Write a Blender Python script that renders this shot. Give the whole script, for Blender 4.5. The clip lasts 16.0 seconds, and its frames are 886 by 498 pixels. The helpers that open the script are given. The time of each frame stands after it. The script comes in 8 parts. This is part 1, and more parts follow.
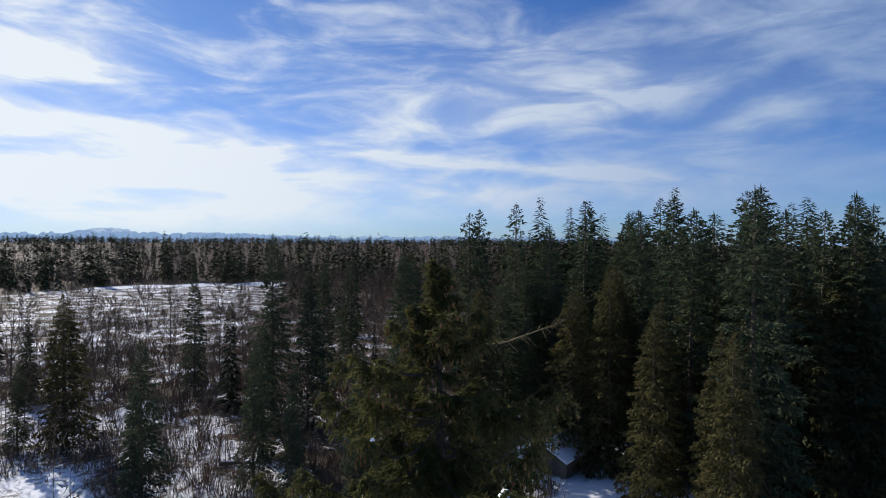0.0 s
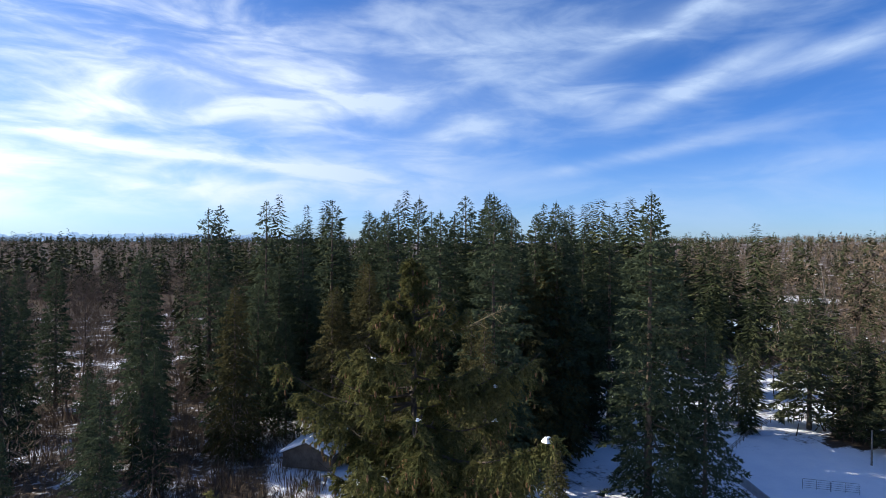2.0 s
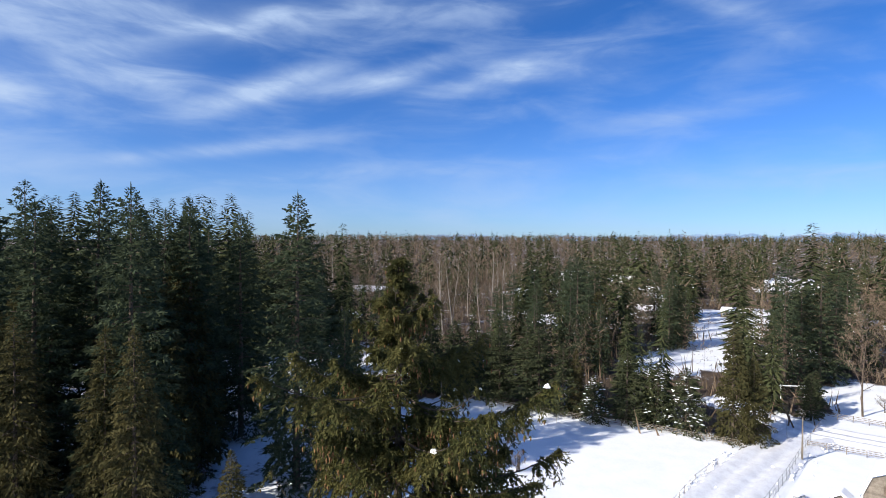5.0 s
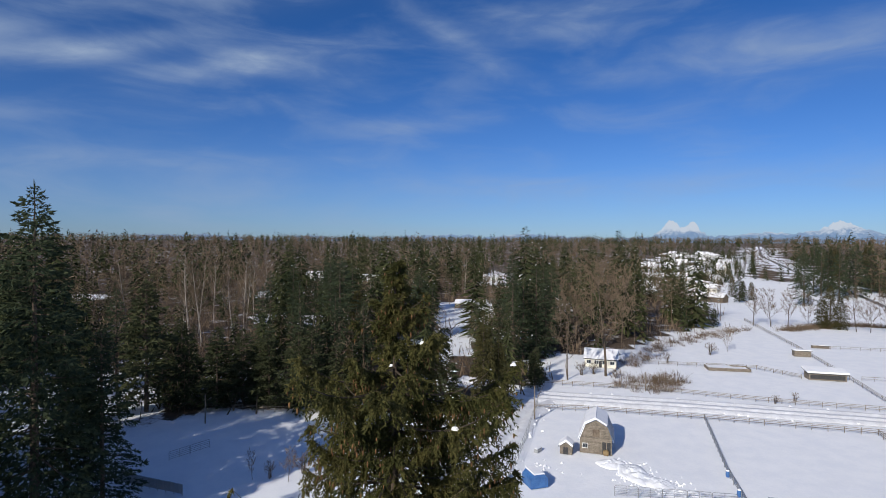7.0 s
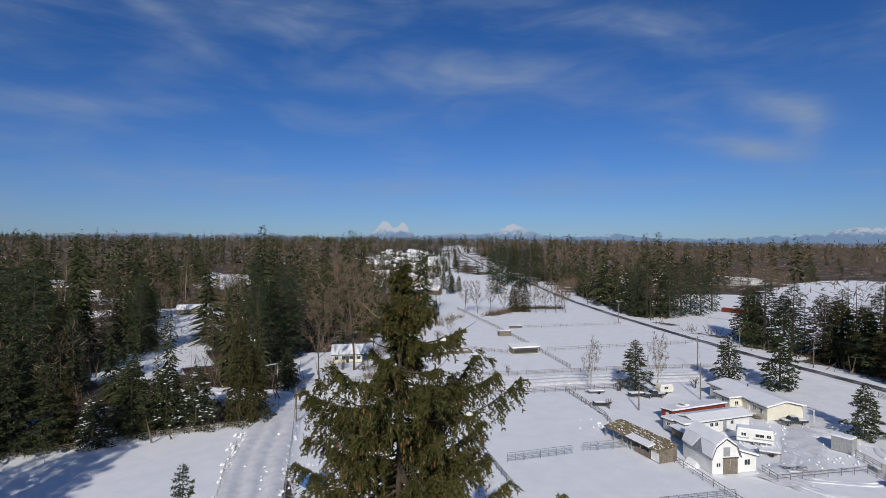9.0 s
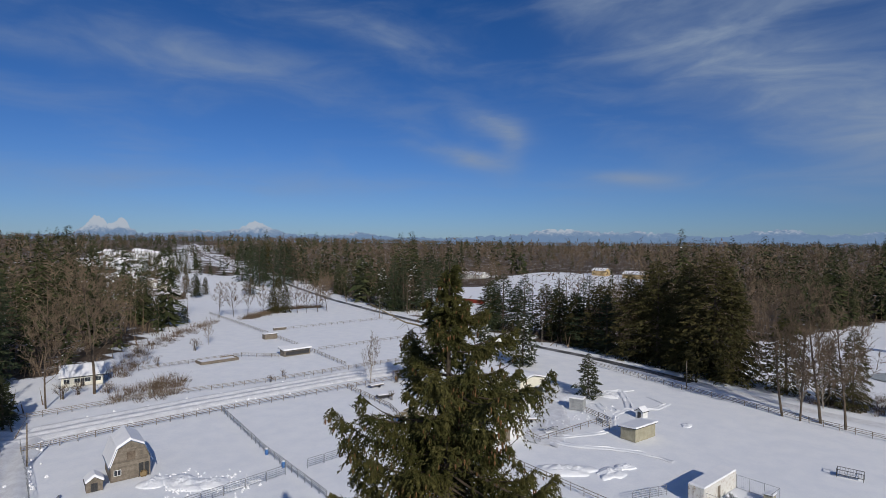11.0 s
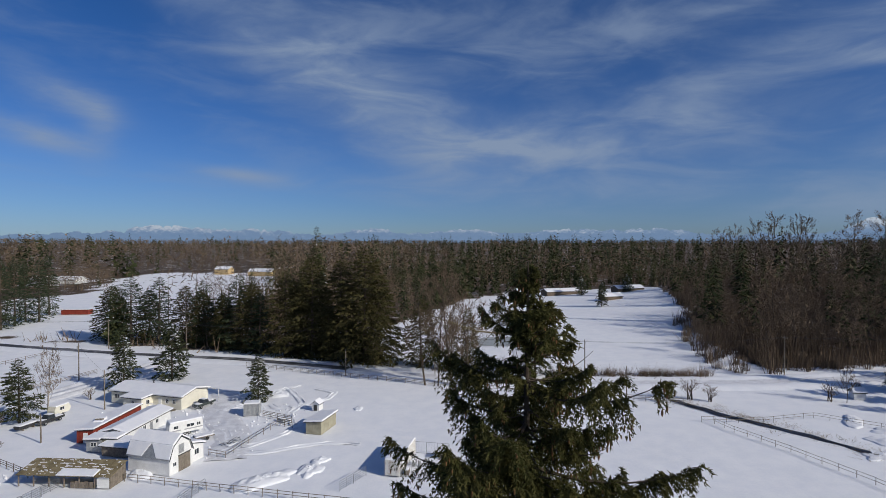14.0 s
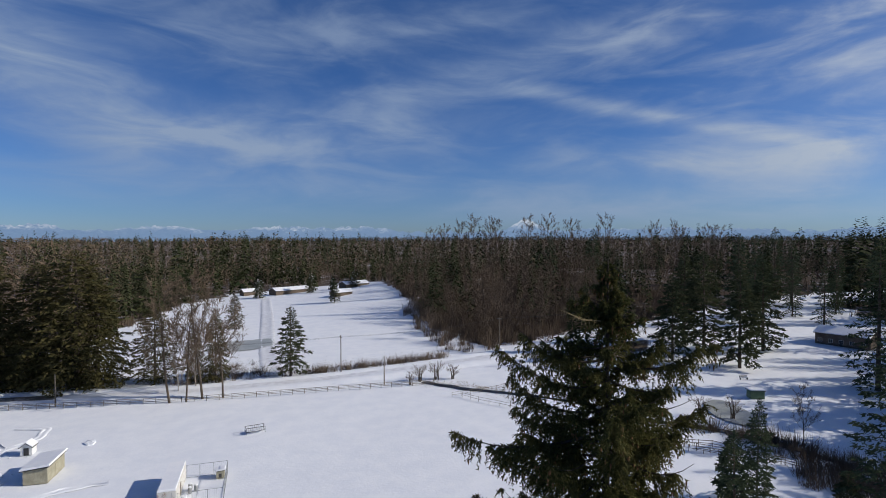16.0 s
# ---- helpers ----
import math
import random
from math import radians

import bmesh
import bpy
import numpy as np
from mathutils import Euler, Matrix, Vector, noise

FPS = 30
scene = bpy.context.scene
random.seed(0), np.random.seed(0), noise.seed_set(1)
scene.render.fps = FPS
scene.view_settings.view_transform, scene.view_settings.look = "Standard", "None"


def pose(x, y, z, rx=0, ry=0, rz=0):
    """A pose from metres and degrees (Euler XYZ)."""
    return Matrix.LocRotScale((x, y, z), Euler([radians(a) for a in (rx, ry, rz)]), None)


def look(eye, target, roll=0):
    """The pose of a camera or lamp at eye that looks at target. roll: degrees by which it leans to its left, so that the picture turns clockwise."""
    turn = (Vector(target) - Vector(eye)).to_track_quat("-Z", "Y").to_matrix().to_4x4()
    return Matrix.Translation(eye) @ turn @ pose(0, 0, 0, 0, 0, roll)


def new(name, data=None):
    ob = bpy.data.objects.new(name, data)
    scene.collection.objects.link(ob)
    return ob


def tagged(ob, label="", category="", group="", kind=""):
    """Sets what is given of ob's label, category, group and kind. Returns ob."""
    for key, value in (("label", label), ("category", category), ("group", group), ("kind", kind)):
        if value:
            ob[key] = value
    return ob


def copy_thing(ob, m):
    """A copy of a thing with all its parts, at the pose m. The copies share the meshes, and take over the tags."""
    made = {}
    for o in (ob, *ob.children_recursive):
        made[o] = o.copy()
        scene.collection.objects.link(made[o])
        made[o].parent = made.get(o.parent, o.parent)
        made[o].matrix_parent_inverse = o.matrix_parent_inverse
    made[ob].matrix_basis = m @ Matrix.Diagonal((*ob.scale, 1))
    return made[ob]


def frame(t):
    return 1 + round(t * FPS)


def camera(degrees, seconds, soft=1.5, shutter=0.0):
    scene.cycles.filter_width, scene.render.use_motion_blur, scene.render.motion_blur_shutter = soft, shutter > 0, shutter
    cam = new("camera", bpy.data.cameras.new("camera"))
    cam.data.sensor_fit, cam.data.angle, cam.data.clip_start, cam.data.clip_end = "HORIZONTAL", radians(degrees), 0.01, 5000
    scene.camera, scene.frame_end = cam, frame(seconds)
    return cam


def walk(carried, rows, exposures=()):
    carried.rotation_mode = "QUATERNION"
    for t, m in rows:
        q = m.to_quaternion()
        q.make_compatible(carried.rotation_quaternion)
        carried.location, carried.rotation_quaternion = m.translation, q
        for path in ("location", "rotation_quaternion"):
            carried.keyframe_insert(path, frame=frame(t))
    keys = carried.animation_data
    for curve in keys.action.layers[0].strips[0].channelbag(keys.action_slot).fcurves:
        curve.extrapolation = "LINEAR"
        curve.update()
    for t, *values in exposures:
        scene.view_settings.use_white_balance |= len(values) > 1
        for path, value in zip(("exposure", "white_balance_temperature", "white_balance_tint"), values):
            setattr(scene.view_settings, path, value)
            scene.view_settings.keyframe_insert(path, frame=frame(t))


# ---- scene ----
cam = camera(78.2, 16.0, soft=0.6)
PATH = [
    (0.0, pose(1.91, -12.53, 38.24, 89.40, -0.37, 7.97)),
    (0.5, pose(0.39, -13.05, 38.25, 89.39, -0.37, 0.20)),
    (1.0, pose(-1.13, -13.46, 38.26, 89.35, -0.31, -6.87)),
    (1.5, pose(-2.63, -13.62, 38.27, 89.33, -0.27, -14.05)),
    (2.0, pose(-4.16, -13.45, 38.26, 89.34, -0.25, -20.22)),
    (2.5, pose(-5.70, -13.05, 38.21, 89.34, -0.22, -25.66)),
    (3.0, pose(-7.24, -12.44, 38.20, 89.32, -0.20, -31.36)),
    (3.5, pose(-8.79, -11.66, 38.22, 89.30, -0.19, -37.25)),
    (4.0, pose(-10.35, -10.63, 38.23, 89.30, -0.23, -43.50)),
    (4.5, pose(-11.90, -9.42, 38.25, 89.31, -0.29, -51.65)),
    (5.0, pose(-13.34, -8.08, 38.27, 89.28, -0.39, -62.93)),
    (5.2, pose(-13.92, -7.54, 38.27, 89.30, -0.38, -66.60)),
    (7.3, pose(-17.09, -0.03, 38.37, 89.48, -0.28, -93.90)),
    (7.5, pose(-17.03, 0.86, 38.38, 89.50, -0.27, -96.67)),
    (8.0, pose(-16.89, 3.06, 38.41, 89.51, -0.25, -102.74)),
    (8.5, pose(-16.64, 5.36, 38.43, 89.48, -0.21, -112.15)),
    (9.0, pose(-16.21, 7.57, 38.47, 89.47, -0.20, -118.82)),
    (9.2, pose(-16.03, 8.45, 38.48, 89.46, -0.20, -121.20)),
    (11.3, pose(-8.31, 14.97, 38.53, 89.38, -0.19, -149.00)),
    (11.5, pose(-7.52, 15.23, 38.53, 89.37, -0.19, -151.43)),
    (12.0, pose(-5.56, 15.88, 38.53, 89.29, -0.12, -159.11)),
    (12.5, pose(-3.54, 16.35, 38.52, 89.20, -0.07, -167.92)),
    (13.0, pose(-1.37, 16.58, 38.53, 89.17, -0.04, -173.72)),
    (13.5, pose(1.09, 16.55, 38.54, 89.16, -0.01, -178.81)),
    (14.0, pose(3.85, 16.24, 38.56, 89.16, 0.05, -184.50)),
    (14.5, pose(6.74, 15.63, 38.59, 89.14, 0.11, -190.47)),
    (15.0, pose(9.78, 14.84, 38.63, 89.07, 0.14, -198.12)),
    (15.5, pose(12.92, 14.01, 38.68, 88.96, 0.14, -205.98)),
    (16.0, pose(16.09, 13.10, 38.74, 88.85, 0.16, -214.36)),
]
walk(cam, PATH, exposures=[(0.0, 0.28), (1.0, 0.58), (2.5, 0.93), (4.0, 0.97), (5.2, 0.65), (7.3, -0.08), (9.2, -0.33), (12.0, -0.46), (13.5, -0.42), (16.0, -0.17)])

# ---- sky, sun ----
SUN_HEADING, SUN_HEIGHT = radians(-55.0), radians(28.0)


class Nodes:
    """Short hand for node graphs."""

    def __init__(self, tree):
        self.tree = tree

    def add(self, kind, **values):
        n = self.tree.nodes.new(kind)
        for key, value in values.items():
            if key in n.inputs:
                n.inputs[key].default_value = value
        return n

    def link(self, a, b):
        self.tree.links.new(a, b)

    def math(self, op, a, b=None, c=None, clamp=False):
        n = self.tree.nodes.new("ShaderNodeMath")
        n.operation, n.use_clamp = op, clamp
        for i, v in enumerate((a, b, c)):
            if v is None:
                continue
            if isinstance(v, (int, float)):
                n.inputs[i].default_value = v
            else:
                self.link(v, n.inputs[i])
        return n.outputs[0]

    def mix(self, fac, a, b):
        n = self.tree.nodes.new("ShaderNodeMix")
        n.data_type = "RGBA"
        for sock, v in ((n.inputs[0], fac), (n.inputs[6], a), (n.inputs[7], b)):
            if isinstance(v, (int, float)):
                sock.default_value = v
            elif isinstance(v, tuple):
                sock.default_value = (*v[:3], 1)
            else:
                self.link(v, sock)
        return n.outputs[2]

    def noise(self, vector, scale, detail=4.0, rough=0.55, distort=0.0):
        n = self.add("ShaderNodeTexNoise", Scale=scale, Detail=detail, Roughness=rough, Distortion=distort)
        if vector is not None:
            self.link(vector, n.inputs["Vector"])
        return n.outputs["Fac"]

    def step(self, v, lo, hi):
        n = self.tree.nodes.new("ShaderNodeMapRange")
        n.interpolation_type = "SMOOTHSTEP"
        self.link(v, n.inputs[0])
        n.inputs[1].default_value, n.inputs[2].default_value = lo, hi
        return n.outputs[0]


def make_sky():
    world = bpy.data.worlds.new("winter_sky")
    scene.world = world
    world.use_nodes = True
    tree = world.node_tree
    tree.nodes.clear()
    g = Nodes(tree)
    sky = tree.nodes.new("ShaderNodeTexSky")
    sky.sky_type, sky.sun_disc = "NISHITA", False
    sky.sun_elevation, sky.sun_rotation = SUN_HEIGHT, SUN_HEADING
    sky.altitude, sky.air_density, sky.dust_density, sky.ozone_density = 50, 1.0, 0.1, 4.0
    # heading and height above the horizon, in degrees
    co = tree.nodes.new("ShaderNodeTexCoord")
    xyz = tree.nodes.new("ShaderNodeSeparateXYZ")
    g.link(co.outputs["Generated"], xyz.inputs[0])
    head = g.math("MULTIPLY", g.math("ARCTAN2", xyz.outputs[0], xyz.outputs[1]), 57.2958)
    high = g.math("MULTIPLY", g.math("ARCSINE", xyz.outputs[2]), 57.2958)
    flat = tree.nodes.new("ShaderNodeCombineXYZ")
    g.link(g.math("MULTIPLY", g.math("WRAP", head, 285.0, -75.0), 0.045), flat.inputs[0])
    g.link(g.math("MULTIPLY", high, 0.16), flat.inputs[1])
    # the streaks bend a little: a slow warp before the fine grain
    warp = tree.nodes.new("ShaderNodeTexNoise")
    warp.inputs["Scale"].default_value, warp.inputs["Detail"].default_value = 0.9, 2.0
    g.link(flat.outputs[0], warp.inputs["Vector"])
    shift = tree.nodes.new("ShaderNodeVectorMath")
    shift.operation = "MULTIPLY_ADD"
    g.link(warp.outputs["Color"], shift.inputs[0])
    shift.inputs[1].default_value = (0.5, 0.7, 0.0)
    g.link(flat.outputs[0], shift.inputs[2])
    streak = tree.nodes.new("ShaderNodeMapping")
    streak.inputs["Rotation"].default_value = (0, 0, 0.30)
    g.link(shift.outputs[0], streak.inputs[0])
    wisp = g.noise(streak.outputs[0], 1.7, 6, 0.52, 0.5)
    fine = g.noise(streak.outputs[0], 6.0, 6, 0.60, 0.4)
    tuft = g.math("ADD", g.math("MULTIPLY", wisp, 0.82), g.math("MULTIPLY", fine, 0.18))
    # clouds: heading, height, half length, half width, lean, strength
    sunward_clouds = [
        (-38, 9.3, 24, 1.7, -0.10, 1.3), (-6, 8.4, 17, 0.7, -0.09, 1.0), (-40, 4.6, 20, 3.6, 0.0, 1.7), (-8, 4.6, 26, 2.2, 0.0, 0.8), (-46, 15.5, 6, 1.6, 0.0, 0.9), (-50, 22, 7, 5, 0.0, 0.6),
        (-4, 14.5, 13, 4.0, 0.05, 0.62), (11, 14.6, 8, 2.2, 0.10, 0.9), (22, 11.2, 6, 1.9, 0.25, 1.05), (24, 20, 14, 4, 0.1, 0.55), (12, 6.8, 10, 2.6, 0.0, 0.9), (14, 14, 20, 8, 0.0, 0.26)]
    north_clouds = [
        (34, 14.3, 5, 1.7, 0.0, 0.95), (38, 18.8, 8, 1.0, 0.30, 1.1), (44, 20.6, 2.5, 0.9, 0.5, 0.8), (45, 14.8, 6.5, 1.2, 0.38, 1.2), (40, 8.6, 8.5, 0.7, 0.16, 1.1), (57, 16.6, 7, 1.0, 0.27, 1.0),
        (71, 17.2, 9, 1.2, 0.22, 0.95), (52, 22, 22, 2.2, 0.1, 0.6), (62, 7.5, 18, 1.0, 0.05, 0.40), (60, 3.5, 46, 3.0, 0.0, 0.45), (86, 12, 8, 1.0, 0.1, 0.3)]
    east_clouds = [
        (73, 17.2, 7, 1.1, -0.12, 0.5), (92, 20, 6, 1.2, -0.5, 0.5), (102, 21.8, 9, 1.7, 0.05, 0.55), (109, 16, 5, 0.8, 0.0, 0.42), (122, 17, 10, 2.4, -0.08, 0.55), (138, 20.8, 8, 1.5, -0.22, 0.42), (110, 5.8, 34, 1.2, 0.0, 0.35),
        (150.5, 12.2, 3.6, 1.3, -0.35, 1.0), (148.0, 8.8, 4.5, 0.9, -0.15, 0.9), (152.5, 10.3, 1.4, 1.8, 0.0, 0.8), (163.5, 6.6, 4.5, 0.6, -0.10, 0.6)]
    south_clouds = [
        (164, 21.5, 8, 3.8, -0.55, 0.66), (176, 15.5, 12, 5.0, -0.50, 0.66), (190, 9.5, 14, 3.2, -0.12, 0.75), (208, 11, 14, 2.4, 0.06, 0.70), (185, 19, 20, 6, 0.0, 0.30), (196, 5.2, 30, 1.5, 0.0, 0.5),
        (222, 17.5, 16, 1.9, 0.18, 0.75), (236, 11.5, 16, 0.8, -0.26, 0.8), (240, 7.2, 17, 1.6, -0.03, 0.9), (232, 3.4, 26, 2.0, 0.0, 0.75), (212, 21.5, 14, 2.5, 0.1, 0.45), (290, 14, 40, 9, 0.0, 0.8)]
    bands = sunward_clouds + north_clouds + east_clouds + south_clouds
    # thin ice cloud scatters more light towards the sun
    sunward = tree.nodes.new("ShaderNodeVectorMath")
    sunward.operation = "DOT_PRODUCT"
    g.link(co.outputs["Generated"], sunward.inputs[0])
    sunward.inputs[1].default_value = (math.sin(SUN_HEADING) * math.cos(SUN_HEIGHT), math.cos(SUN_HEADING) * math.cos(SUN_HEIGHT), math.sin(SUN_HEIGHT))
    near = g.step(sunward.outputs["Value"], 0.2, 1.0)
    total = None
    for h0, e0, long, wide, lean, strong in bands:
        dh = g.math("WRAP", g.math("SUBTRACT", head, h0), 180.0, -180.0)
        de = g.math("SUBTRACT", g.math("SUBTRACT", high, e0), g.math("MULTIPLY", dh, lean))
        r2 = g.math("ADD", g.math("POWER", g.math("DIVIDE", dh, long), 2.0), g.math("POWER", g.math("DIVIDE", de, wide), 2.0))
        blob = g.math("MULTIPLY", g.math("EXPONENT", g.math("MULTIPLY", r2, -1.0)), strong)
        total = blob if total is None else g.math("ADD", total, blob)
    body = g.math("MULTIPLY", g.math("MINIMUM", total, 1.9), g.math("ADD", g.math("MULTIPLY", g.step(tuft, 0.30, 0.70), 0.74), 0.24))
    veil = g.math("MULTIPLY", g.step(tuft, 0.42, 0.78), g.math("MULTIPLY", g.step(high, 0.0, 12.0), g.math("ADD", g.math("MULTIPLY", near, 0.55), 0.26)))
    cover = g.math("ADD", body, veil, clamp=True)
    cover = g.math("MULTIPLY", g.math("MINIMUM", cover, 0.93), g.step(high, -0.5, 1.5))
    white = g.mix(near, (4.3, 5.6, 7.9), (10.2, 10.8, 11.2))
    # clear cold air: deeper blue overhead
    tint = g.mix(g.step(high, 0.0, 26.0), (0.54, 0.78, 1.30), (0.235, 0.635, 1.17))
    air = g.tree.nodes.new("ShaderNodeVectorMath")
    air.operation = "MULTIPLY"
    g.link(sky.outputs[0], air.inputs[0])
    g.link(tint, air.inputs[1])
    haze = g.mix(g.math("MULTIPLY", g.math("POWER", near, 2.0), 0.14), air.outputs[0], (6.5, 8.2, 9.6))
    mixed = g.mix(cover, haze, white)
    back = g.add("ShaderNodeBackground", Strength=0.070)
    g.link(mixed, back.inputs["Color"])
    out = tree.nodes.new("ShaderNodeOutputWorld")
    g.link(back.outputs[0], out.inputs[0])


make_sky()
sun = new("sun", bpy.data.lights.new("sun", "SUN"))
sun.data.energy, sun.data.angle, sun.data.color = 4.3, radians(0.53), (1.0, 0.94, 0.85)
sun.matrix_world = look((-math.sin(SUN_HEADING + math.pi) * 100, -math.cos(SUN_HEADING + math.pi) * 100, 100 * math.tan(SUN_HEIGHT)), (0, 0, 0))


# ---- materials ----
def material(name, a, b, scale=3.0, rough=0.8, bump=0.3, metal=0.0, lap=0.0, fine=8.0, spread=(0.35, 0.65), island=0.0, object_random=0.0, stretch=None, bump_scale=None, distance=0.02, leaf=0.0):
    """Two colours mixed by noise at two scales, with relief."""
    m = bpy.data.materials.new(name)
    m.use_nodes = True
    t = m.node_tree
    t.nodes.clear()
    g = Nodes(t)
    co = t.nodes.new("ShaderNodeTexCoord").outputs["Object"]
    if stretch:
        mp = t.nodes.new("ShaderNodeMapping")
        mp.inputs["Scale"].default_value = stretch
        g.link(co, mp.inputs[0])
        co = mp.outputs[0]
    big = g.noise(co, scale, 5, 0.6)
    small = g.noise(co, scale * fine, 4, 0.6)
    fac = g.math("ADD", g.math("MULTIPLY", big, 0.65), g.math("MULTIPLY", small, 0.35))
    fac = g.step(fac, *spread)
    if island:
        geo = t.nodes.new("ShaderNodeNewGeometry").outputs["Random Per Island"]
        fac = g.math("ADD", g.math("MULTIPLY", fac, 1 - island), g.math("MULTIPLY", geo, island), clamp=True)
    if object_random:
        rnd = t.nodes.new("ShaderNodeObjectInfo").outputs["Random"]
        fac = g.math("ADD", g.math("MULTIPLY", fac, 1 - object_random), g.math("MULTIPLY", rnd, object_random), clamp=True)
    colour = g.mix(fac, a, b)
    sh = g.add("ShaderNodeBsdfPrincipled", Roughness=rough, Metallic=metal)
    g.link(colour, sh.inputs["Base Color"])
    if rough > 0.6:
        sh.inputs["Specular IOR Level"].default_value = 0.25 if bump else 0.03
    if bump:
        bp = g.add("ShaderNodeBump", Strength=bump, Distance=distance)
        height = g.noise(co, bump_scale or scale * fine * 0.6, 5, 0.6)
        if lap:
            # lapped boards: one saw-tooth for each board's height
            sep = t.nodes.new("ShaderNodeSeparateXYZ")
            g.link(co, sep.inputs[0])
            saw = g.math("FRACT", g.math("DIVIDE", sep.outputs[2], lap))
            height = g.math("ADD", g.math("MULTIPLY", height, 0.4), g.math("MULTIPLY", saw, -1.2))
        g.link(height, bp.inputs["Height"])
        g.link(bp.outputs[0], sh.inputs["Normal"])
    out = t.nodes.new("ShaderNodeOutputMaterial")
    if leaf:
        thin = t.nodes.new("ShaderNodeBsdfTranslucent")
        g.link(colour, thin.inputs[0])
        both = t.nodes.new("ShaderNodeMixShader")
        both.inputs[0].default_value = leaf
        g.link(sh.outputs[0], both.inputs[1])
        g.link(thin.outputs[0], both.inputs[2])
        g.link(both.outputs[0], out.inputs[0])
    else:
        g.link(sh.outputs[0], out.inputs[0])
    return m


SNOW = material("snow", (0.80, 0.82, 0.86), (0.88, 0.89, 0.91), 0.25, 0.65, 0.35, fine=14, bump_scale=1.4, distance=0.12)
ROOF_SNOW = material("roof_snow", (0.82, 0.83, 0.86), (0.90, 0.90, 0.91), 0.5, 0.6, 0.3, fine=10, distance=0.05)
PACKED = material("packed_snow", (0.66, 0.66, 0.68), (0.84, 0.85, 0.87), 0.5, 0.6, 0.6, fine=9, stretch=(1, 1, 1), distance=0.06)
ASPHALT = material("wet_asphalt", (0.045, 0.046, 0.05), (0.42, 0.42, 0.44), 0.12, 0.6, 0.3, fine=18, spread=(0.44, 0.68))
ICE = material("grey_ice", (0.30, 0.32, 0.30), (0.45, 0.46, 0.44), 0.2, 0.4, 0.1)
CREEK = material("dark_water", (0.015, 0.017, 0.018), (0.05, 0.045, 0.04), 0.3, 0.15, 0.2)
NEEDLE = material("fir_needles", (0.030, 0.047, 0.030), (0.098, 0.116, 0.062), 0.35, 0.75, 0, island=0.5, object_random=0.2, leaf=0.28)
CEDAR = material("cedar_foliage", (0.040, 0.044, 0.020), (0.130, 0.110, 0.046), 0.3, 0.8, 0, island=0.5, object_random=0.25, leaf=0.32)
SPRUCE = material("spruce_needles", (0.040, 0.050, 0.018), (0.155, 0.138, 0.050), 0.5, 0.7, 0, island=0.45, leaf=0.35)
TWIGLET = material("bare_twiglet", (0.14, 0.10, 0.05), (0.26, 0.22, 0.13), 2.0, 0.85, 0, island=0.5)
PINE = material("pine_needles", (0.028, 0.040, 0.024), (0.100, 0.106, 0.052), 0.35, 0.75, 0, island=0.45, object_random=0.3, leaf=0.25)
FARGREEN = material("far_needles", (0.016, 0.026, 0.013), (0.085, 0.090, 0.040), 0.02, 0.85, 0, island=0.5)
FARTWIG = material("far_twigs", (0.085, 0.063, 0.045), (0.225, 0.168, 0.118), 0.015, 0.9, 0, island=0.4)
BARK = material("bark", (0.05, 0.04, 0.03), (0.15, 0.115, 0.085), 1.5, 0.9, 0.5, fine=6)
DARKBARK = material("spruce_bark", (0.035, 0.027, 0.020), (0.10, 0.078, 0.058), 1.5, 0.9, 0.5, fine=6)
ALDERBARK = material("alder_bark", (0.22, 0.19, 0.16), (0.42, 0.38, 0.33), 1.0, 0.9, 0.4, object_random=0.2)
TWIG = material("twigs", (0.10, 0.072, 0.050), (0.25, 0.19, 0.135), 0.8, 0.9, 0, island=0.3, object_random=0.2)
CONE = material("spruce_cone", (0.11, 0.055, 0.022), (0.24, 0.13, 0.055), 6.0, 0.7, 0.2, island=0.5)
GRASS = material("dead_grass", (0.13, 0.095, 0.05), (0.30, 0.22, 0.12), 0.3, 0.9, 0, island=0.5)
WHITE = material("white_paint", (0.70, 0.70, 0.68), (0.82, 0.82, 0.80), 0.8, 0.6, 0.6, lap=0.3)
CREAM = material("cream_siding", (0.68, 0.65, 0.54), (0.76, 0.73, 0.62), 0.8, 0.65, 0.6, lap=0.25)
RED = material("red_boards", (0.17, 0.028, 0.018), (0.28, 0.05, 0.03), 1.0, 0.75, 0.6, lap=0.28)
OLIVE = material("olive_siding", (0.30, 0.28, 0.20), (0.42, 0.39, 0.29), 1.0, 0.75, 0.6, lap=0.3)
OLDWOOD = material("weathered_wood", (0.12, 0.10, 0.08), (0.28, 0.24, 0.19), 1.5, 0.9, 0.5, object_random=0.3)
MOSSY = material("mossy_roofing", (0.13, 0.10, 0.05), (0.30, 0.25, 0.15), 0.9, 0.9, 0.5, object_random=0.5)
GREYMETAL = material("grey_metal", (0.30, 0.31, 0.31), (0.45, 0.46, 0.46), 2.0, 0.5, 0.1, 0.4)
GALV = material("galvanised_tube", (0.20, 0.21, 0.22), (0.36, 0.37, 0.38), 3.0, 0.5, 0.1, 0.5)
RUSTWHITE = material("rusted_white_steel", (0.34, 0.24, 0.17), (0.66, 0.65, 0.61), 1.6, 0.6, 0.2, spread=(0.33, 0.5))
# also paints the shade inside doorways and open fronts
DARK = material("dark_trim_and_shade", (0.02, 0.02, 0.022), (0.05, 0.05, 0.05), 2.0, 0.6, 0.1)
BLUE = material("blue_tarp", (0.03, 0.10, 0.28), (0.06, 0.17, 0.40), 1.0, 0.55, 0.3)
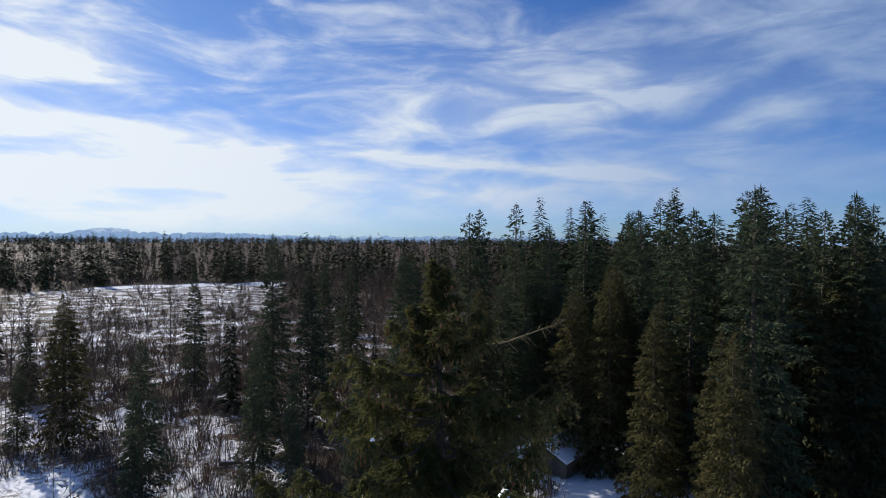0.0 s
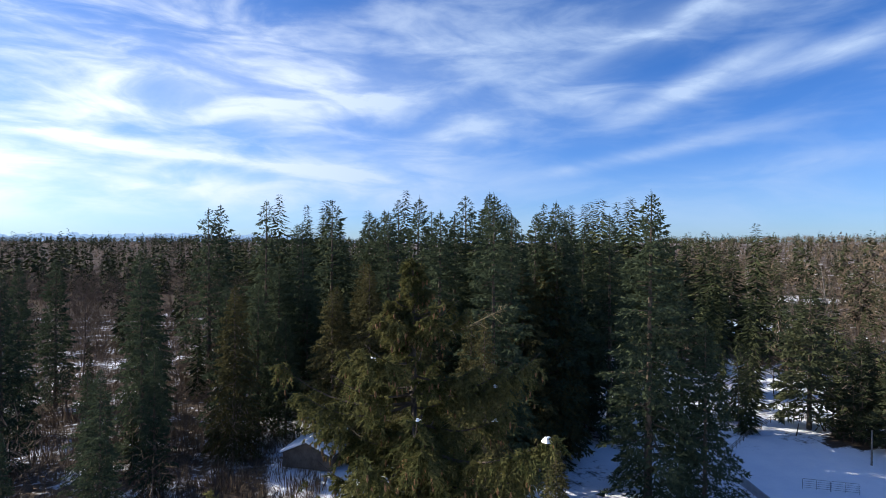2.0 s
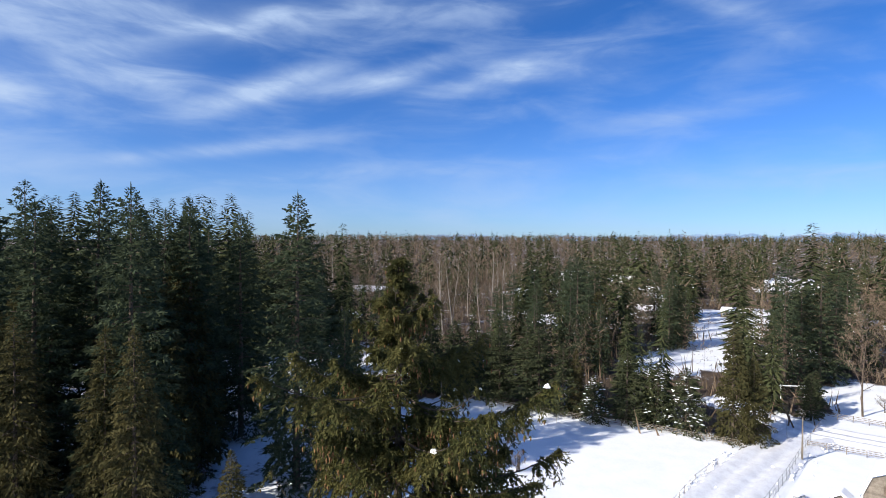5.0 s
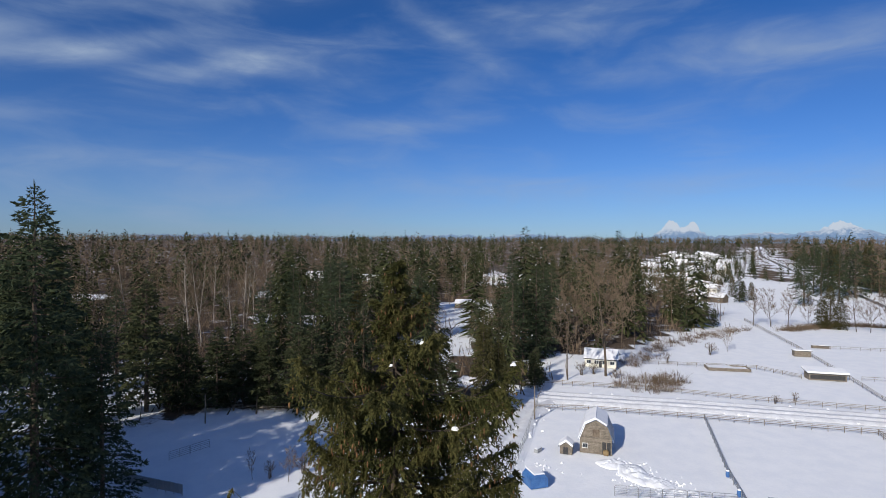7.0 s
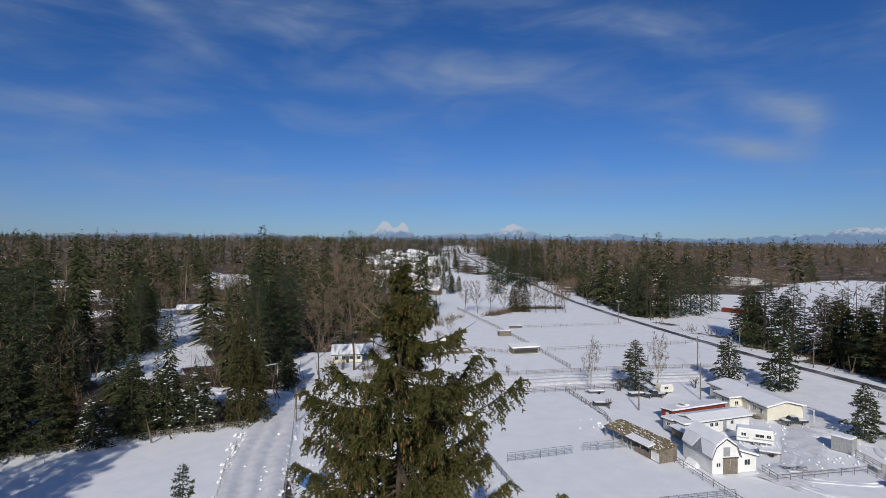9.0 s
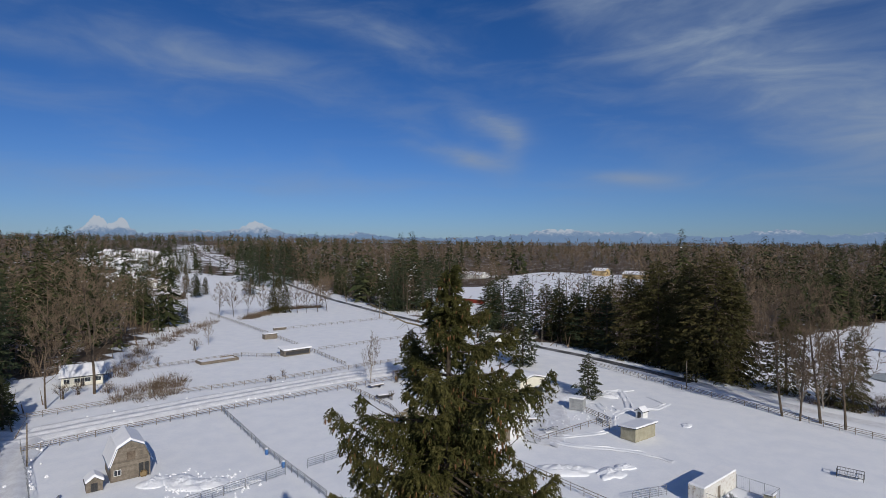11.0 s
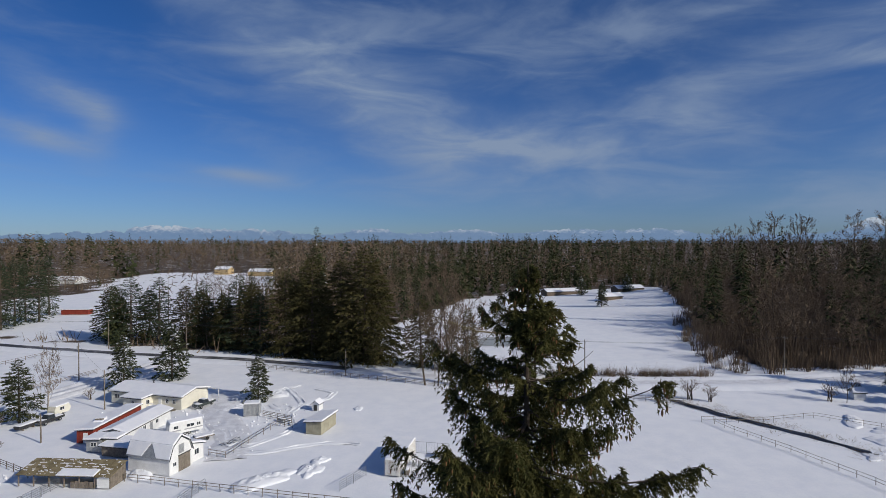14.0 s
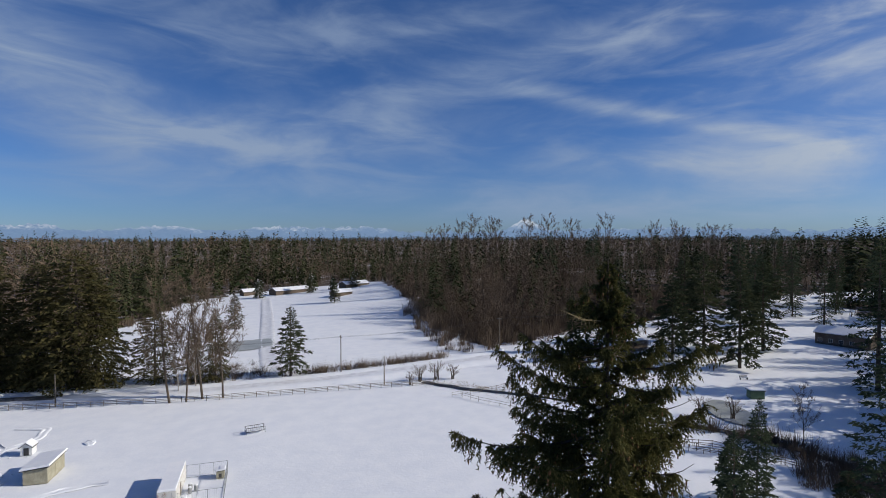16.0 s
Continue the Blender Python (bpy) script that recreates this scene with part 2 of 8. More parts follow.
TRUCK = material("green_grey_paint", (0.05, 0.065, 0.06), (0.08, 0.095, 0.09), 2.0, 0.3, 0.0, 0.3)
TYRE = material("tyre_rubber", (0.012, 0.012, 0.012), (0.03, 0.03, 0.03), 4.0, 0.85, 0.2)
YELLOW = material("tan_stucco", (0.46, 0.33, 0.16), (0.60, 0.45, 0.24), 0.5, 0.8, 0.2)
BROWNWALL = material("brown_siding", (0.10, 0.075, 0.055), (0.19, 0.15, 0.11), 0.8, 0.8, 0.6, lap=0.3)
GLASS = material("window_glass", (0.02, 0.025, 0.03), (0.05, 0.06, 0.07), 0.5, 0.08, 0)


def hazed_mountain():
    """Far mountains with snowy heights; blue air haze painted in, lit by own glow."""
    m = bpy.data.materials.new("hazed_mountain")
    m.use_nodes = True
    t = m.node_tree
    t.nodes.clear()
    g = Nodes(t)
    co = t.nodes.new("ShaderNodeTexCoord").outputs["Object"]
    sep = t.nodes.new("ShaderNodeSeparateXYZ")
    g.link(co, sep.inputs[0])
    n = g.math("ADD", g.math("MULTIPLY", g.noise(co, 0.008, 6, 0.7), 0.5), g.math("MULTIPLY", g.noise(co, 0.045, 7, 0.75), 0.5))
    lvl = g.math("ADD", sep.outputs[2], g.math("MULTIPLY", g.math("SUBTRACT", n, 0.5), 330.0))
    hazed_rock = g.mix(g.noise(co, 0.03, 6, 0.7), (0.19, 0.32, 0.55), (0.30, 0.44, 0.66))
    col = g.mix(g.math("MULTIPLY", g.step(lvl, 88.0, 150.0), 0.85), hazed_rock, (0.74, 0.82, 0.93))
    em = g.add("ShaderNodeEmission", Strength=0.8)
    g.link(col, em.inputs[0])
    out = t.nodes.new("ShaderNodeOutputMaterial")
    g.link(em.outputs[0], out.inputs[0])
    return m


MOUNTAIN = hazed_mountain()


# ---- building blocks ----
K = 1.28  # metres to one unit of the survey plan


class Mesh:
    """Vertices and faces gathered for one mesh."""

    def __init__(self):
        self.v, self.f, self.mi = [], [], []
        self.slot = 0

    def face(self, *pts):
        n = len(self.v)
        self.v.extend(tuple(p) for p in pts)
        self.f.append(tuple(range(n, n + len(pts))))
        self.mi.append(self.slot)

    def solid(self, verts, faces):
        n = len(self.v)
        self.v.extend(tuple(p) for p in verts)
        for f in faces:
            self.f.append(tuple(n + i for i in f))
            self.mi.append(self.slot)

    def box(self, x0, y0, z0, x1, y1, z1, bevel=0.0):
        """A box; with a bevel its upper and side edges are cut."""
        if not bevel:
            vs = [(x, y, z) for z in (z0, z1) for y in (y0, y1) for x in (x0, x1)]
            self.solid(vs, [(0, 2, 3, 1), (4, 5, 7, 6), (0, 1, 5, 4), (2, 6, 7, 3), (0, 4, 6, 2), (1, 3, 7, 5)])
            return
        b = bevel
        rings = []
        for z, i in ((z0, b), (z0 + b, 0), (z1 - b, 0), (z1, b)):
            ring = [(x0 + i + b, y0 + i), (x1 - i - b, y0 + i), (x1 - i, y0 + i + b), (x1 - i, y1 - i - b),
                    (x1 - i - b, y1 - i), (x0 + i + b, y1 - i), (x0 + i, y1 - i - b), (x0 + i, y0 + i + b)]
            rings.append([(x, y, z) for x, y in ring])
        vs = [p for r in rings for p in r]
        fs = [tuple(range(7, -1, -1)), tuple(range(24, 32))]
        for k in range(3):
            for i in range(8):
                j = (i + 1) % 8
                fs.append((k * 8 + i, k * 8 + j, k * 8 + 8 + j, k * 8 + 8 + i))
        self.solid(vs, fs)

    def prism(self, outline, y0, y1):
        """An outline in x, z drawn out along y."""
        n = len(outline)
        vs = [(x, y0, z) for x, z in outline] + [(x, y1, z) for x, z in outline]
        fs = [tuple(range(n)), tuple(range(2 * n - 1, n - 1, -1))]
        fs += [(i, n + i, n + (i + 1) % n, (i + 1) % n) for i in range(n)]
        self.solid(vs, fs)

    def tube(self, a, b, r0, r1, n=6, cap=True):
        a, b = Vector(a), Vector(b)
        d = (b - a).normalized()
        s = d.orthogonal().normalized()
        t = d.cross(s)
        vs = []
        for p, r in ((a, r0), (b, r1)):
            for i in range(n):
                w = 2 * math.pi * i / n
                vs.append(p + s * (math.cos(w) * r) + t * (math.sin(w) * r))
        fs = [(i, (i + 1) % n, n + (i + 1) % n, n + i) for i in range(n)]
        if cap:
            fs += [tuple(range(n - 1, -1, -1)), tuple(range(n, 2 * n))]
        self.solid(vs, fs)

    def pipe(self, pts, radii, n=6):
        """A tube through several points, one ring at each."""
        vs, fs = [], []
        for k, p in enumerate(pts):
            p = Vector(p)
            d = (Vector(pts[min(k + 1, len(pts) - 1)]) - Vector(pts[max(k - 1, 0)])).normalized()
            s = (Vector((0, 0, 1)).cross(d) if abs(d.z) < 0.9 else Vector((1, 0, 0)).cross(d)).normalized()
            t = d.cross(s)
            for i in range(n):
                w = 2 * math.pi * i / n
                vs.append(p + s * (math.cos(w) * radii[k]) + t * (math.sin(w) * radii[k]))
        for k in range(len(pts) - 1):
            for i in range(n):
                j = (i + 1) % n
                fs.append((k * n + i, k * n + j, k * n + n + j, k * n + n + i))
        fs.append(tuple(range(n - 1, -1, -1)))
        fs.append(tuple(range(len(vs) - n, len(vs))))
        self.solid(vs, fs)

    def slab(self, quad, thick, swell=0.0):
        """A plate under four upper corners; swell rounds its rim inwards like settled snow."""
        q = [Vector(p) for p in quad]
        up = (q[1] - q[0]).cross(q[3] - q[0]).normalized()
        if up.z < 0:
            up = -up
        mid = sum(q, Vector()) / 4
        low = [p - up * thick for p in q]
        if swell:
            waist = [p - up * (thick * 0.45) + (p - mid).normalized() * 0.02 for p in q]
            top = [p + (mid - p).normalized() * swell for p in q]
            vs = low + waist + top
            fs = [(3, 2, 1, 0), (8, 9, 10, 11)]
            for k in (0, 4):
                for i in range(4):
                    j = (i + 1) % 4
                    fs.append((k + i, k + j, k + 4 + j, k + 4 + i))
        else:
            vs = low + q
            fs = [(3, 2, 1, 0), (4, 5, 6, 7)] + [(i, (i + 1) % 4, 4 + (i + 1) % 4, 4 + i) for i in range(4)]
        self.solid(vs, fs)

    def data(self, name, *mats, smooth=False):
        me = bpy.data.meshes.new(name)
        me.from_pydata(self.v, [], self.f)
        for m in mats:
            me.materials.append(m)
        if len(mats) > 1:
            me.polygons.foreach_set("material_index", self.mi)
        if smooth:
            me.polygons.foreach_set("use_smooth", [True] * len(me.polygons))
        me.update()
        bm = bmesh.new()
        bm.from_mesh(me)
        if len(self.f) < 3000 and not smooth:
            bmesh.ops.recalc_face_normals(bm, faces=bm.faces)
            bm.to_mesh(me)
        bm.free()
        return me


def part(name, mesh, mat, parent, label="", smooth=False, at=None):
    """One mesh object under a thing or under a part."""
    mats = mat if isinstance(mat, (list, tuple)) else [mat]
    me = mesh.data(name, *mats, smooth=smooth) if isinstance(mesh, Mesh) else mesh
    ob = new(name, me)
    ob.parent = parent
    if at is not None:
        ob.matrix_local = at
    if label:
        ob["label"] = label
    return ob


def thing(name, label, category, group="", at=None, kind=""):
    ob = new(name)
    ob.empty_display_size = 0.5
    if at is not None:
        ob.matrix_world = at
    return tagged(ob, label, category, group, kind)


def plan(x, y):
    return K * x, K * y


HILLS = [(-235.0, -275.0, 105.0, 15.0), (-400.0, -190.0, 130.0, 14.0)]


def terrain(x, y):
    """Height of the ground: level farmland, a wooded hill in the south-west, a slow rise far away."""
    z = 0.0
    for hx, hy, hr, hz in HILLS:
        z += hz * math.exp(-((x - hx) ** 2 + (y - hy) ** 2) / (hr * hr))
    r = math.hypot(x, y)
    if r > 430:
        turn = math.degrees(math.atan2(x, y))
        north = 1 / (1 + math.exp((abs(turn - 40) - 95) / 8))
        east = 1 / (1 + math.exp((abs(turn - 92) - 50) / 6))
        z += (24.0 + 13.0 * north + 14.0 * east) * (1 - math.exp(-((r - 430) / 900.0) ** 1.5))
    return z


def ground_at(x, y, rz=0.0, dz=0.0, s=None):
    m = pose(x, y, terrain(x, y) + dz, 0, 0, rz)
    return m @ Matrix.Diagonal((*s, 1)) if s else m


def inside(x, y, poly):
    hit = False
    j = len(poly) - 1
    for i in range(len(poly)):
        (xi, yi), (xj, yj) = poly[i], poly[j]
        if (yi > y) != (yj > y) and x < (xj - xi) * (y - yi) / (yj - yi) + xi:
            hit = not hit
        j = i
    return hit


# ---- ground ----
OPEN = [[(40, -10), (85, -12), (108, -25), (135, -48), (204, -112), (300, -170), (380, -215), (380, -270), (291, -240), (205, -195), (150, -170), (110, -155), (76, -142), (40, -133), (10, -118), (-24, -107), (-50, -101), (-80, -99), (-84, -70), (-66, -15), (-45, 5), (0, 18), (30, 10)],
        [(25, 12), (36, 30), (52, 42), (72, 48), (84, 40), (84, -10), (60, -8), (30, 0)],
        [(135, -172), (100, -160), (74, -158), (84, -240), (77, -307), (100, -430), (125, -470), (215, -470), (215, -415), (180, -325), (205, -285)],
        [(-24, -103), (-8, -110), (7, -122), (9, -175), (-12, -222), (-32, -262), (-71, -300), (-139, -295), (-112, -208), (-84, -138), (-80, -97), (-50, -97)],
        ]
OPEN += [
        [(-84, -99), (-104, -74), (-146, -92), (-169, -88), (-235, -92), (-200, -45), (-90, -14), (-72, -10), (-60, -40), (-70, -70)],
        [(130, 16), (120, 8), (137, -8), (160, -10), (233, -24), (279, -26), (262, 6), (177, 0)],
        [(380, -22), (365, -56), (455, -75), (495, -48)],
        [(204, -112), (240, -125), (300, -142), (460, -205), (470, -240), (360, -245), (260, -200)],
        [(-150, 122), (-112, 106), (-105, 135), (-85, 135), (-100, 200), (-160, 370), (-250, 320), (-280, 245)],
        [(-80, 30), (-30, 35), (-20, 50), (-45, 70), (-60, 80), (-100, 75)]]
VILLAGE = [plan(*p) for p in [(300, -122), (340, -170), (420, -240), (560, -320), (700, -398), (740, -330), (620, -242), (480, -176)]]
OPEN = [[plan(*p) for p in poly] for poly in OPEN] + [VILLAGE]
FARM_YARDS = [(120, -40, 16), (235, 21, 9), (339, 30, 9), (243, -12, 9), (397, 54, 14), (154, -463, 14), (120, -446, 14), (101, -498, 10), (239, -382, 16), (413, -43, 9)]


ROAD = [(1000, -585), (684, -407), (419, -291), (291, -237), (201, -190), (150, -167), (110, -151), (76, -138.5), (44, -129.5), (15, -116.5), (-6, -106.5),
        (-33, -100), (-60, -97), (-80, -96), (-117, -97.5), (-152, -92), (-230, -88), (-330, -60)]
ROAD = [plan(*p) for p in ROAD]


def beside_road(x, y, reach):
    for (ax, ay), (bx, by) in zip(ROAD, ROAD[1:]):
        dx, dy = bx - ax, by - ay
        t = min(1.0, max(0.0, ((x - ax) * dx + (y - ay) * dy) / (dx * dx + dy * dy)))
        if (x - ax - t * dx) ** 2 + (y - ay - t * dy) ** 2 < reach * reach:
            return True
    return False


def clear_land(x, y):
    if beside_road(x, y, 10.0):
        return True
    if any(inside(x, y, poly) for poly in OPEN):
        return True
    if x > 150 and math.hypot(x, y) < 460 and noise.noise((x * 0.014, y * 0.014, 9.0)) > 0.36:
        return True
    return any((x - K * cx) ** 2 + (y - K * cy) ** 2 < (K * r) ** 2 for cx, cy, r in FARM_YARDS)


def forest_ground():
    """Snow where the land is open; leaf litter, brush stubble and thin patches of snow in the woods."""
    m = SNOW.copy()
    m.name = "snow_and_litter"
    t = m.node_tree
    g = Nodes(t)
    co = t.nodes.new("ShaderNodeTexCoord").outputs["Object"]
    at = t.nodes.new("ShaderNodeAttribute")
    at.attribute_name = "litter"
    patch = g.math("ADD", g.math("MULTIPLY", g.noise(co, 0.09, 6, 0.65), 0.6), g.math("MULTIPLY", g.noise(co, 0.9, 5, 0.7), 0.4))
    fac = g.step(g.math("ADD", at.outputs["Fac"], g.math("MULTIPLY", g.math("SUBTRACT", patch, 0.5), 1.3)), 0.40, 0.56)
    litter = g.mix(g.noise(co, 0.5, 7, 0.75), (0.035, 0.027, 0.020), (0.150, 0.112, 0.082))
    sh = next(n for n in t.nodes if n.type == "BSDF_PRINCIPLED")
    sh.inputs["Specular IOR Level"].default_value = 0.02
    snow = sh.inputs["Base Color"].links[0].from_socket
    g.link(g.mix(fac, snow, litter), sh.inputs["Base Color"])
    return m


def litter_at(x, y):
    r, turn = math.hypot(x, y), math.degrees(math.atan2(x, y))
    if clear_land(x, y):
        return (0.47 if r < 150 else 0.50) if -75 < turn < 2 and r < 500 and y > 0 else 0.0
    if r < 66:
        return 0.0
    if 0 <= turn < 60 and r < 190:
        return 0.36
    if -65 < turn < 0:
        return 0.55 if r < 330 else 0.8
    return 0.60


def make_ground():
    n = 230
    u = np.linspace(-1, 1, n)
    line = np.sign(u) * (np.abs(u) * 260 + np.abs(u) ** 5 * 4200)
    verts, faces = [], []
    for y in line:
        for x in line:
            r = math.hypot(x, y)
            z = terrain(x, y)
            if r < 420:
                z += 0.13 * (noise.noise((x * 0.045, y * 0.045, 3.1)) + 0.35 * noise.noise((x * 0.21, y * 0.21, 7.7)))
            verts.append((x, y, z - 0.12))
    for j in range(n - 1):
        for i in range(n - 1):
            a = j * n + i
            faces.append((a, a + 1, a + n + 1, a + n))
    me = bpy.data.meshes.new("ground")
    me.from_pydata(verts, [], faces)
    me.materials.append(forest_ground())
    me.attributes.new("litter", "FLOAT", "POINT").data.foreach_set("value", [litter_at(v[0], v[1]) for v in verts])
    me.polygons.foreach_set("use_smooth", [True] * len(me.polygons))
    tagged(new("ground", me), "snow-covered farmland with wind-smoothed drifts", "ground", kind="structure")


make_ground()


def ribbon(points, profile, step=2.5, wobble=0.0, seed=0):
    """Rows of cross-sections along a line: profile is (across, height) pairs in metres."""
    pts = [Vector((*p, 0)) for p in points]
    rows = []
    for a, b in zip(pts, pts[1:]):
        n = max(1, int((b - a).length / step))
        rows += [a.lerp(b, i / n) for i in range(n)]
    rows.append(pts[-1])
    for _ in range(3 if len(pts) > 2 else 0):
        rows = [rows[0]] + [(rows[i - 1] + rows[i] * 2 + rows[i + 1]) / 4 for i in range(1, len(rows) - 1)] + [rows[-1]]
    m = Mesh()
    n = len(profile)
    for k, p in enumerate(rows):
        d = (rows[min(k + 1, len(rows) - 1)] - rows[max(k - 1, 0)]).normalized()
        s = Vector((d.y, -d.x, 0))
        for i, (w, h) in enumerate(profile):
            q = p + s * (w + wobble * noise.noise((k * 0.35, i * 0.5, seed)))
            hh = h + (0.35 * wobble * noise.noise((k * 0.6, i * 1.7, seed + 9.0)) if 0 < i < n - 1 else 0)
            m.v.append((q.x, q.y, terrain(q.x, q.y) + hh))
    for k in range(len(rows) - 1):
        for i in range(n - 1):
            a = k * n + i
            m.f.append((a, a + 1, a + n + 1, a + n))
            m.mi.append(0)
    return m


SURFACE = [(-3.1, 0.17), (-1.6, 0.20), (0, 0.22), (1.6, 0.20), (3.1, 0.17)]
road = new("road_east", ribbon(ROAD[:10], SURFACE, 4).data("road_east", ASPHALT, smooth=True))
tagged(road, "wet dark asphalt country road with slush between the wheel tracks", "road", kind="structure")
road = new("road_west", ribbon(ROAD[9:], SURFACE, 4).data("road_west", PACKED, smooth=True))
tagged(road, "country road under packed grey snow", "road", kind="structure")
for side, lab in ((1, "north"), (-1, "south")):
    prof = [(1.75 * side, 0.18), (2.9 * side, 0.36), (4.2 * side, 0.52), (5.6 * side, 0.30), (7.4 * side, -0.1)]
    ob = new("snow_berm_" + lab, ribbon(ROAD, prof if side > 0 else prof[::-1], 3, 0.5, 4 + side).data("snow_berm", SNOW, smooth=True))
    tagged(ob, "ploughed snow banked along the road edge", "snow bank", kind="structure")

LANE = [plan(*p) for p in [(107, -4), (100, -14), (94, -19.5), (88.4, -46.6), (80.5, -76.3), (70, -101), (61, -128)]]
DRIVE = [plan(*p) for p in [(30, 2.5), (42, -1.5), (54, -4.6), (67.5, -8.5), (81, -13.5), (92, -19)]]
tracks = [(-4.8, -0.08), (-3.7, 0.42), (-2.8, 0.36), (-2.1, 0.05), (-1.2, 0.04), (-0.8, 0.28), (0.0, 0.32), (0.8, 0.28), (1.2, 0.04), (2.1, 0.05), (2.8, 0.36), (3.9, 0.5), (5.2, -0.08)]
for name, line, lab in (("lane", LANE, "packed snow lane with tyre ruts between fences"), ("driveway", DRIVE, "snowy driveway with two deep tyre ruts")):
    tagged(new(name, ribbon(line, tracks, 0.9, 0.28, 2).data(name, PACKED, smooth=True)), lab, "lane", kind="structure")
YARD = [plan(*p) for p in [(37, -99), (36.5, -90), (33, -82), (28, -72), (27, -64)]]
tagged(new("yard_track", ribbon(YARD, [(-3.5, -0.08), (-2.2, 0.12), (-1.5, 0.02), (-0.8, 0.10), (0.6, 0.10), (1.2, 0.02), (2.4, 0.14), (3.6, -0.08)], 1.0, 0.9, 5).data("yard_track", PACKED, smooth=True)),
       "churned snow track across the farmyard", "track", kind="structure")
WEST = [plan(*p) for p in [(-23.8, -110), (-33, -145), (-48, -195), (-65, -255)]]
tagged(new("farm_track", ribbon(WEST, [(-3, -0.06), (-2, 0.2), (-1.2, 0.05), (0, 0.12), (1.2, 0.05), (2, 0.2), (3, -0.06)], 2.0, 0.4, 6).data("farm_track", PACKED, smooth=True)),
       "snowy farm track leading to a distant farmstead", "track", kind="structure")


def blob_sheet(cx, cy, rx, ry, z, seed, turn=0.0):
    m = Mesh()
    ring = []
    for i in range(40):
        w = 2 * math.pi * i / 40
        k = 1 + 0.22 * noise.noise((math.cos(w) * 1.4, math.sin(w) * 1.4, seed))
        x, y = math.cos(w) * rx * k, math.sin(w) * ry * k
        x, y = x * math.cos(turn) - y * math.sin(turn), x * math.sin(turn) + y * math.cos(turn)
        ring.append((cx + x, cy + y, terrain(cx + x, cy + y) + z))
    m.face(*ring)
    return m


for nm, (cx, cy), rx, ry, turn in (("pond_1", plan(-27, -147.5), 13, 8.5, 0.3), ("pond_2", plan(-81, -39), 9, 4.5, 0.9)):
    tagged(new(nm, blob_sheet(cx, cy, rx, ry, 0.16, 2.0 + rx, turn).data(nm, ICE)), "frozen grey pond in the snow", "pond", kind="structure")
CREEK_LINE = [plan(*p) for p in [(-48, -86), (-52, -78), (-60, -66), (-65, -55), (-66, -44), (-70.5, -37), (-72.5, -28), (-72, -15)]]
tagged(new("creek", ribbon(CREEK_LINE, [(-0.9, 0.0), (-0.4, 0.15), (0.4, 0.15), (0.9, 0.0)], 1.5, 0.9, 8).data("creek", CREEK, smooth=True)), "dark open creek winding between snowy banks", "creek", kind="structure")


# ---- trees ----
def unit(a):
    return a / np.maximum(np.linalg.norm(a, axis=1, keepdims=True), 1e-6)


def mesh_from(name, v, f, mat):
    me = bpy.data.meshes.new(name)
    v, f = np.asarray(v, np.float32), np.asarray(f, np.int32)
    n, m = len(f), f.shape[1]
    me.vertices.add(len(v))
    me.vertices.foreach_set("co", v.ravel())
    me.loops.add(n * m)
    me.loops.foreach_set("vertex_index", f.ravel())
    me.polygons.add(n)
    me.polygons.foreach_set("loop_start", np.arange(0, n * m, m, dtype=np.int32))
    me.materials.append(mat)
    me.update(calc_edges=True)
    return me


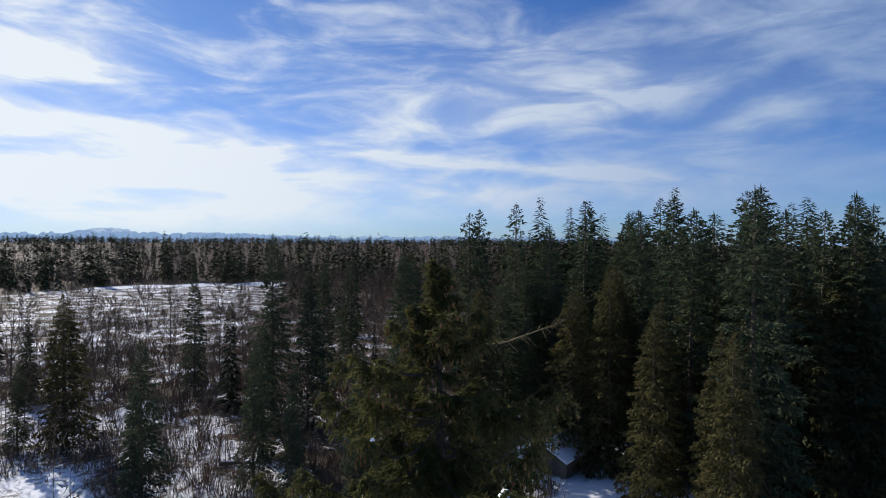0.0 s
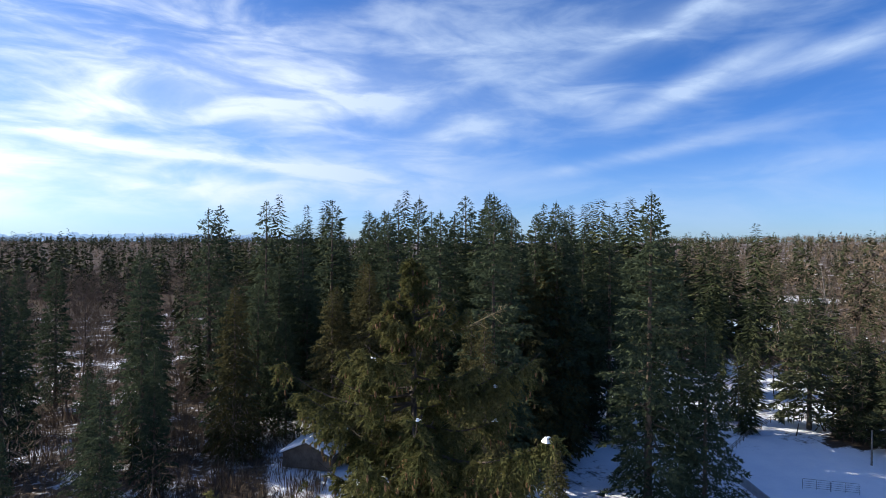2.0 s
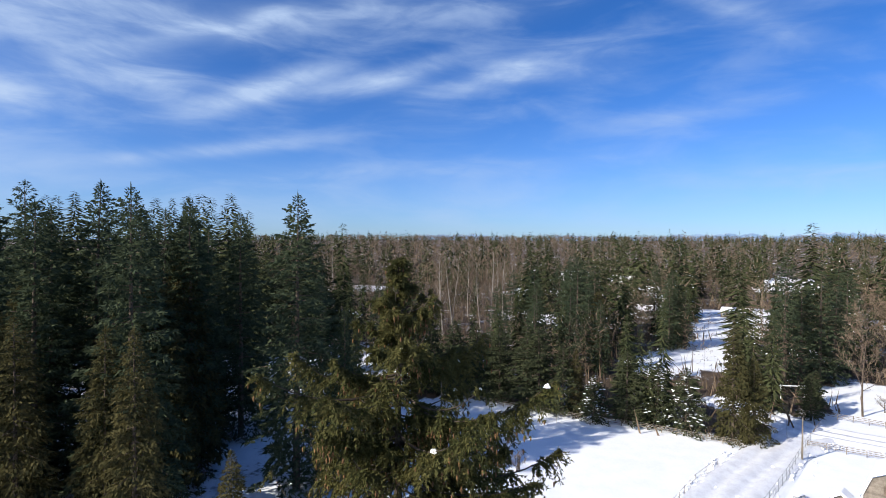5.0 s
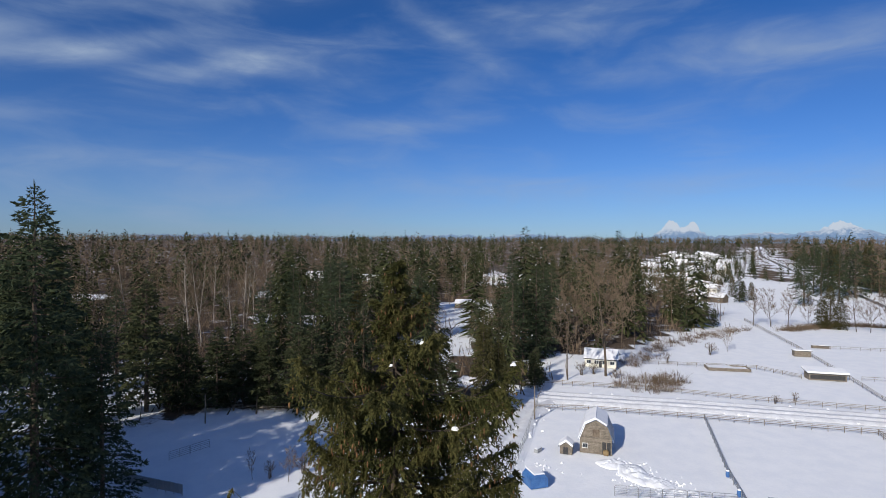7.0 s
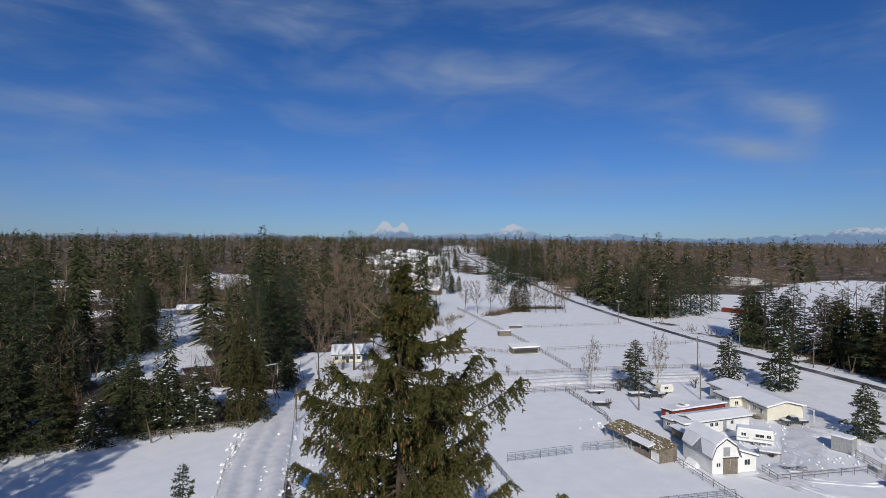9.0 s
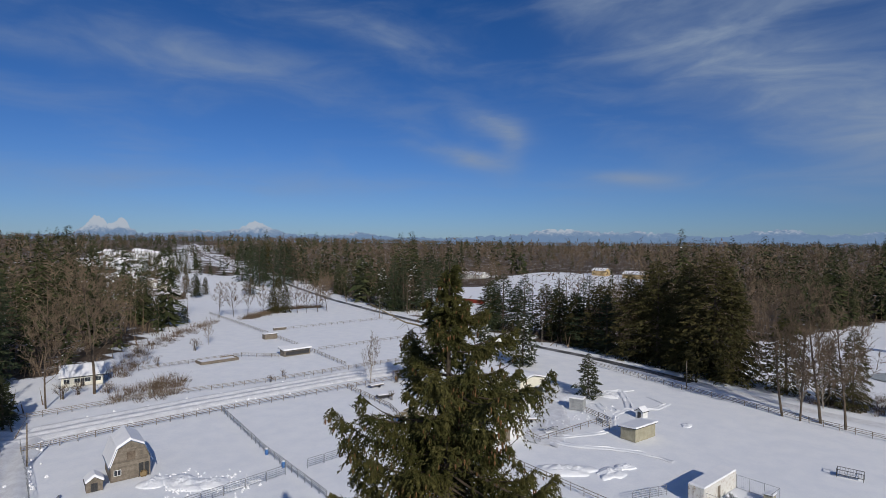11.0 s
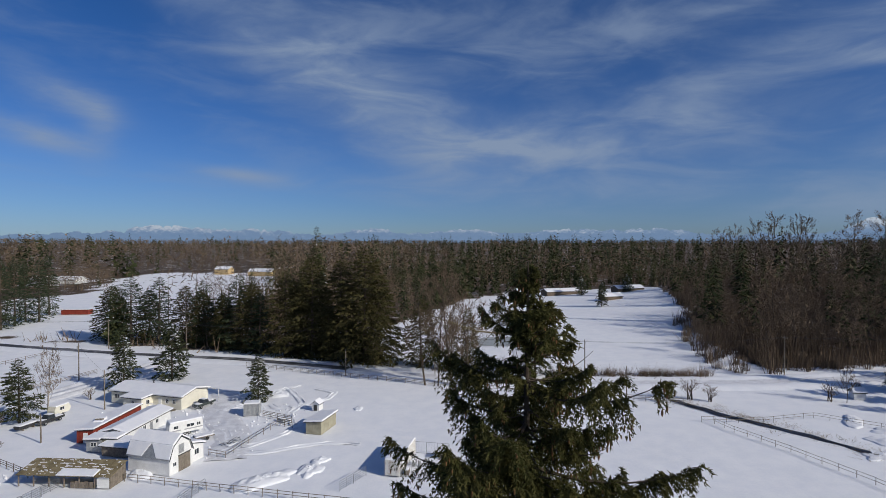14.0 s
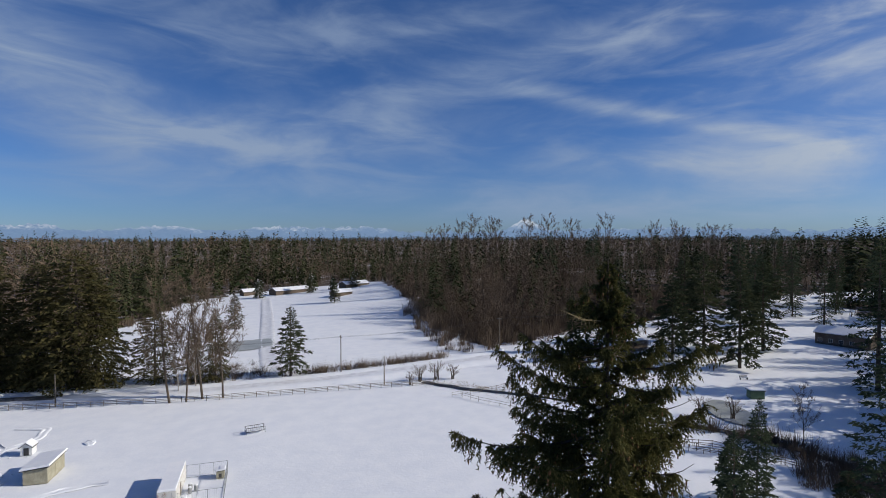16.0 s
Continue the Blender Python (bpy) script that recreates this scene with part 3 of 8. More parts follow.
def conifer_meshes(name, h, r, seed, mat, branches=150, gap=0.24, clear=0.06, peak=0.16, power=0.7, droop=0.3, hang=0.3, finger=1.5, gappy=0.2, rise=0.35, bark=None):
    """Trunk with limbs, and a crown of boughs: each bough is a spine with many narrow needle fingers. Returns two meshes."""
    rng = np.random.default_rng(seed)
    wood = Mesh()
    lean = rng.normal(0, 0.006 * h, 2)
    zs = np.linspace(0, 1, 8)
    base = max(0.012 * h, 0.16)
    wood.pipe([(lean[0] * z * z, lean[1] * z * z, h * z * 0.985) for z in zs], [base * (1 - z) ** 0.9 + 0.03 for z in zs], 7)
    V = []
    side_gain = rng.uniform(0.8, 1.18, 8)
    up = np.array([0, 0, 1.0])
    for k in range(branches):
        u = clear + (1 - clear) * (1 - (1 - (k + rng.random()) / branches) ** 1.4)
        if u > 0.992:
            continue
        az = k * 2.39996 + rng.normal(0, 0.35)
        prof = min(1.0, (1 - u) / (1 - peak)) ** power if u > peak else 0.72 + 0.28 * (u / peak)
        reach = r * prof * rng.uniform(0.72, 1.12) * side_gain[int((az % 6.2832) / 0.7854) % 8]
        if rng.random() < gappy:
            reach *= rng.uniform(0.35, 0.8)
        reach = max(reach, 0.55 if u < 0.97 else 0.25)
        d = np.array([math.cos(az), math.sin(az), 0.0])
        s = np.array([-d[1], d[0], 0.0])
        lift = rise * (u - 0.45)
        o = np.array([lean[0] * u * u, lean[1] * u * u, u * h])
        n = max(7, int(reach / gap * 2.3))
        fg = finger * min(1.0, 0.26 + 0.74 * reach / (0.42 * r))
        p = np.clip(np.sqrt((np.arange(n) + rng.random(n)) / n), 0.05, 1.0)
        fan = reach * (0.44 * np.maximum(1 - p, 0) ** 0.7 + 0.08) * rng.uniform(-1, 1, n)
        root = o + d * (reach * p)[:, None] + s * fan[:, None]
        root[:, 2] += reach * (lift * p - droop * (1.15 - u) * p * p) - hang * np.abs(fan) * 0.7 + rng.normal(0, 0.10 * fg, n)
        aim = d * rng.uniform(0.1, 1.0, n)[:, None] + s * (np.sign(fan) * rng.uniform(-0.2, 1.0, n))[:, None] + up * rng.normal(-hang * (1 - 0.75 * u * u), 0.40, n)[:, None]
        aim = unit(aim)
        half = unit(np.cross(aim, rng.normal(0, 1, (n, 3)) + up * 0.8)) * (fg * 0.29 * rng.uniform(0.6, 1.2, n))[:, None]
        ln = fg * rng.uniform(0.6, 1.35, n)
        V.append(np.stack([root - half, root + half, root + aim * ln[:, None]], 1))
        end = root[-1]
        V.append(np.stack([end - s * fg * 0.18, end + s * fg * 0.18, end + d * fg * 0.9 + up * 0.2 * fg])[None])
        if k % 3 == 0 and reach > 0.12 * r:
            wood.pipe([tuple(o), tuple(o + d * reach * 0.85 + up * reach * (lift * 0.85 - droop * 0.5))], [0.02 * reach + 0.02, 0.012], 3)
    top = np.array([lean[0], lean[1], h * 0.97])
    for i in range(5):
        w = rng.uniform(0, 6.28)
        q = np.array([math.cos(w), math.sin(w), 0]) * 0.12
        V.append(np.stack([top - q, top + q, top + up * h * rng.uniform(0.025, 0.045) + rng.normal(0, 0.1, 3)])[None])
    v = np.concatenate(V).reshape(-1, 3)
    return wood.data(name + "_trunk", bark or BARK), mesh_from(name + "_crown", v, np.arange(len(v)).reshape(-1, 3), mat)


def snow_on(crown, seed, share=0.085):
    """Snow clinging to the boughs: small lifted lumps."""
    rng = np.random.default_rng(seed)
    co = np.empty(len(crown.vertices) * 3)
    crown.vertices.foreach_get("co", co)
    q = co.reshape(-1, 3, 3)
    mid = q.mean(1)
    drift = np.array([noise.noise((float(c[0]) * 0.7, float(c[1]) * 0.7, float(c[2]) * 0.9)) for c in mid])
    pick = mid[rng.random(len(mid)) < share * np.clip(0.4 + 3.0 * drift, 0.0, 2.0)]
    m = Mesh()
    for c in pick:
        w = rng.uniform(0.07, 0.26)
        e = rng.uniform(0.7, 1.3, 5)
        m.solid([(c[0] - w * e[0], c[1] - w * e[1], c[2]), (c[0] + w * e[2], c[1] - w * e[3], c[2]), (c[0] + w * e[1], c[1] + w * e[4], c[2]), (c[0] - w * e[3], c[1] + w * e[0], c[2]), (c[0], c[1], c[2] + w * 0.55)],
                [(0, 1, 4), (1, 2, 4), (2, 3, 4), (3, 0, 4), (3, 2, 1, 0)])
    return m.data("snow_load", ROOF_SNOW)


def bare_meshes(name, h, spread, seed, bark, limbs=12, fork=0.28, upright=0.9, fine=6, twig=0.035, trunks=1):
    """A leafless tree: tapered trunk, limbs, branches, and fine twigs."""
    rng = np.random.default_rng(seed)
    wood = Mesh()
    tv, tf = [], []

    def sliver(a, b, w):
        d = unit((b - a)[None])[0]
        s = np.cross(d, rng.normal(0, 1, 3))
        s = s / max(np.linalg.norm(s), 1e-6) * w
        n = len(tv)
        tv.extend([a + s, a - s, b])
        tf.append((n, n + 1, n + 2))

    for q in range(trunks):
        tilt = rng.normal(0, 0.05 if trunks == 1 else 0.16, 2)
        foot = np.array([*(rng.normal(0, 0.25, 2) if trunks > 1 else (0, 0)), 0.0])
        hh = h * rng.uniform(0.8, 1.0) if trunks > 1 else h * 0.95
        line = [foot + np.array([tilt[0] * hh * z + 0.012 * h * math.sin(5 * z + seed), tilt[1] * hh * z + 0.012 * h * math.cos(4 * z + seed), hh * z]) for z in np.linspace(0, 1, 7)]
        r0 = 0.0072 * h + 0.04
        wood.pipe([tuple(p) for p in line], [r0 * (1 - z) ** 0.8 + 0.015 for z in np.linspace(0, 1, 7)], 6)
        for k in range(limbs):
            u = fork + (0.97 - fork) * (k + rng.random()) / limbs
            i = min(5, int(u * 6))
            o = line[i] + (line[i + 1] - line[i]) * (u * 6 - i)
            az = k * 2.39996 + rng.normal(0, 0.4)
            d = np.array([math.cos(az), math.sin(az), 0.0])
            ln = spread * (1.15 - 0.75 * u) * rng.uniform(0.7, 1.15)
            pts = [o]
            for s in (0.35, 0.7, 1.0):
                pts.append(o + d * ln * s * (1 - 0.18 * s) + np.array([0, 0, ln * upright * s * (0.6 + 0.5 * s)]) + rng.normal(0, 0.04 * ln, 3))
            wood.pipe([tuple(p) for p in pts], [r0 * 0.42 * (1 - u * 0.6), r0 * 0.28 * (1 - u * 0.6), r0 * 0.15, 0.012], 4)
            for b in range(fine + 2):
                s = rng.uniform(0.3, 1.0)
                j = min(2, int(s * 3))
                p = pts[j] + (pts[j + 1] - pts[j]) * (s * 3 - j)
                out = unit((pts[j + 1] - pts[j])[None])[0] + rng.normal(0, 0.6, 3) + np.array([0, 0, 0.45 * upright])
                e = p + out / np.linalg.norm(out) * ln * rng.uniform(0.25, 0.5)
                sliver(p, e, twig * 0.9)
                for c in range(fine):
                    w = rng.uniform(0.25, 1.0)
                    a = p + (e - p) * w
                    o2 = unit((e - p)[None])[0] + rng.normal(0, 0.65, 3) + np.array([0, 0, 0.3 * upright])
                    e2 = a + o2 / np.linalg.norm(o2) * ln * rng.uniform(0.12, 0.26)
                    sliver(a, e2, twig * 0.6)
                    for _ in range(2):
                        a3 = a + (e2 - a) * rng.uniform(0.3, 1.0)
                        sliver(a3, a3 + unit((rng.normal(0, 0.7, 3) + o2)[None])[0] * ln * rng.uniform(0.07, 0.15), twig * 0.45)
    return wood.data(name + "_trunk", bark), mesh_from(name + "_crown", np.array(tv), np.array(tf), TWIG)


def tree_kind(name, meshes, label, extra=()):
    """A pattern tree, kept at the world's foot until it is placed."""
    ob = thing(name, label, "tree")
    part("trunk", meshes[0], None, ob)
    part("crown", meshes[1], None, ob)
    for nm, me, lab in extra:
        tagged(part(nm, me, None, ob, lab), kind="stuff")
    return ob


def plant(pattern, x, y, h, base_h, wide=1.0, label="", group="", rng=random):
    """The first use takes the pattern itself, later ones are copies."""
    s = h / base_h
    m = ground_at(x, y, rng.uniform(0, 360), -0.15, (s * wide, s * wide, s))
    if pattern.get("used"):
        ob = copy_thing(pattern, m @ Matrix.Diagonal([1 / v for v in pattern.scale] + [1]))
    else:
        ob = pattern
        ob.matrix_world = m
    pattern["used"] = 1
    ob["used"] = 1
    if label:
        ob["label"] = label
    if group:
        ob["group"] = group
    return ob


FIR_H, CEDAR_H, PINE_H, SNOWY_H, BARE_H, ALDER_H = 42.0, 30.0, 18.0, 13.0, 25.0, 32.0
near_firs = [tree_kind("fir_tree", conifer_meshes("near_fir", FIR_H, 6.6, 11 + i, NEEDLE, branches=240, gap=0.17, clear=0.05, peak=0.26, power=0.64, droop=0.22, hang=0.35, finger=0.68, gappy=0.25, rise=0.75),
                       "tall dark green fir with layered branches") for i in range(3)]
firs = [tree_kind("fir_tree", conifer_meshes("fir", FIR_H, 6.6, 14 + i, NEEDLE, branches=150, gap=0.32, clear=0.05, peak=0.26, power=0.62, droop=0.22, hang=0.35, finger=0.85, gappy=0.22, rise=0.75),
                  "tall dark green fir with layered branches") for i in range(4)]
near_cedars = [tree_kind("cedar_tree", conifer_meshes("near_cedar", CEDAR_H, 5.4, 31 + i, CEDAR, branches=240, gap=0.17, clear=0.01, peak=0.10, power=0.66, droop=0.42, hang=0.8, finger=0.62, gappy=0.1),
                         "broad brownish-green cedar with drooping sprays") for i in range(3)]
cedars = [tree_kind("cedar_tree", conifer_meshes("cedar", CEDAR_H, 5.8, 35 + i, CEDAR, branches=200, gap=0.25, clear=0.01, peak=0.28, power=0.5, droop=0.40, hang=0.65, finger=0.7, gappy=0.1),
                    "broad dark cedar, green down to the ground") for i in range(3)]
edge_firs = [tree_kind("fir_tree", conifer_meshes("edge_fir", FIR_H, 6.6, 24 + i, NEEDLE, branches=120, gap=0.40, clear=0.05, peak=0.28, power=0.6, droop=0.2, hang=0.25, finger=0.8, gappy=0.15, rise=0.75),
                       "dark fir at the edge of the creek meadow") for i in range(2)]
pines = [tree_kind("pine_tree", conifer_meshes("pine", PINE_H, 3.6, 51 + i, PINE, branches=120, gap=0.12, clear=0.08, peak=0.30, power=0.62, droop=0.25, hang=0.2, finger=0.55, gappy=0.25),
                   "mid-green pine with a bare lower trunk by the paddock fence") for i in range(3)]
snowies = []
for i in range(2):
    tm, cm = conifer_meshes("snowy", SNOWY_H, 3.7, 71 + i, PINE, branches=110, gap=0.12, clear=0.04, peak=0.25, power=0.62, droop=0.35, hang=0.3, finger=0.5, gappy=0.25)
    snowies.append(tree_kind("snowy_pine_tree", (tm, cm), "green conifer with clumps of snow on its branches", [("snow_load", snow_on(cm, i), "clinging snow")]))
bares = [tree_kind("bare_tree", bare_meshes("bare", BARE_H, 7.0, 91 + i, BARK, limbs=20, fork=0.20, fine=7, twig=0.075), "leafless brown deciduous tree") for i in range(3)]
alders = [tree_kind("alder_tree", bare_meshes("alder", ALDER_H, 5.5, 95 + i, ALDERBARK, limbs=18, fork=0.36, upright=1.1, fine=7, twig=0.07), "leafless alder with a pale slender trunk") for i in range(2)]
bushes = [tree_kind("bare_bush", bare_meshes("bush", 3.0, 1.6, 98 + i, BARK, limbs=5, fork=0.15, fine=4, twig=0.02, trunks=5), "leafless brown bush in the snow") for i in range(2)]
fans = [tree_kind("bare_tree", bare_meshes("fan", 14.0, 3.6, 88, ALDERBARK, limbs=20, fork=0.08, upright=1.9, fine=7, twig=0.045), "leafless tree with many upright grey stems")]
for b in bushes:
    b["category"] = "bush"
tree_rng = random.Random(4)


def grove(kinds, base_h, spots, wide=(0.9, 1.15), group="", label=""):
    for k, (x, y, h) in enumerate(spots):
        px, py = plan(x, y)
        plant(kinds[k % len(kinds)], px, py, h, base_h, tree_rng.uniform(*wide), label, group, tree_rng)


# firs and cedars of the wet wood north-west of the tall spruce
grove(near_firs, FIR_H, [(-41.2, 80.6, 40.4), (-32.0, 73.7, 33.0), (-35.0, 88.7, 33.8), (-34.6, 104.7, 34.3), (-40.2, 45.7, 24.3), (-30.6, 52.9, 23.1), (-23.4, 47.6, 17.3), (-60.8, 88.2, 31.0), (-16.4, 83.5, 35.2),
                    (-5.3, 74.9, 30.5), (-44.4, 50.2, 16.2), (-16.0, 73.2, 37.0), (-19.5, 60.5, 19.9), (-13.0, 61.4, 22.9), (-28.4, 59.8, 16.6), (-34.1, 62.6, 23.7), (-16.3, 50.7, 22.5), (-68.6, 57.9, 16.4)], (0.75, 1.0), "firs of the wet wood", "thin dark fir standing among bare trees")
# firs shading the shed
grove(near_firs, FIR_H, [(-1.0, 78.2, 30), (2.6, 87.4, 34), (3.0, 75.6, 24), (7.3, 85.9, 30), (1.6, 101.0, 36)], (0.95, 1.2), "firs of the dark wood")
# great cedars before the fir wood
grove(near_cedars, CEDAR_H, [(-63.6, 60.5, 28.5), (-4.2, 69.8, 30.8), (10.3, 72.5, 30.0), (15.8, 79.6, 34.3), (8.8, 67.3, 30.1), (16.1, 77.9, 34.1), (19.1, 61.2, 29.5), (24.5, 68.8, 31.6), (24.0, 49.2, 28.6), (45.0, 66.9, 38.7),
                        (32.5, 54.7, 34.1), (18.0, 83.6, 32.7), (13.4, 64.3, 33.8), (15.8, 50.5, 29.7), (19.5, 39.0, 28.8), (31.6, 53.4, 34.8), (37.4, 56.1, 37.1), (20.5, 44.9, 28.0), (22.5, 30.6, 15.7), (41.9, 62.1, 37.3)], (0.95, 1.2), "cedars before the fir wood")
# the fir wood
grove(near_firs, FIR_H, [(39.7, 38.9, 45.8), (49.8, 59.1, 44.2), (31.1, 64.8, 48.1), (44.9, 39.4, 32.2), (43.8, 34.8, 27.7), (50.2, 67.5, 41.8)], (0.95, 1.2), "firs of the dark wood")
grove(firs, FIR_H, [ (60.1, 141.7, 56.7), (78.0, 126.9, 53.0), (16.1, 116.1, 51.0), (0.7, 92.7, 48.1), (-8.0, 117.8, 48.8), (-9.9, 115.7, 47.5), (62.6, 89.3, 45.4), (34.1, 124.4, 52.7), (23.7, 96.1, 46.7),
                    (28.9, 136.0, 48.7), (35.6, 102.9, 47.3), (7.0, 89.1, 42.8), (57.3, 104.2, 46.0)], (0.95, 1.2), "firs of the dark wood")
grove(near_firs, FIR_H, [(23.7, 46.0, 45.5), (30.1, 54.1, 43.3), (35.3, 57.2, 43.7), (38.2, 55.6, 45.8), (44.3, 63.6, 45.0), (24.1, 77.3, 48.0), (22.9, 62.1, 44.0), (26.9, 66.1, 43.8), (7.7, 100.0, 42.8), (21.9, 98.3, 44.9), (22.3, 88.0, 45.5)], (0.95, 1.2), "firs of the dark wood")
# conifers along the paddock
grove(pines, PINE_H, [(83.1, 51.6, 30.0), (86.7, 35.8, 18.4), (86.4, 30.9, 17.7), (85.8, 25.2, 19.1), (85.2, 40.0, 18.9), (84.0, 22.5, 19.5), (83.7, 18.1, 16.0), (93.3, 50.3, 19.2), (84.4, 7.5, 15.5), (85.0, 45.0, 17.0), (87.5, 33.0, 16.0)], (1.2, 1.5), "pines along the paddock fence")
grove(snowies, SNOWY_H, [(82.2, 12.5, 10.0), (84.8, 2.7, 13.6), (84.0, -1.6, 13.2), (176.2, -40.3, 17.0), (59.4, -103.2, 14.5), (52.9, -110.6, 15.5), (30.0, -93.2, 11.0), (-89.8, -260.2, 12.6), (-64.0, -262.0, 13.0), (-98.0, -252.0, 9.0), (-112.0, -256.0, 12.0)], (1.1, 1.4), "", "")
grove(firs, FIR_H, [(142.0, 31.3, 31.7), (152.9, 26.7, 30.7), (97.5, 65.6, 26.6), (121.4, -18.1, 29.8), (128.5, -21.8, 27.9), (178.4, -36.0, 31.8), (159.6, 6.2, 28.6), (172.4, 33.2, 32.4), (158.9, 35.5, 29.4), (122.4, 35.0, 26.4), (89.1, 32.5, 15.6), (147.6, -10.7, 16.6),
                    (124.9, 25.4, 34.0), (116.2, 17.9, 22.1), (130.4, -25.4, 31.3), (134.4, -28.7, 27.1), (172.7, 37.8, 34.1), (159.3, 39.2, 30.0), (140.5, 25.8, 23.9), (145.2, 42.9, 30.4), (156.4, 6.7, 25.8), (159.6, 2.7, 22.2), (192.5, 14.3, 29.7), (149.5, 50.9, 27.8), (150.5, -33.3, 30.6), (131.4, -19.5, 35.0), (110.0, 40.0, 26.0), (105.0, 30.0, 22.0), (112.0, 24.0, 24.0)], (1.15, 1.5), "dark conifers behind the paddock")
grove(pines, PINE_H, [(106.3, -21.6, 9.7), (66.2, -82.8, 13.7), (187.2, -100.4, 9.0), (274.2, -157.0, 17.5), (-27.2, -107.7, 19.7), (-81.7, -211.1, 12.8), (-51.8, -11.8, 8.8), (-50.2, -22.7, 9.7), (100.5, -20.2, 10.4)], (1.25, 1.55), "", "dark green conifer standing alone in the snow")
grove(firs, FIR_H, [(261.4, -182.5, 35.2), (-206.0, -92.6, 24.9), (-214.7, -86.4, 33.2), (-246.6, -106.9, 35.5), (-212.5, -70.8, 18.1), (-52.0, -8.0, 27.5),
                    (-118.0, -29.5, 39.0), (-196.0, -78.0, 26.0), (-190.0, -66.0, 24.0), (-182.0, -84.0, 28.0), (-223.0, -74.0, 27.0)], (1.1, 1.4), "", "dark green fir standing in the snow")
grove(near_cedars, CEDAR_H, [(83.4, -8.2, 23.5), (84.2, -11.0, 17.0), (84.6, 16.0, 15.0)], (0.95, 1.15), "", "brown-green cedar beside the lane gate")
grove(cedars, CEDAR_H, [(133.6, 22.1, 20.8), (140.9, 23.3, 21.7), (183.5, -140.6, 20.0), (182.2, -143.3, 15.2), (185.0, -138.6, 15.0), (304.9, -169.4, 16.4), (294.7, -170.0, 13.2), (285.4, -169.7, 12.9), (382.0, -186.9, 17.5), (374.6, -187.3, 16.7), (336.8, -250.4, 37.1), (356.3, -288.4, 38.9), (-32.3, -178.6, 14.6), (-12.5, -112.0, 19.0), (-9.0, -114.5, 16.0)], (1.0, 1.3))
grove(firs, FIR_H, [(344.2, -235.2, 37.0), (321.2, -227.8, 38.5), (327.6, -241.1, 37.5), (289.8, -220.9, 39.2), (294.6, -233.4, 38.8), (318.0, -260.8, 36.9), (323.9, -276.8, 33.3), (334.4, -300.7, 28.2), (238.0, -229.1, 22.1), (306.0, -222.0, 38.0), (308.0, -240.0, 37.0)], (1.15, 1.5), "tall conifers at the road bend", "tall dark conifer at the road bend")
grove(snowies, SNOWY_H, [(209.3, -210.4, 22.0), (157.5, -178.2, 24.0), (144.2, -183.8, 27.0), (172.0, -186.0, 9.0), (168.0, -184.0, 8.0)], (0.75, 0.95), "snowy conifers across the road")
grove(firs, FIR_H, [(195.7, -205.1, 31.1), (228.6, -247.8, 26.6), (148.6, -175.2, 30.9), (143.9, -176.6, 30.1), (138.4, -183.5, 31.0), (139.8, -192.3, 32.0), (142.8, -202.5, 30.8), (138.3, -203.1, 30.9), (225.5, -254.1, 30.0), (146.3, -222.1, 31.4), (150.0, -190.0, 29.0), (153.0, -182.0, 27.0), (160.0, -196.0, 28.0)], (1.0, 1.3), "conifers across the road")
# the clump across the road
grove(cedars, CEDAR_H, [(92.2, -162.9, 21.2), (66.8, -156.0, 21.7), (33.0, -133.0, 28.5), (25.8, -130.9, 33.4), (18.2, -128.0, 32.6), (11.7, -123.3, 36.3), (8.2, -122.2, 27.6), (-1.9, -119.2, 20.8), (21.2, -127.5, 17.9), (28.0, -136.0, 27.0), (44.0, -141.0, 24.0), (60.0, -150.0, 21.0), (78.0, -157.0, 20.0), (52.0, -144.0, 20.0), (86.0, -157.0, 17.0)], (1.45, 1.75), "cedars across the road")
grove(firs, FIR_H, [(82.4, -154.9, 25.4), (74.1, -154.2, 25.3), (47.8, -142.7, 27.0), (40.5, -136.6, 20.9), (54.0, -148.0, 20.0), (60.0, -151.0, 24.0), (88.0, -158.0, 22.0)], (1.7, 2.1), "firs across the road", "dense dark green fir beside the road")
# firs never in view, on the sunny side of the creek meadow, to shade it
creek_rng = random.Random(12)
creek_spots = []
for _ in range(72):
    along_edge, beyond = creek_rng.uniform(0, 130), creek_rng.uniform(9, 34)
    if _ % 3 == 0:
        along_edge *= 0.4
    creek_spots.append((-72 - 0.956 * along_edge - 0.29 * beyond, -13 - 0.29 * along_edge + 0.956 * beyond, creek_rng.uniform(26, 36)))
grove(edge_firs, FIR_H, creek_spots, (1.1, 1.4), "firs beside the creek meadow", "dark fir at the edge of the creek meadow")
# tall firs, also out of view, that shade the lawn from its sunny side
grove(edge_firs, FIR_H, [(-177.9, -31.3, 38), (-164.2, -27.7, 34), (-174.9, -21.4, 30), (-128.1, -20.6, 38), (-129.4, -21.2, 38), (-140.2, -13.0, 34), (-139.6, -10.5, 30), (-148.3, -4.6, 30), (-204.4, -32.1, 34), (-220.1, -28.3, 38), (-232.6, -44.4, 30)], (1.1, 1.4), "firs beside the creek meadow", "dark fir at the edge of the creek meadow")
# young conifers near the tall spruce
grove(near_firs, FIR_H, [(-19.6, -6.3, 24.5), (16.6, 4.3, 24.9), (-38.0, -14.0, 20.5)], (0.8, 1.0), "", "young fir below the tall spruce")
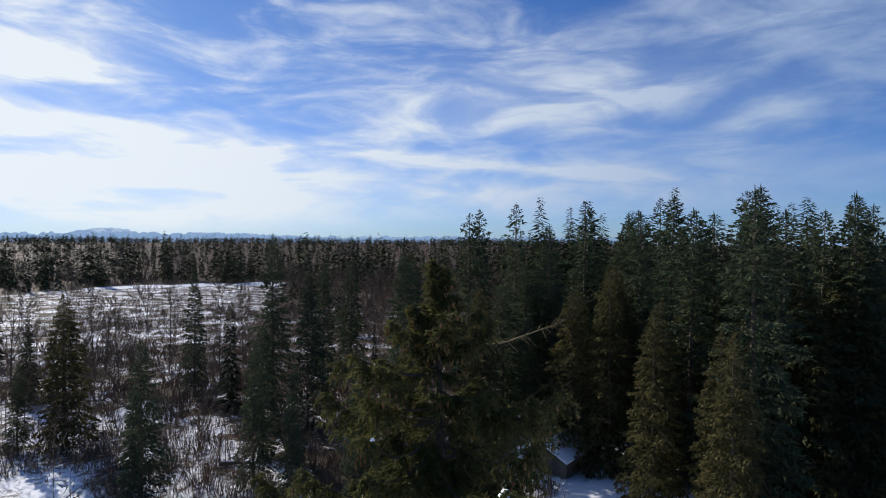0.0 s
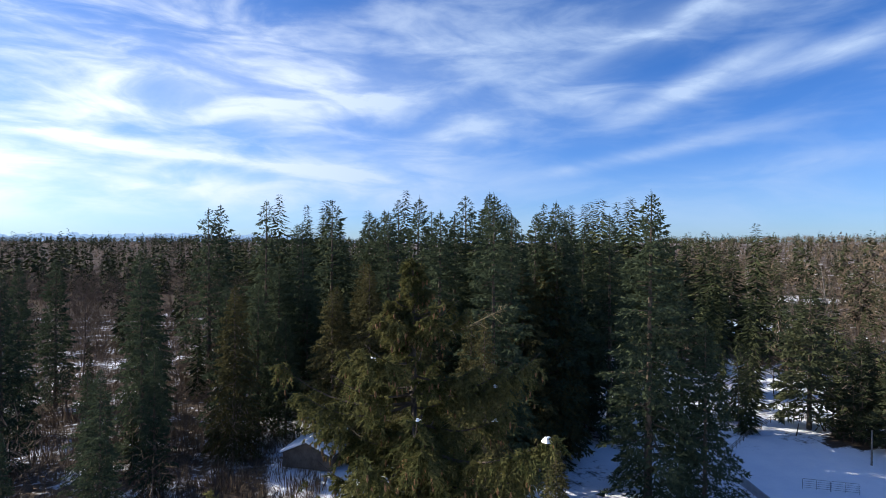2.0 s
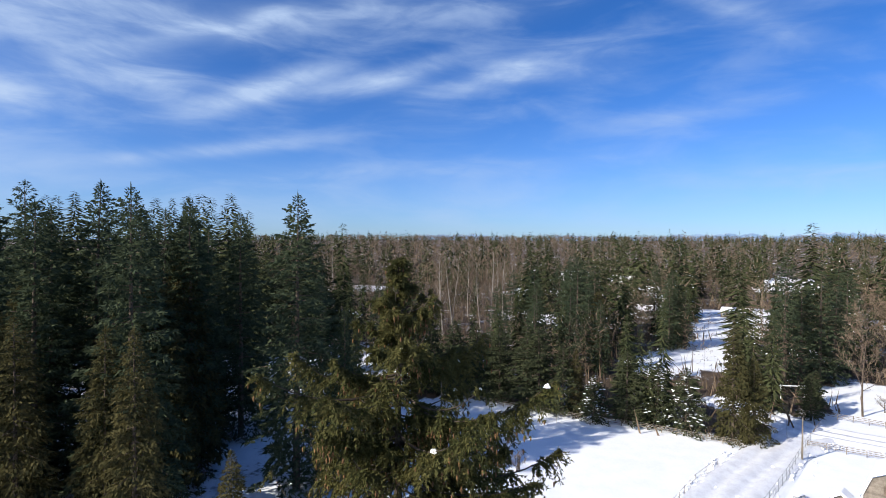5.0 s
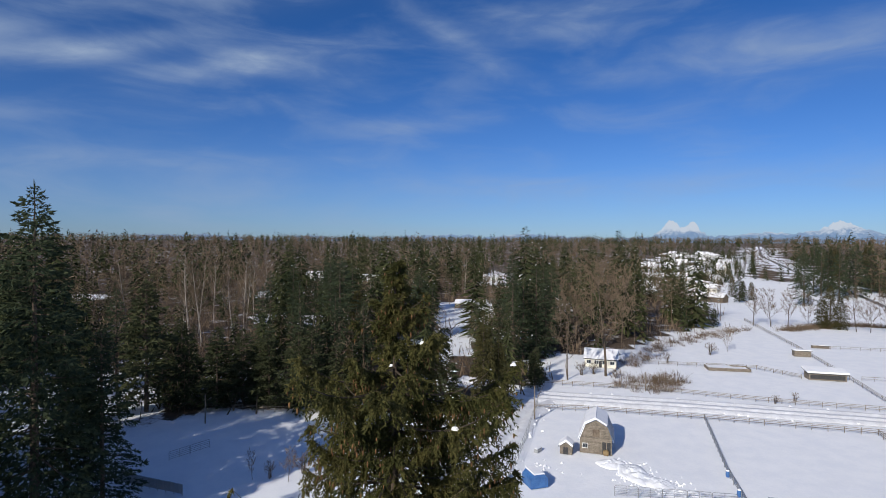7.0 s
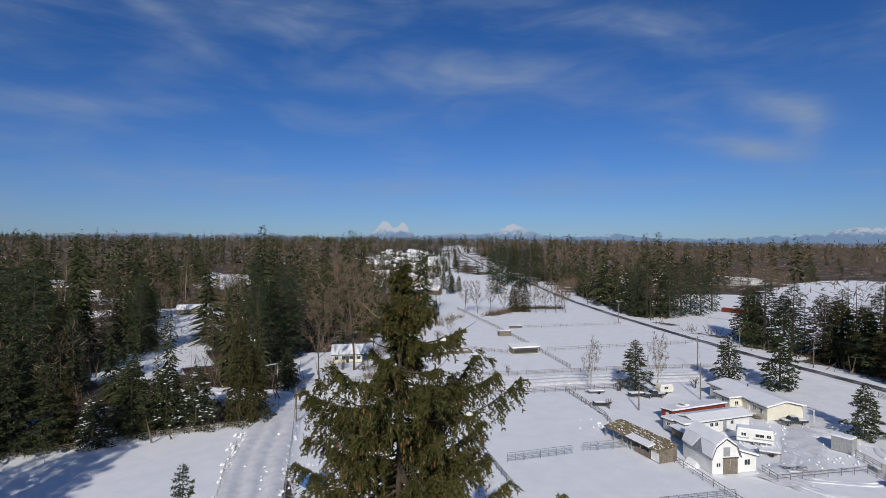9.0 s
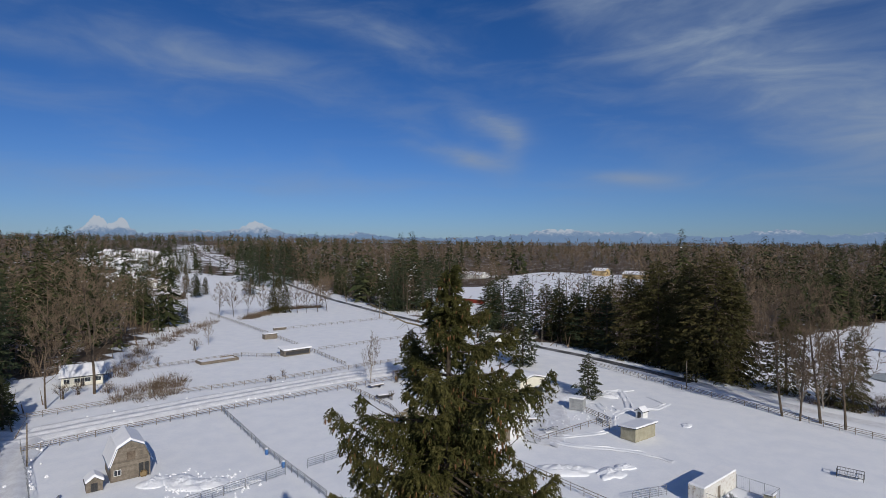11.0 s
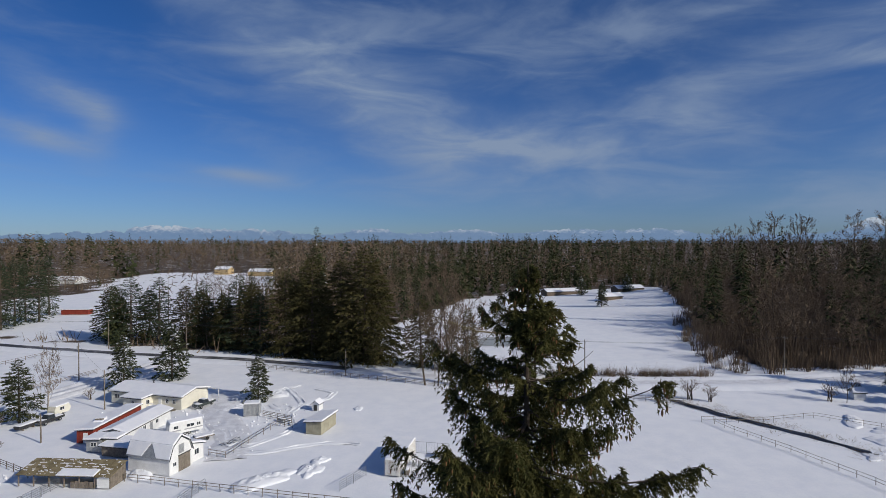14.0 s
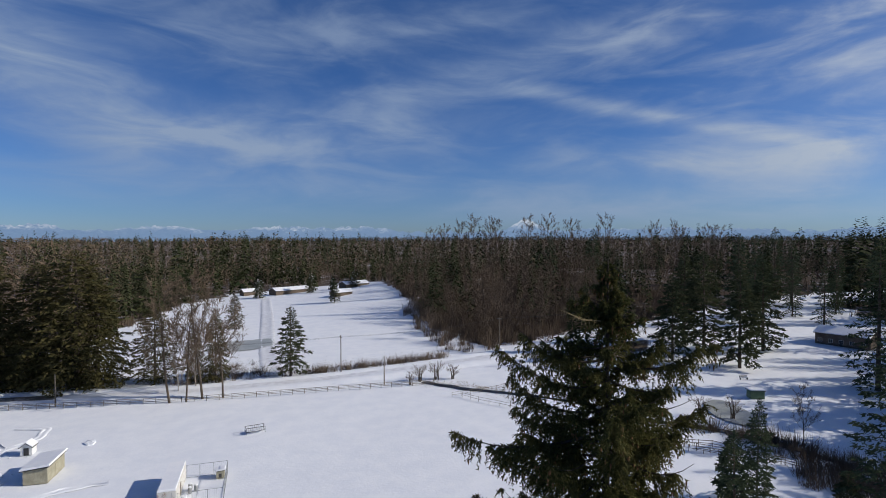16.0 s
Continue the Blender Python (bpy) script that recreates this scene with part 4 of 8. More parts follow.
# leafless trees
grove(bares[:1], BARE_H, [(111.1, -37.8, 34.0)], (1.2, 1.3))
grove(fans, 14.0, [(64.3, -87.2, 14.0), (71.1, -75.3, 12.5), (140.8, -81.3, 9.1), (-4.6, -108.0, 11.0), (-8.0, -109.0, 12.0)], (0.9, 1.1))
grove(bares, BARE_H, [(107.8, -28.7, 25.7), (191.2, -117.1, 18.7), (188.6, -122.1, 17.7), (186.0, -127.2, 18.7), (183.3, -132.5, 17.0), (176.9, -144.9, 18.7), (175.0, -148.6, 16.0), (172.7, -153.1, 18.7), (171.0, -156.4, 18.7), (181.1, -163.7, 17.7), (-4.6, -100.1, 30.8), (-7.4, -100.3, 30.0), (-10.8, -98.6, 25.9), (-2.3, -101.3, 30.0),
                      (-74.6, -25.0, 11.5), (-79.2, -81.4, 9.4)], (0.8, 1.1))
grove(bares, BARE_H, [(154.8, -56.3, 30.0), (55.6, 23.1, 5.1), (55.1, 18.4, 5.5), (-152.1, -229.5, 34), (-158, -222, 37), (-162.8, -215.6, 38), (-171, -214, 36), (-181.6, -219.8, 37), (-189, -205, 36), (-197, -198, 37), (-210, -190, 36), (-222, -178, 38), (-260.3, -178.2, 35), (-277.2, -170.9, 33), (-251.2, -136.4, 33), (-240, -150, 36), (-265, -150, 34), (-145, -232, 33)], (0.8, 1.1))
grove(bares, BARE_H, [(-95.3, 82.6, 27.9), (-94.6, 86.8, 24.7), (-94.2, 96.2, 25.2), (-92.0, 99.1, 26.5), (-88.4, 98.1, 23.5), (-81.3, 93.5, 22.7), (-90.3, 114.1, 28.8), (-77.2, 104.3, 26.4), (-58.1, 92.8, 27.1), (-66.8, 118.1, 25.4), (-73.1, 86.2, 19.7), (-81.8, 77.4, 20.9),
                      (-68.7, 70.2, 19.0), (-34.9, 123.5, 29.2), (-40.7, 51.3, 14.2), (-71.4, 62.0, 15.2)], (0.6, 0.8), "leafless trees of the wet wood", "thin leafless tree in the snowy wet wood")
grove(alders, ALDER_H, [(143.5, 72.7, 36.1), (145.8, 70.0, 33.8), (164.6, 64.0, 36.0), (209.2, 29.9, 31.0), (151.9, 77.7, 30.9), (166.1, 79.6, 33.6), (189.6, 84.4, 31.6), (174.5, 67.0, 32.4), (196.3, 160.3, 34.7), (153.8, 63.9, 32.0), (173.0, 60.2, 32.8), (149.4, 93.5, 33.5), (163.4, 131.6, 34.7), (197.4, 72.6, 33.8), (294.1, -13.2, 32.0), (163.3, -39.1, 24.2)], (0.9, 1.1), "alders behind the paddock")
grove(pines, PINE_H, [(-122.0, -67.5, 34.0), (-114.2, -54.4, 31.0), (-108.4, -67.6, 27.0), (-137.0, -60.0, 30.0), (-130.0, -78.0, 33.0)], (1.1, 1.35), "", "broad dark conifer with a bare lower trunk on the snowy lawn")
# leafless wood between the hill and the road
ROADSIDE = [(-89.9, -168.2), (-72.2, -119.4), (-69.2, -104.3), (-88.2, -99.0), (-120.4, -95.6), (-166.1, -135.0), (-147.7, -179.1)]
wood_rng = random.Random(44)
wood_spots = []
while len(wood_spots) < 34:
    x, y = wood_rng.uniform(min(p[0] for p in ROADSIDE), max(p[0] for p in ROADSIDE)), wood_rng.uniform(min(p[1] for p in ROADSIDE), max(p[1] for p in ROADSIDE))
    if inside(x, y, ROADSIDE) and not beside_road(*plan(x, y), 9.0):
        wood_spots.append((x, y, wood_rng.uniform(11, 24)))
grove(bares, BARE_H, wood_spots, (1.0, 1.5), "leafless trees above the road", "dark leafless tree on the wooded slope above the road")
# firs that stand out on the far hill
grove(firs, FIR_H, [(-166.5, -424.6, 38), (-166.4, -166.1, 30), (-175.9, -86.5, 38.0), (-169.2, -77.7, 38), (-187.0, -158.6, 32)], (1.0, 1.3), "", "dark fir on the wooded hill")
grove(bushes, 3.0, [(-45, -86, 3.2), (-48, -87, 4.0), (-52, -86.5, 4.4), (-55, -85, 3.6), (-77, -83, 4.0), (-85, -86, 3.5), (56, 21, 2.6), (57.5, 17, 3), (60, -69, 2.2), (112, -33, 3.5), (113, -36, 3), (109, -40, 2.8), (125, -58, 3), (136, -74, 4),
                    (68, -80, 3.2), (62, -96, 2.5), (-70, -30, 3), (-78, -37, 4.5), (-75, -41, 4), (-69, -24, 2.5), (92, -69, 2), (90, -64, 2)], (1.0, 1.4))


# ---- the tall spruce that the camera circles ----
def hero_spruce():
    """Boughs in loose whorls; hanging branchlets on every bough; needle tufts, cones and snow on the branchlets."""
    rng = np.random.default_rng(7)
    h = 38.1
    tree = thing("spruce_tree", "tall spruce with drooping sprays, brown cones and specks of snow", "tree", at=pose(0, 0, -0.15))
    wood = Mesh()
    zs = np.linspace(0, 1, 14)
    bend = lambda z: (0.25 * math.sin(2.2 * z + 0.4) - 0.1, 0.2 * math.sin(1.7 * z))
    wood.pipe([(*bend(z), h * z) for z in zs], [0.42 * (1 - z) ** 0.85 + 0.018 for z in zs], 10)
    # boughs that reach far out: height, direction, length
    long_boughs = [(29.6, -34, 4.8), (30.6, 300, 4.6), (31.4, 60, 3.6), (31.9, -43, 5.6), (32.0, 177, 5.0), (32.9, 231, 3.9), (33.2, -75, 4.4), (33.9, 262, 3.4), (34.2, 150, 3.9), (34.4, 120, 3.0)]
    boughs = [(z, radians(turn), reach, True) for z, turn, reach in long_boughs]
    z, k = 2.5, 0
    while z < h - 0.3:
        d0 = h - z
        fine = d0 < 12.5
        for _ in range(int(rng.integers(5, 7))):
            k += 1
            az = k * 2.39996 + rng.normal(0, 0.3)
            zz = z + rng.normal(0, 0.16)
            reach = float(np.interp(h - zz, [0, 0.5, 1, 1.6, 3, 4, 5, 7, 9, 12, 20, 36], [0.14, 0.22, 0.40, 0.80, 1.8, 2.5, 2.9, 3.4, 4.0, 4.8, 6.0, 6.6]))
            lump = noise.noise((math.cos(az) * 1.2, math.sin(az) * 1.2, zz * 0.5))
            reach *= rng.uniform(0.70, 1.10) * min(1.5, max(0.42, 1 + 1.25 * lump))
            if rng.random() < 0.16:
                reach *= rng.uniform(0.45, 0.75)
            boughs.append((zz, az, max(reach, 0.2), False))
        z += (0.24 if d0 < 2.5 else 0.46 if fine else 0.75) * rng.uniform(0.8, 1.25)
    root, way, size, thick, fall = [], [], [], [], []
    for k, (z, az, reach, far_out) in enumerate(boughs):
        d0 = max(0.05, h - z)
        fine = d0 < 12.5
        d = np.array([math.cos(az), math.sin(az), 0.0])
        s = np.array([-d[1], d[0], 0.0])
        o = np.array([*bend(z / h), z])
        rise = float(np.interp(d0, [0, 1.5, 4, 9, 20], [0.75, 0.40, 0.10, -0.10, -0.25])) + rng.normal(0, 0.08)
        sag, turn_up, sway = rng.uniform(0.10, 0.30), rng.uniform(0.10, 0.30), rng.normal(0, 0.10)
        n = 8
        p = np.arange(n + 1) / n
        pts = o + d * (reach * p)[:, None] + s * (reach * sway * p * p)[:, None]
        pts[:, 2] += reach * (rise * p - sag * p * (1.3 - p) * 1.3 + turn_up * p ** 3)
        wood.pipe([tuple(q) for q in pts], [max(0.007, (0.010 * reach + 0.012) * (1 - q) + 0.005) for q in p], 4)
        count = max(5, int(reach / (0.058 if fine else 0.22)))
        q = np.clip((np.arange(count) + rng.random(count)) / count, 0.02, 1.0)
        bare_in = (0.30 if d0 > 6 else 0.20 if d0 > 3 else 0.08) * rng.uniform(0.5, 1.2)
        clump = np.array([noise.noise((float(v) * reach * 1.1, k * 3.7, 2.0)) for v in q])
        q = q[(q > bare_in) & (clump > (-0.23 if d0 > 4 else -0.10))]
        for side in (-1, 1):
            m = len(q)
            if not m:
                continue
            seat = np.stack([np.interp(q, p, pts[:, i]) for i in range(3)], 1)
            ln = (0.16 + 0.42 * np.sin(np.pi * np.minimum(1.0, 0.12 + 0.84 * q)) ** 0.8) * rng.uniform(0.5, 1.35, m) * min(1.25, 0.35 + reach / 3.6)
            aim = d * rng.uniform(0.1, 0.9, m)[:, None] + s * (side * rng.uniform(0.25, 1.0, m))[:, None]
            aim[:, 2] += rng.uniform(-0.9, 0.25, m) + 0.45 * rise
            root.append(seat)
            way.append(unit(aim))
            size.append(ln * (1.0 if fine else 1.9))
            thick.append(np.full(m, 1.0 if fine else 3.2))
            fall.append(rng.uniform(0.25, 0.85, m) * (1.0 if d0 > 3 else 0.5))
    root, way, size, thick, fall = (np.concatenate(v) for v in (root, way, size, thick, fall))
    tufts = []
    down = np.array([0, 0, -1.0])
    for t in np.linspace(0.05, 1.0, 9):
        here = root + way * (size * t)[:, None] + down * (size * fall * t * t)[:, None]
        along_it = unit(way + down * (2 * fall * t)[:, None])
        for _ in range(3):
            keep = (thick < 2) | (rng.random(len(root)) < 0.22)
            m = int(keep.sum())
            aim = unit(along_it[keep] * 0.8 + rng.normal(0, 0.48, (m, 3)))
            half = unit(np.cross(aim, rng.normal(0, 1, (m, 3)))) * (0.025 * thick[keep] * rng.uniform(0.7, 1.3, m))[:, None]
            ln = 0.125 * thick[keep] * rng.uniform(0.7, 1.4, m)
            q0 = here[keep] + rng.normal(0, 0.02, (m, 3))
            tufts.append(np.stack([q0 + half, q0 - half, q0 + aim * ln[:, None]], 1))
    v = np.concatenate(tufts).reshape(-1, 3)
    end = root + way * size[:, None] + down * (size * fall)[:, None]
    # cones hang at branchlet ends, most of them near the top
    d0 = h - end[:, 2]
    crop = np.array([noise.noise((float(e[0]) * 0.8, float(e[1]) * 0.8, float(e[2]) * 0.8)) for e in end])
    pick = end[(rng.random(len(end)) < np.interp(d0, [0, 5, 10, 12], [0.50, 0.42, 0.20, 0.0]) * np.clip(0.35 + 2.4 * crop, 0.03, 1.4))]
    ring = [(math.cos(i * 1.2566), math.sin(i * 1.2566)) for i in range(5)]
    cone = np.array([(c * w, q * w, -e) for e, w in ((0, 0.01), (0.04, 0.027), (0.10, 0.024), (0.15, 0.006)) for c, q in ring])
    faces = np.array([(5 * k + i, 5 * k + (i + 1) % 5, 5 * k + 5 + (i + 1) % 5, 5 * k + 5 + i) for k in range(3) for i in range(5)])
    cv = (pick[:, None, :] + cone[None] * rng.uniform(0.8, 1.25, (len(pick), 1, 1))).reshape(-1, 3)
    cf = (np.arange(len(pick)) * 20)[:, None, None] + faces[None]
    cf = cf.reshape(-1, 4)
    # dry twig ends
    dry = rng.random(len(root)) < np.where(thick < 2, np.interp(h - root[:, 2], [0, 2, 12], [0.14, 0.05, 0.03]), 0)
    a, w, ln = root[dry], way[dry], (size[dry] * rng.uniform(0.9, 1.5, int(dry.sum())))[:, None]
    side = unit(np.cross(w, rng.normal(0, 1, a.shape))) * 0.007
    tip = a + w * ln + np.array([0, 0, 0.15]) * ln
    twig = np.stack([a + side, a - side, tip], 1).reshape(-1, 3)
    # snow caught on the upper side of the boughs
    snow = Mesh()
    for c in root[(thick < 2) & (h - root[:, 2] > 2.2) & (rng.random(len(root)) < 0.005)]:
        w = rng.uniform(0.05, 0.16)
        e = rng.uniform(0.6, 1.3, 8)
        foot = [(c[0] + w * e[i] * math.cos(i * 1.047), c[1] + w * e[i] * math.sin(i * 1.047), c[2] - 0.02) for i in range(6)]
        top = [(c[0] + 0.5 * w * e[i + 3] * math.cos(i * 2.094), c[1] + 0.5 * w * e[i + 3] * math.sin(i * 2.094), c[2] + w * 0.55 * e[i]) for i in range(3)]
        snow.solid(foot + top, [(0, 1, 6), (1, 2, 7, 6), (2, 3, 7), (3, 4, 8, 7), (4, 5, 8), (5, 0, 6, 8), (6, 7, 8), (5, 4, 3, 2, 1, 0)])
    part("trunk", wood, DARKBARK, tree, "grey-brown trunk with sweeping limbs")
    dead = Mesh()
    line = [np.array([*bend(0.94), 35.85]) + np.array([0.99 * q, 0.14 * q, up]) for q, up in ((0.0, 0.0), (0.8, 0.12), (1.6, 0.22), (2.3, 0.48), (2.95, 0.72))]
    dead.pipe([tuple(q) for q in line], [0.035, 0.028, 0.022, 0.015, 0.006], 5)
    for _ in range(46):
        q = rng.uniform(0.25, 1.0) * 4
        a = line[min(3, int(q))] + (line[min(3, int(q)) + 1] - line[min(3, int(q))]) * (q - min(3, int(q)))
        dead.pipe([tuple(a), tuple(a + np.array([rng.uniform(0.05, 0.3), rng.normal(0, 0.2), rng.uniform(-0.3, 0.22)]))], [0.008, 0.003], 3)
    part("dead_bough", dead, TWIGLET, tree, "bare pale dead bough")
    part("crown", mesh_from("spruce_crown", v, np.arange(len(v)).reshape(-1, 3), SPRUCE), None, tree, "olive-green hanging needle sprays")
    for nm, msh, mt, lab in (("twig_fringe", mesh_from("twig_fringe", twig, np.arange(len(twig)).reshape(-1, 3), TWIGLET), None, "bare pale twig ends"),
                             ("cone_crop", mesh_from("cone_crop", cv, cf, CONE), None, "hanging brown cones"), ("snow_clumps", snow, ROOF_SNOW, "small clumps of snow")):
        tagged(part(nm, msh, mt, tree, lab), kind="stuff")


hero_spruce()


# ---- buildings ----
def heading(ux, uy):
    return math.degrees(math.atan2(uy, ux))


def site(x, y, ux, uy):
    """The pose of a thing whose local x runs along (ux, uy), at a point of the plan."""
    px, py = plan(x, y)
    return pose(px, py, terrain(px, py), 0, 0, heading(ux, uy))


def window_part(parent, axis, at, a0, a1, z0, z1, out=1, label=""):
    """A framed window on a wall: axis 'x' lies on a wall that runs along x at y = at."""
    fr, pane = Mesh(), Mesh()
    d = 0.05 * out

    def put(m, p0, p1, q0, q1, lo, hi):
        lo, hi = sorted((at + lo * out, at + hi * out))
        if axis == "x":
            m.box(p0, lo, q0, p1, hi, q1)
        else:
            m.box(lo, p0, q0, hi, p1, q1)

    w = 0.07
    for p0, p1, q0, q1 in ((a0 - w, a0, z0 - w, z1 + w), (a1, a1 + w, z0 - w, z1 + w), (a0, a1, z1, z1 + w), (a0, a1, z0 - w, z0), ((a0 + a1) / 2 - 0.02, (a0 + a1) / 2 + 0.02, z0, z1)):
        put(fr, p0, p1, q0, q1, 0.003, 0.06)
    put(pane, a0, a1, z0, z1, 0.004, 0.02)
    win = part("window", fr, WHITE, parent, label)
    part("pane", pane, GLASS, win, "dark glass")
    return win


def door_part(parent, axis, at, a0, a1, z1, mat, out=1, label="", z0=0.0):
    m = Mesh()
    lo, hi = sorted((at + 0.003 * out, at + 0.07 * out))
    n = max(2, int((a1 - a0) / 0.35))
    for i in range(n):
        p0, p1 = a0 + (a1 - a0) * i / n + 0.008, a0 + (a1 - a0) * (i + 1) / n - 0.008
        if axis == "x":
            m.box(p0, lo, z0, p1, hi, z1)
        else:
            m.box(lo, p0, z0, hi, p1, z1)
    return part("door", m, mat, parent, label)


def gable_building(ob, x0, y0, x1, y1, eave, ridge, wall, along="x", over=0.35, snow=0.32, roof=None):
    """Walls with lapped siding, a gable roof and the snow on it. The ridge runs along x or y."""
    w = Mesh()
    mx, my = (x0 + x1) / 2, (y0 + y1) / 2
    if along == "x":
        outline = [(y0, 0), (y1, 0), (y1, eave), (my, ridge), (y0, eave)]
        vs = [(x0, p, q) for p, q in outline] + [(x1, p, q) for p, q in outline]
    else:
        outline = [(x0, 0), (x1, 0), (x1, eave), (mx, ridge), (x0, eave)]
        vs = [(p, y0, q) for p, q in outline] + [(p, y1, q) for p, q in outline]
    w.solid(vs, [(0, 1, 2, 3, 4), (9, 8, 7, 6, 5)] + [(i, 5 + i, 5 + (i + 1) % 5, (i + 1) % 5) for i in range(5)])
    part("wall", w, wall, ob)
    k = (ridge - eave) / ((y1 - y0) / 2 if along == "x" else (x1 - x0) / 2)
    for side in (-1, 1):
        if along == "x":
            ye = y0 - over if side < 0 else y1 + over
            q = [(x0 - over, ye, eave - k * over), (x1 + over, ye, eave - k * over), (x1 + over, my, ridge), (x0 - over, my, ridge)]
        else:
            xe = x0 - over if side < 0 else x1 + over
            q = [(xe, y0 - over, eave - k * over), (xe, y1 + over, eave - k * over), (mx, y1 + over, ridge), (mx, y0 - over, ridge)]
        r, s = Mesh(), Mesh()
        r.slab([(a, b, c + 0.12) for a, b, c in q], 0.12)
        rp = part("roof", r, roof or DARK, ob)
        if snow:
            s.slab([(a, b, c + 0.125 + snow) for a, b, c in q], snow, 0.12)
            part("roof_snow", s, ROOF_SNOW, rp, "thick settled snow")


def flat_roof(ob, quad, thick=0.14, snow=0.3, mat=None):
    r, s = Mesh(), Mesh()
    r.slab(quad, thick)
    rp = part("roof", r, mat or DARK, ob)
    if snow:
        s.slab([(a, b, c + snow + 0.004) for a, b, c in quad], snow, 0.14)
        part("roof_snow", s, ROOF_SNOW, rp, "thick settled snow")
    return rp


def box_walls(ob, x0, y0, x1, y1, h, mat, name="wall", tops=None):
    """Four walls of thickness; tops gives other heights for the corners."""
    t = 0.12
    tops = tops or (h, h, h, h)
    m = Mesh()
    outer = [(x0, y0), (x1, y0), (x1, y1), (x0, y1)]
    inner = [(x0 + t, y0 + t), (x1 - t, y0 + t), (x1 - t, y1 - t), (x0 + t, y1 - t)]
    for i in range(4):
        j = (i + 1) % 4
        vs = [(*outer[i], 0), (*outer[j], 0), (*inner[j], 0), (*inner[i], 0), (*outer[i], tops[i]), (*outer[j], tops[j]), (*inner[j], tops[j]), (*inner[i], tops[i])]
        m.solid(vs, [(0, 1, 5, 4), (2, 3, 7, 6), (4, 5, 6, 7), (0, 3, 2, 1), (1, 2, 6, 5), (0, 4, 7, 3)])
    return part(name, m, mat, ob)


def make_barn():
    ob = thing("barn", "small white gambrel barn with brown plank doors and snowy roof", "barn", at=site(32.5, -59.2, -0.366, -0.93))
    out = [(0, 0), (5.0, 0), (5.0, 2.8), (4.35, 4.5), (2.5, 5.8), (0.65, 4.5), (0, 2.8)]
    w = Mesh()
    w.prism(out, 0, 8.6)
    part("wall", w, WHITE, ob)
    an = Mesh()
    an.solid([(5.0, 0.5, 0), (8.4, 0.5, 0), (8.4, 7.5, 0), (5.0, 7.5, 0), (5.0, 0.5, 3.6), (8.4, 0.5, 2.6), (8.4, 7.5, 2.6), (5.0, 7.5, 3.6)],
             [(0, 1, 5, 4), (1, 2, 6, 5), (2, 3, 7, 6), (3, 0, 4, 7), (4, 5, 6, 7), (0, 3, 2, 1)])
    part("annex", an, WHITE, ob, "white lean-to annex")
    flat_roof(ob, [(4.9, 0.2, 3.78), (8.75, 0.2, 2.64), (8.75, 7.8, 2.64), (4.9, 7.8, 3.78)])
    edge = [(-0.25, 2.5), (0.6, 4.6), (2.5, 5.95), (4.4, 4.6), (5.2, 2.75)]
    for (a, c), (b, d) in zip(edge, edge[1:]):
        r, s = Mesh(), Mesh()
        r.slab([(a, -0.25, c + 0.1), (b, -0.25, d + 0.1), (b, 8.85, d + 0.1), (a, 8.85, c + 0.1)], 0.1)
        rp = part("roof", r, GREYMETAL, ob)
        steep = abs(d - c) / abs(b - a) > 1.2
        if steep and a < 1:
            # snow has slid off one patch of the steep side
            s.slab([(a, -0.2, c + 0.3), (b, -0.2, d + 0.3), (b, 4.2, d + 0.3), (a, 2.6, c + 0.3)], 0.2, 0.1)
            s.slab([(a, 5.6, c + 0.3), (b, 4.2, d + 0.3), (b, 8.8, d + 0.3), (a, 8.8, c + 0.3)], 0.2, 0.1)
        elif steep:
            s.slab([(a, -0.2, c + 0.18), (b, -0.2, d + 0.18), (b, 8.8, d + 0.18), (a, 8.8, c + 0.18)], 0.08, 0.05)
        else:
            s.slab([(a, -0.2, c + 0.38), (b, -0.2, d + 0.38), (b, 8.8, d + 0.38), (a, 8.8, c + 0.38)], 0.28, 0.1)
        part("roof_snow", s, ROOF_SNOW, rp, "thick settled snow")
    trim = Mesh()
    for (a, c), (b, d) in zip(edge, edge[1:]):
        trim.tube((a, -0.27, c), (b, -0.27, d), 0.07, 0.07, 5)
    part("trim", trim, DARK, ob, "dark bargeboard")
    door_part(ob, "x", 0.0, 1.95, 3.25, 2.6, OLDWOOD, -1, "brown plank door")
    door_part(ob, "x", 0.0, 3.3, 4.6, 2.6, OLDWOOD, -1, "brown plank door")
    door_part(ob, "x", 0.0, 2.0, 3.2, 4.5, GREYMETAL, -1, "grey loft door", z0=3.0)
    window_part(ob, "x", 0.0, 0.75, 1.45, 1.3, 1.9, -1)
    window_part(ob, "x", 0.5, 6.2, 7.2, 1.2, 2.1, -1)
    frame_m = Mesh()
    frame_m.box(1.85, -0.08, 2.62, 4.75, -0.003, 2.78)
    part("lintel", frame_m, DARK, ob)


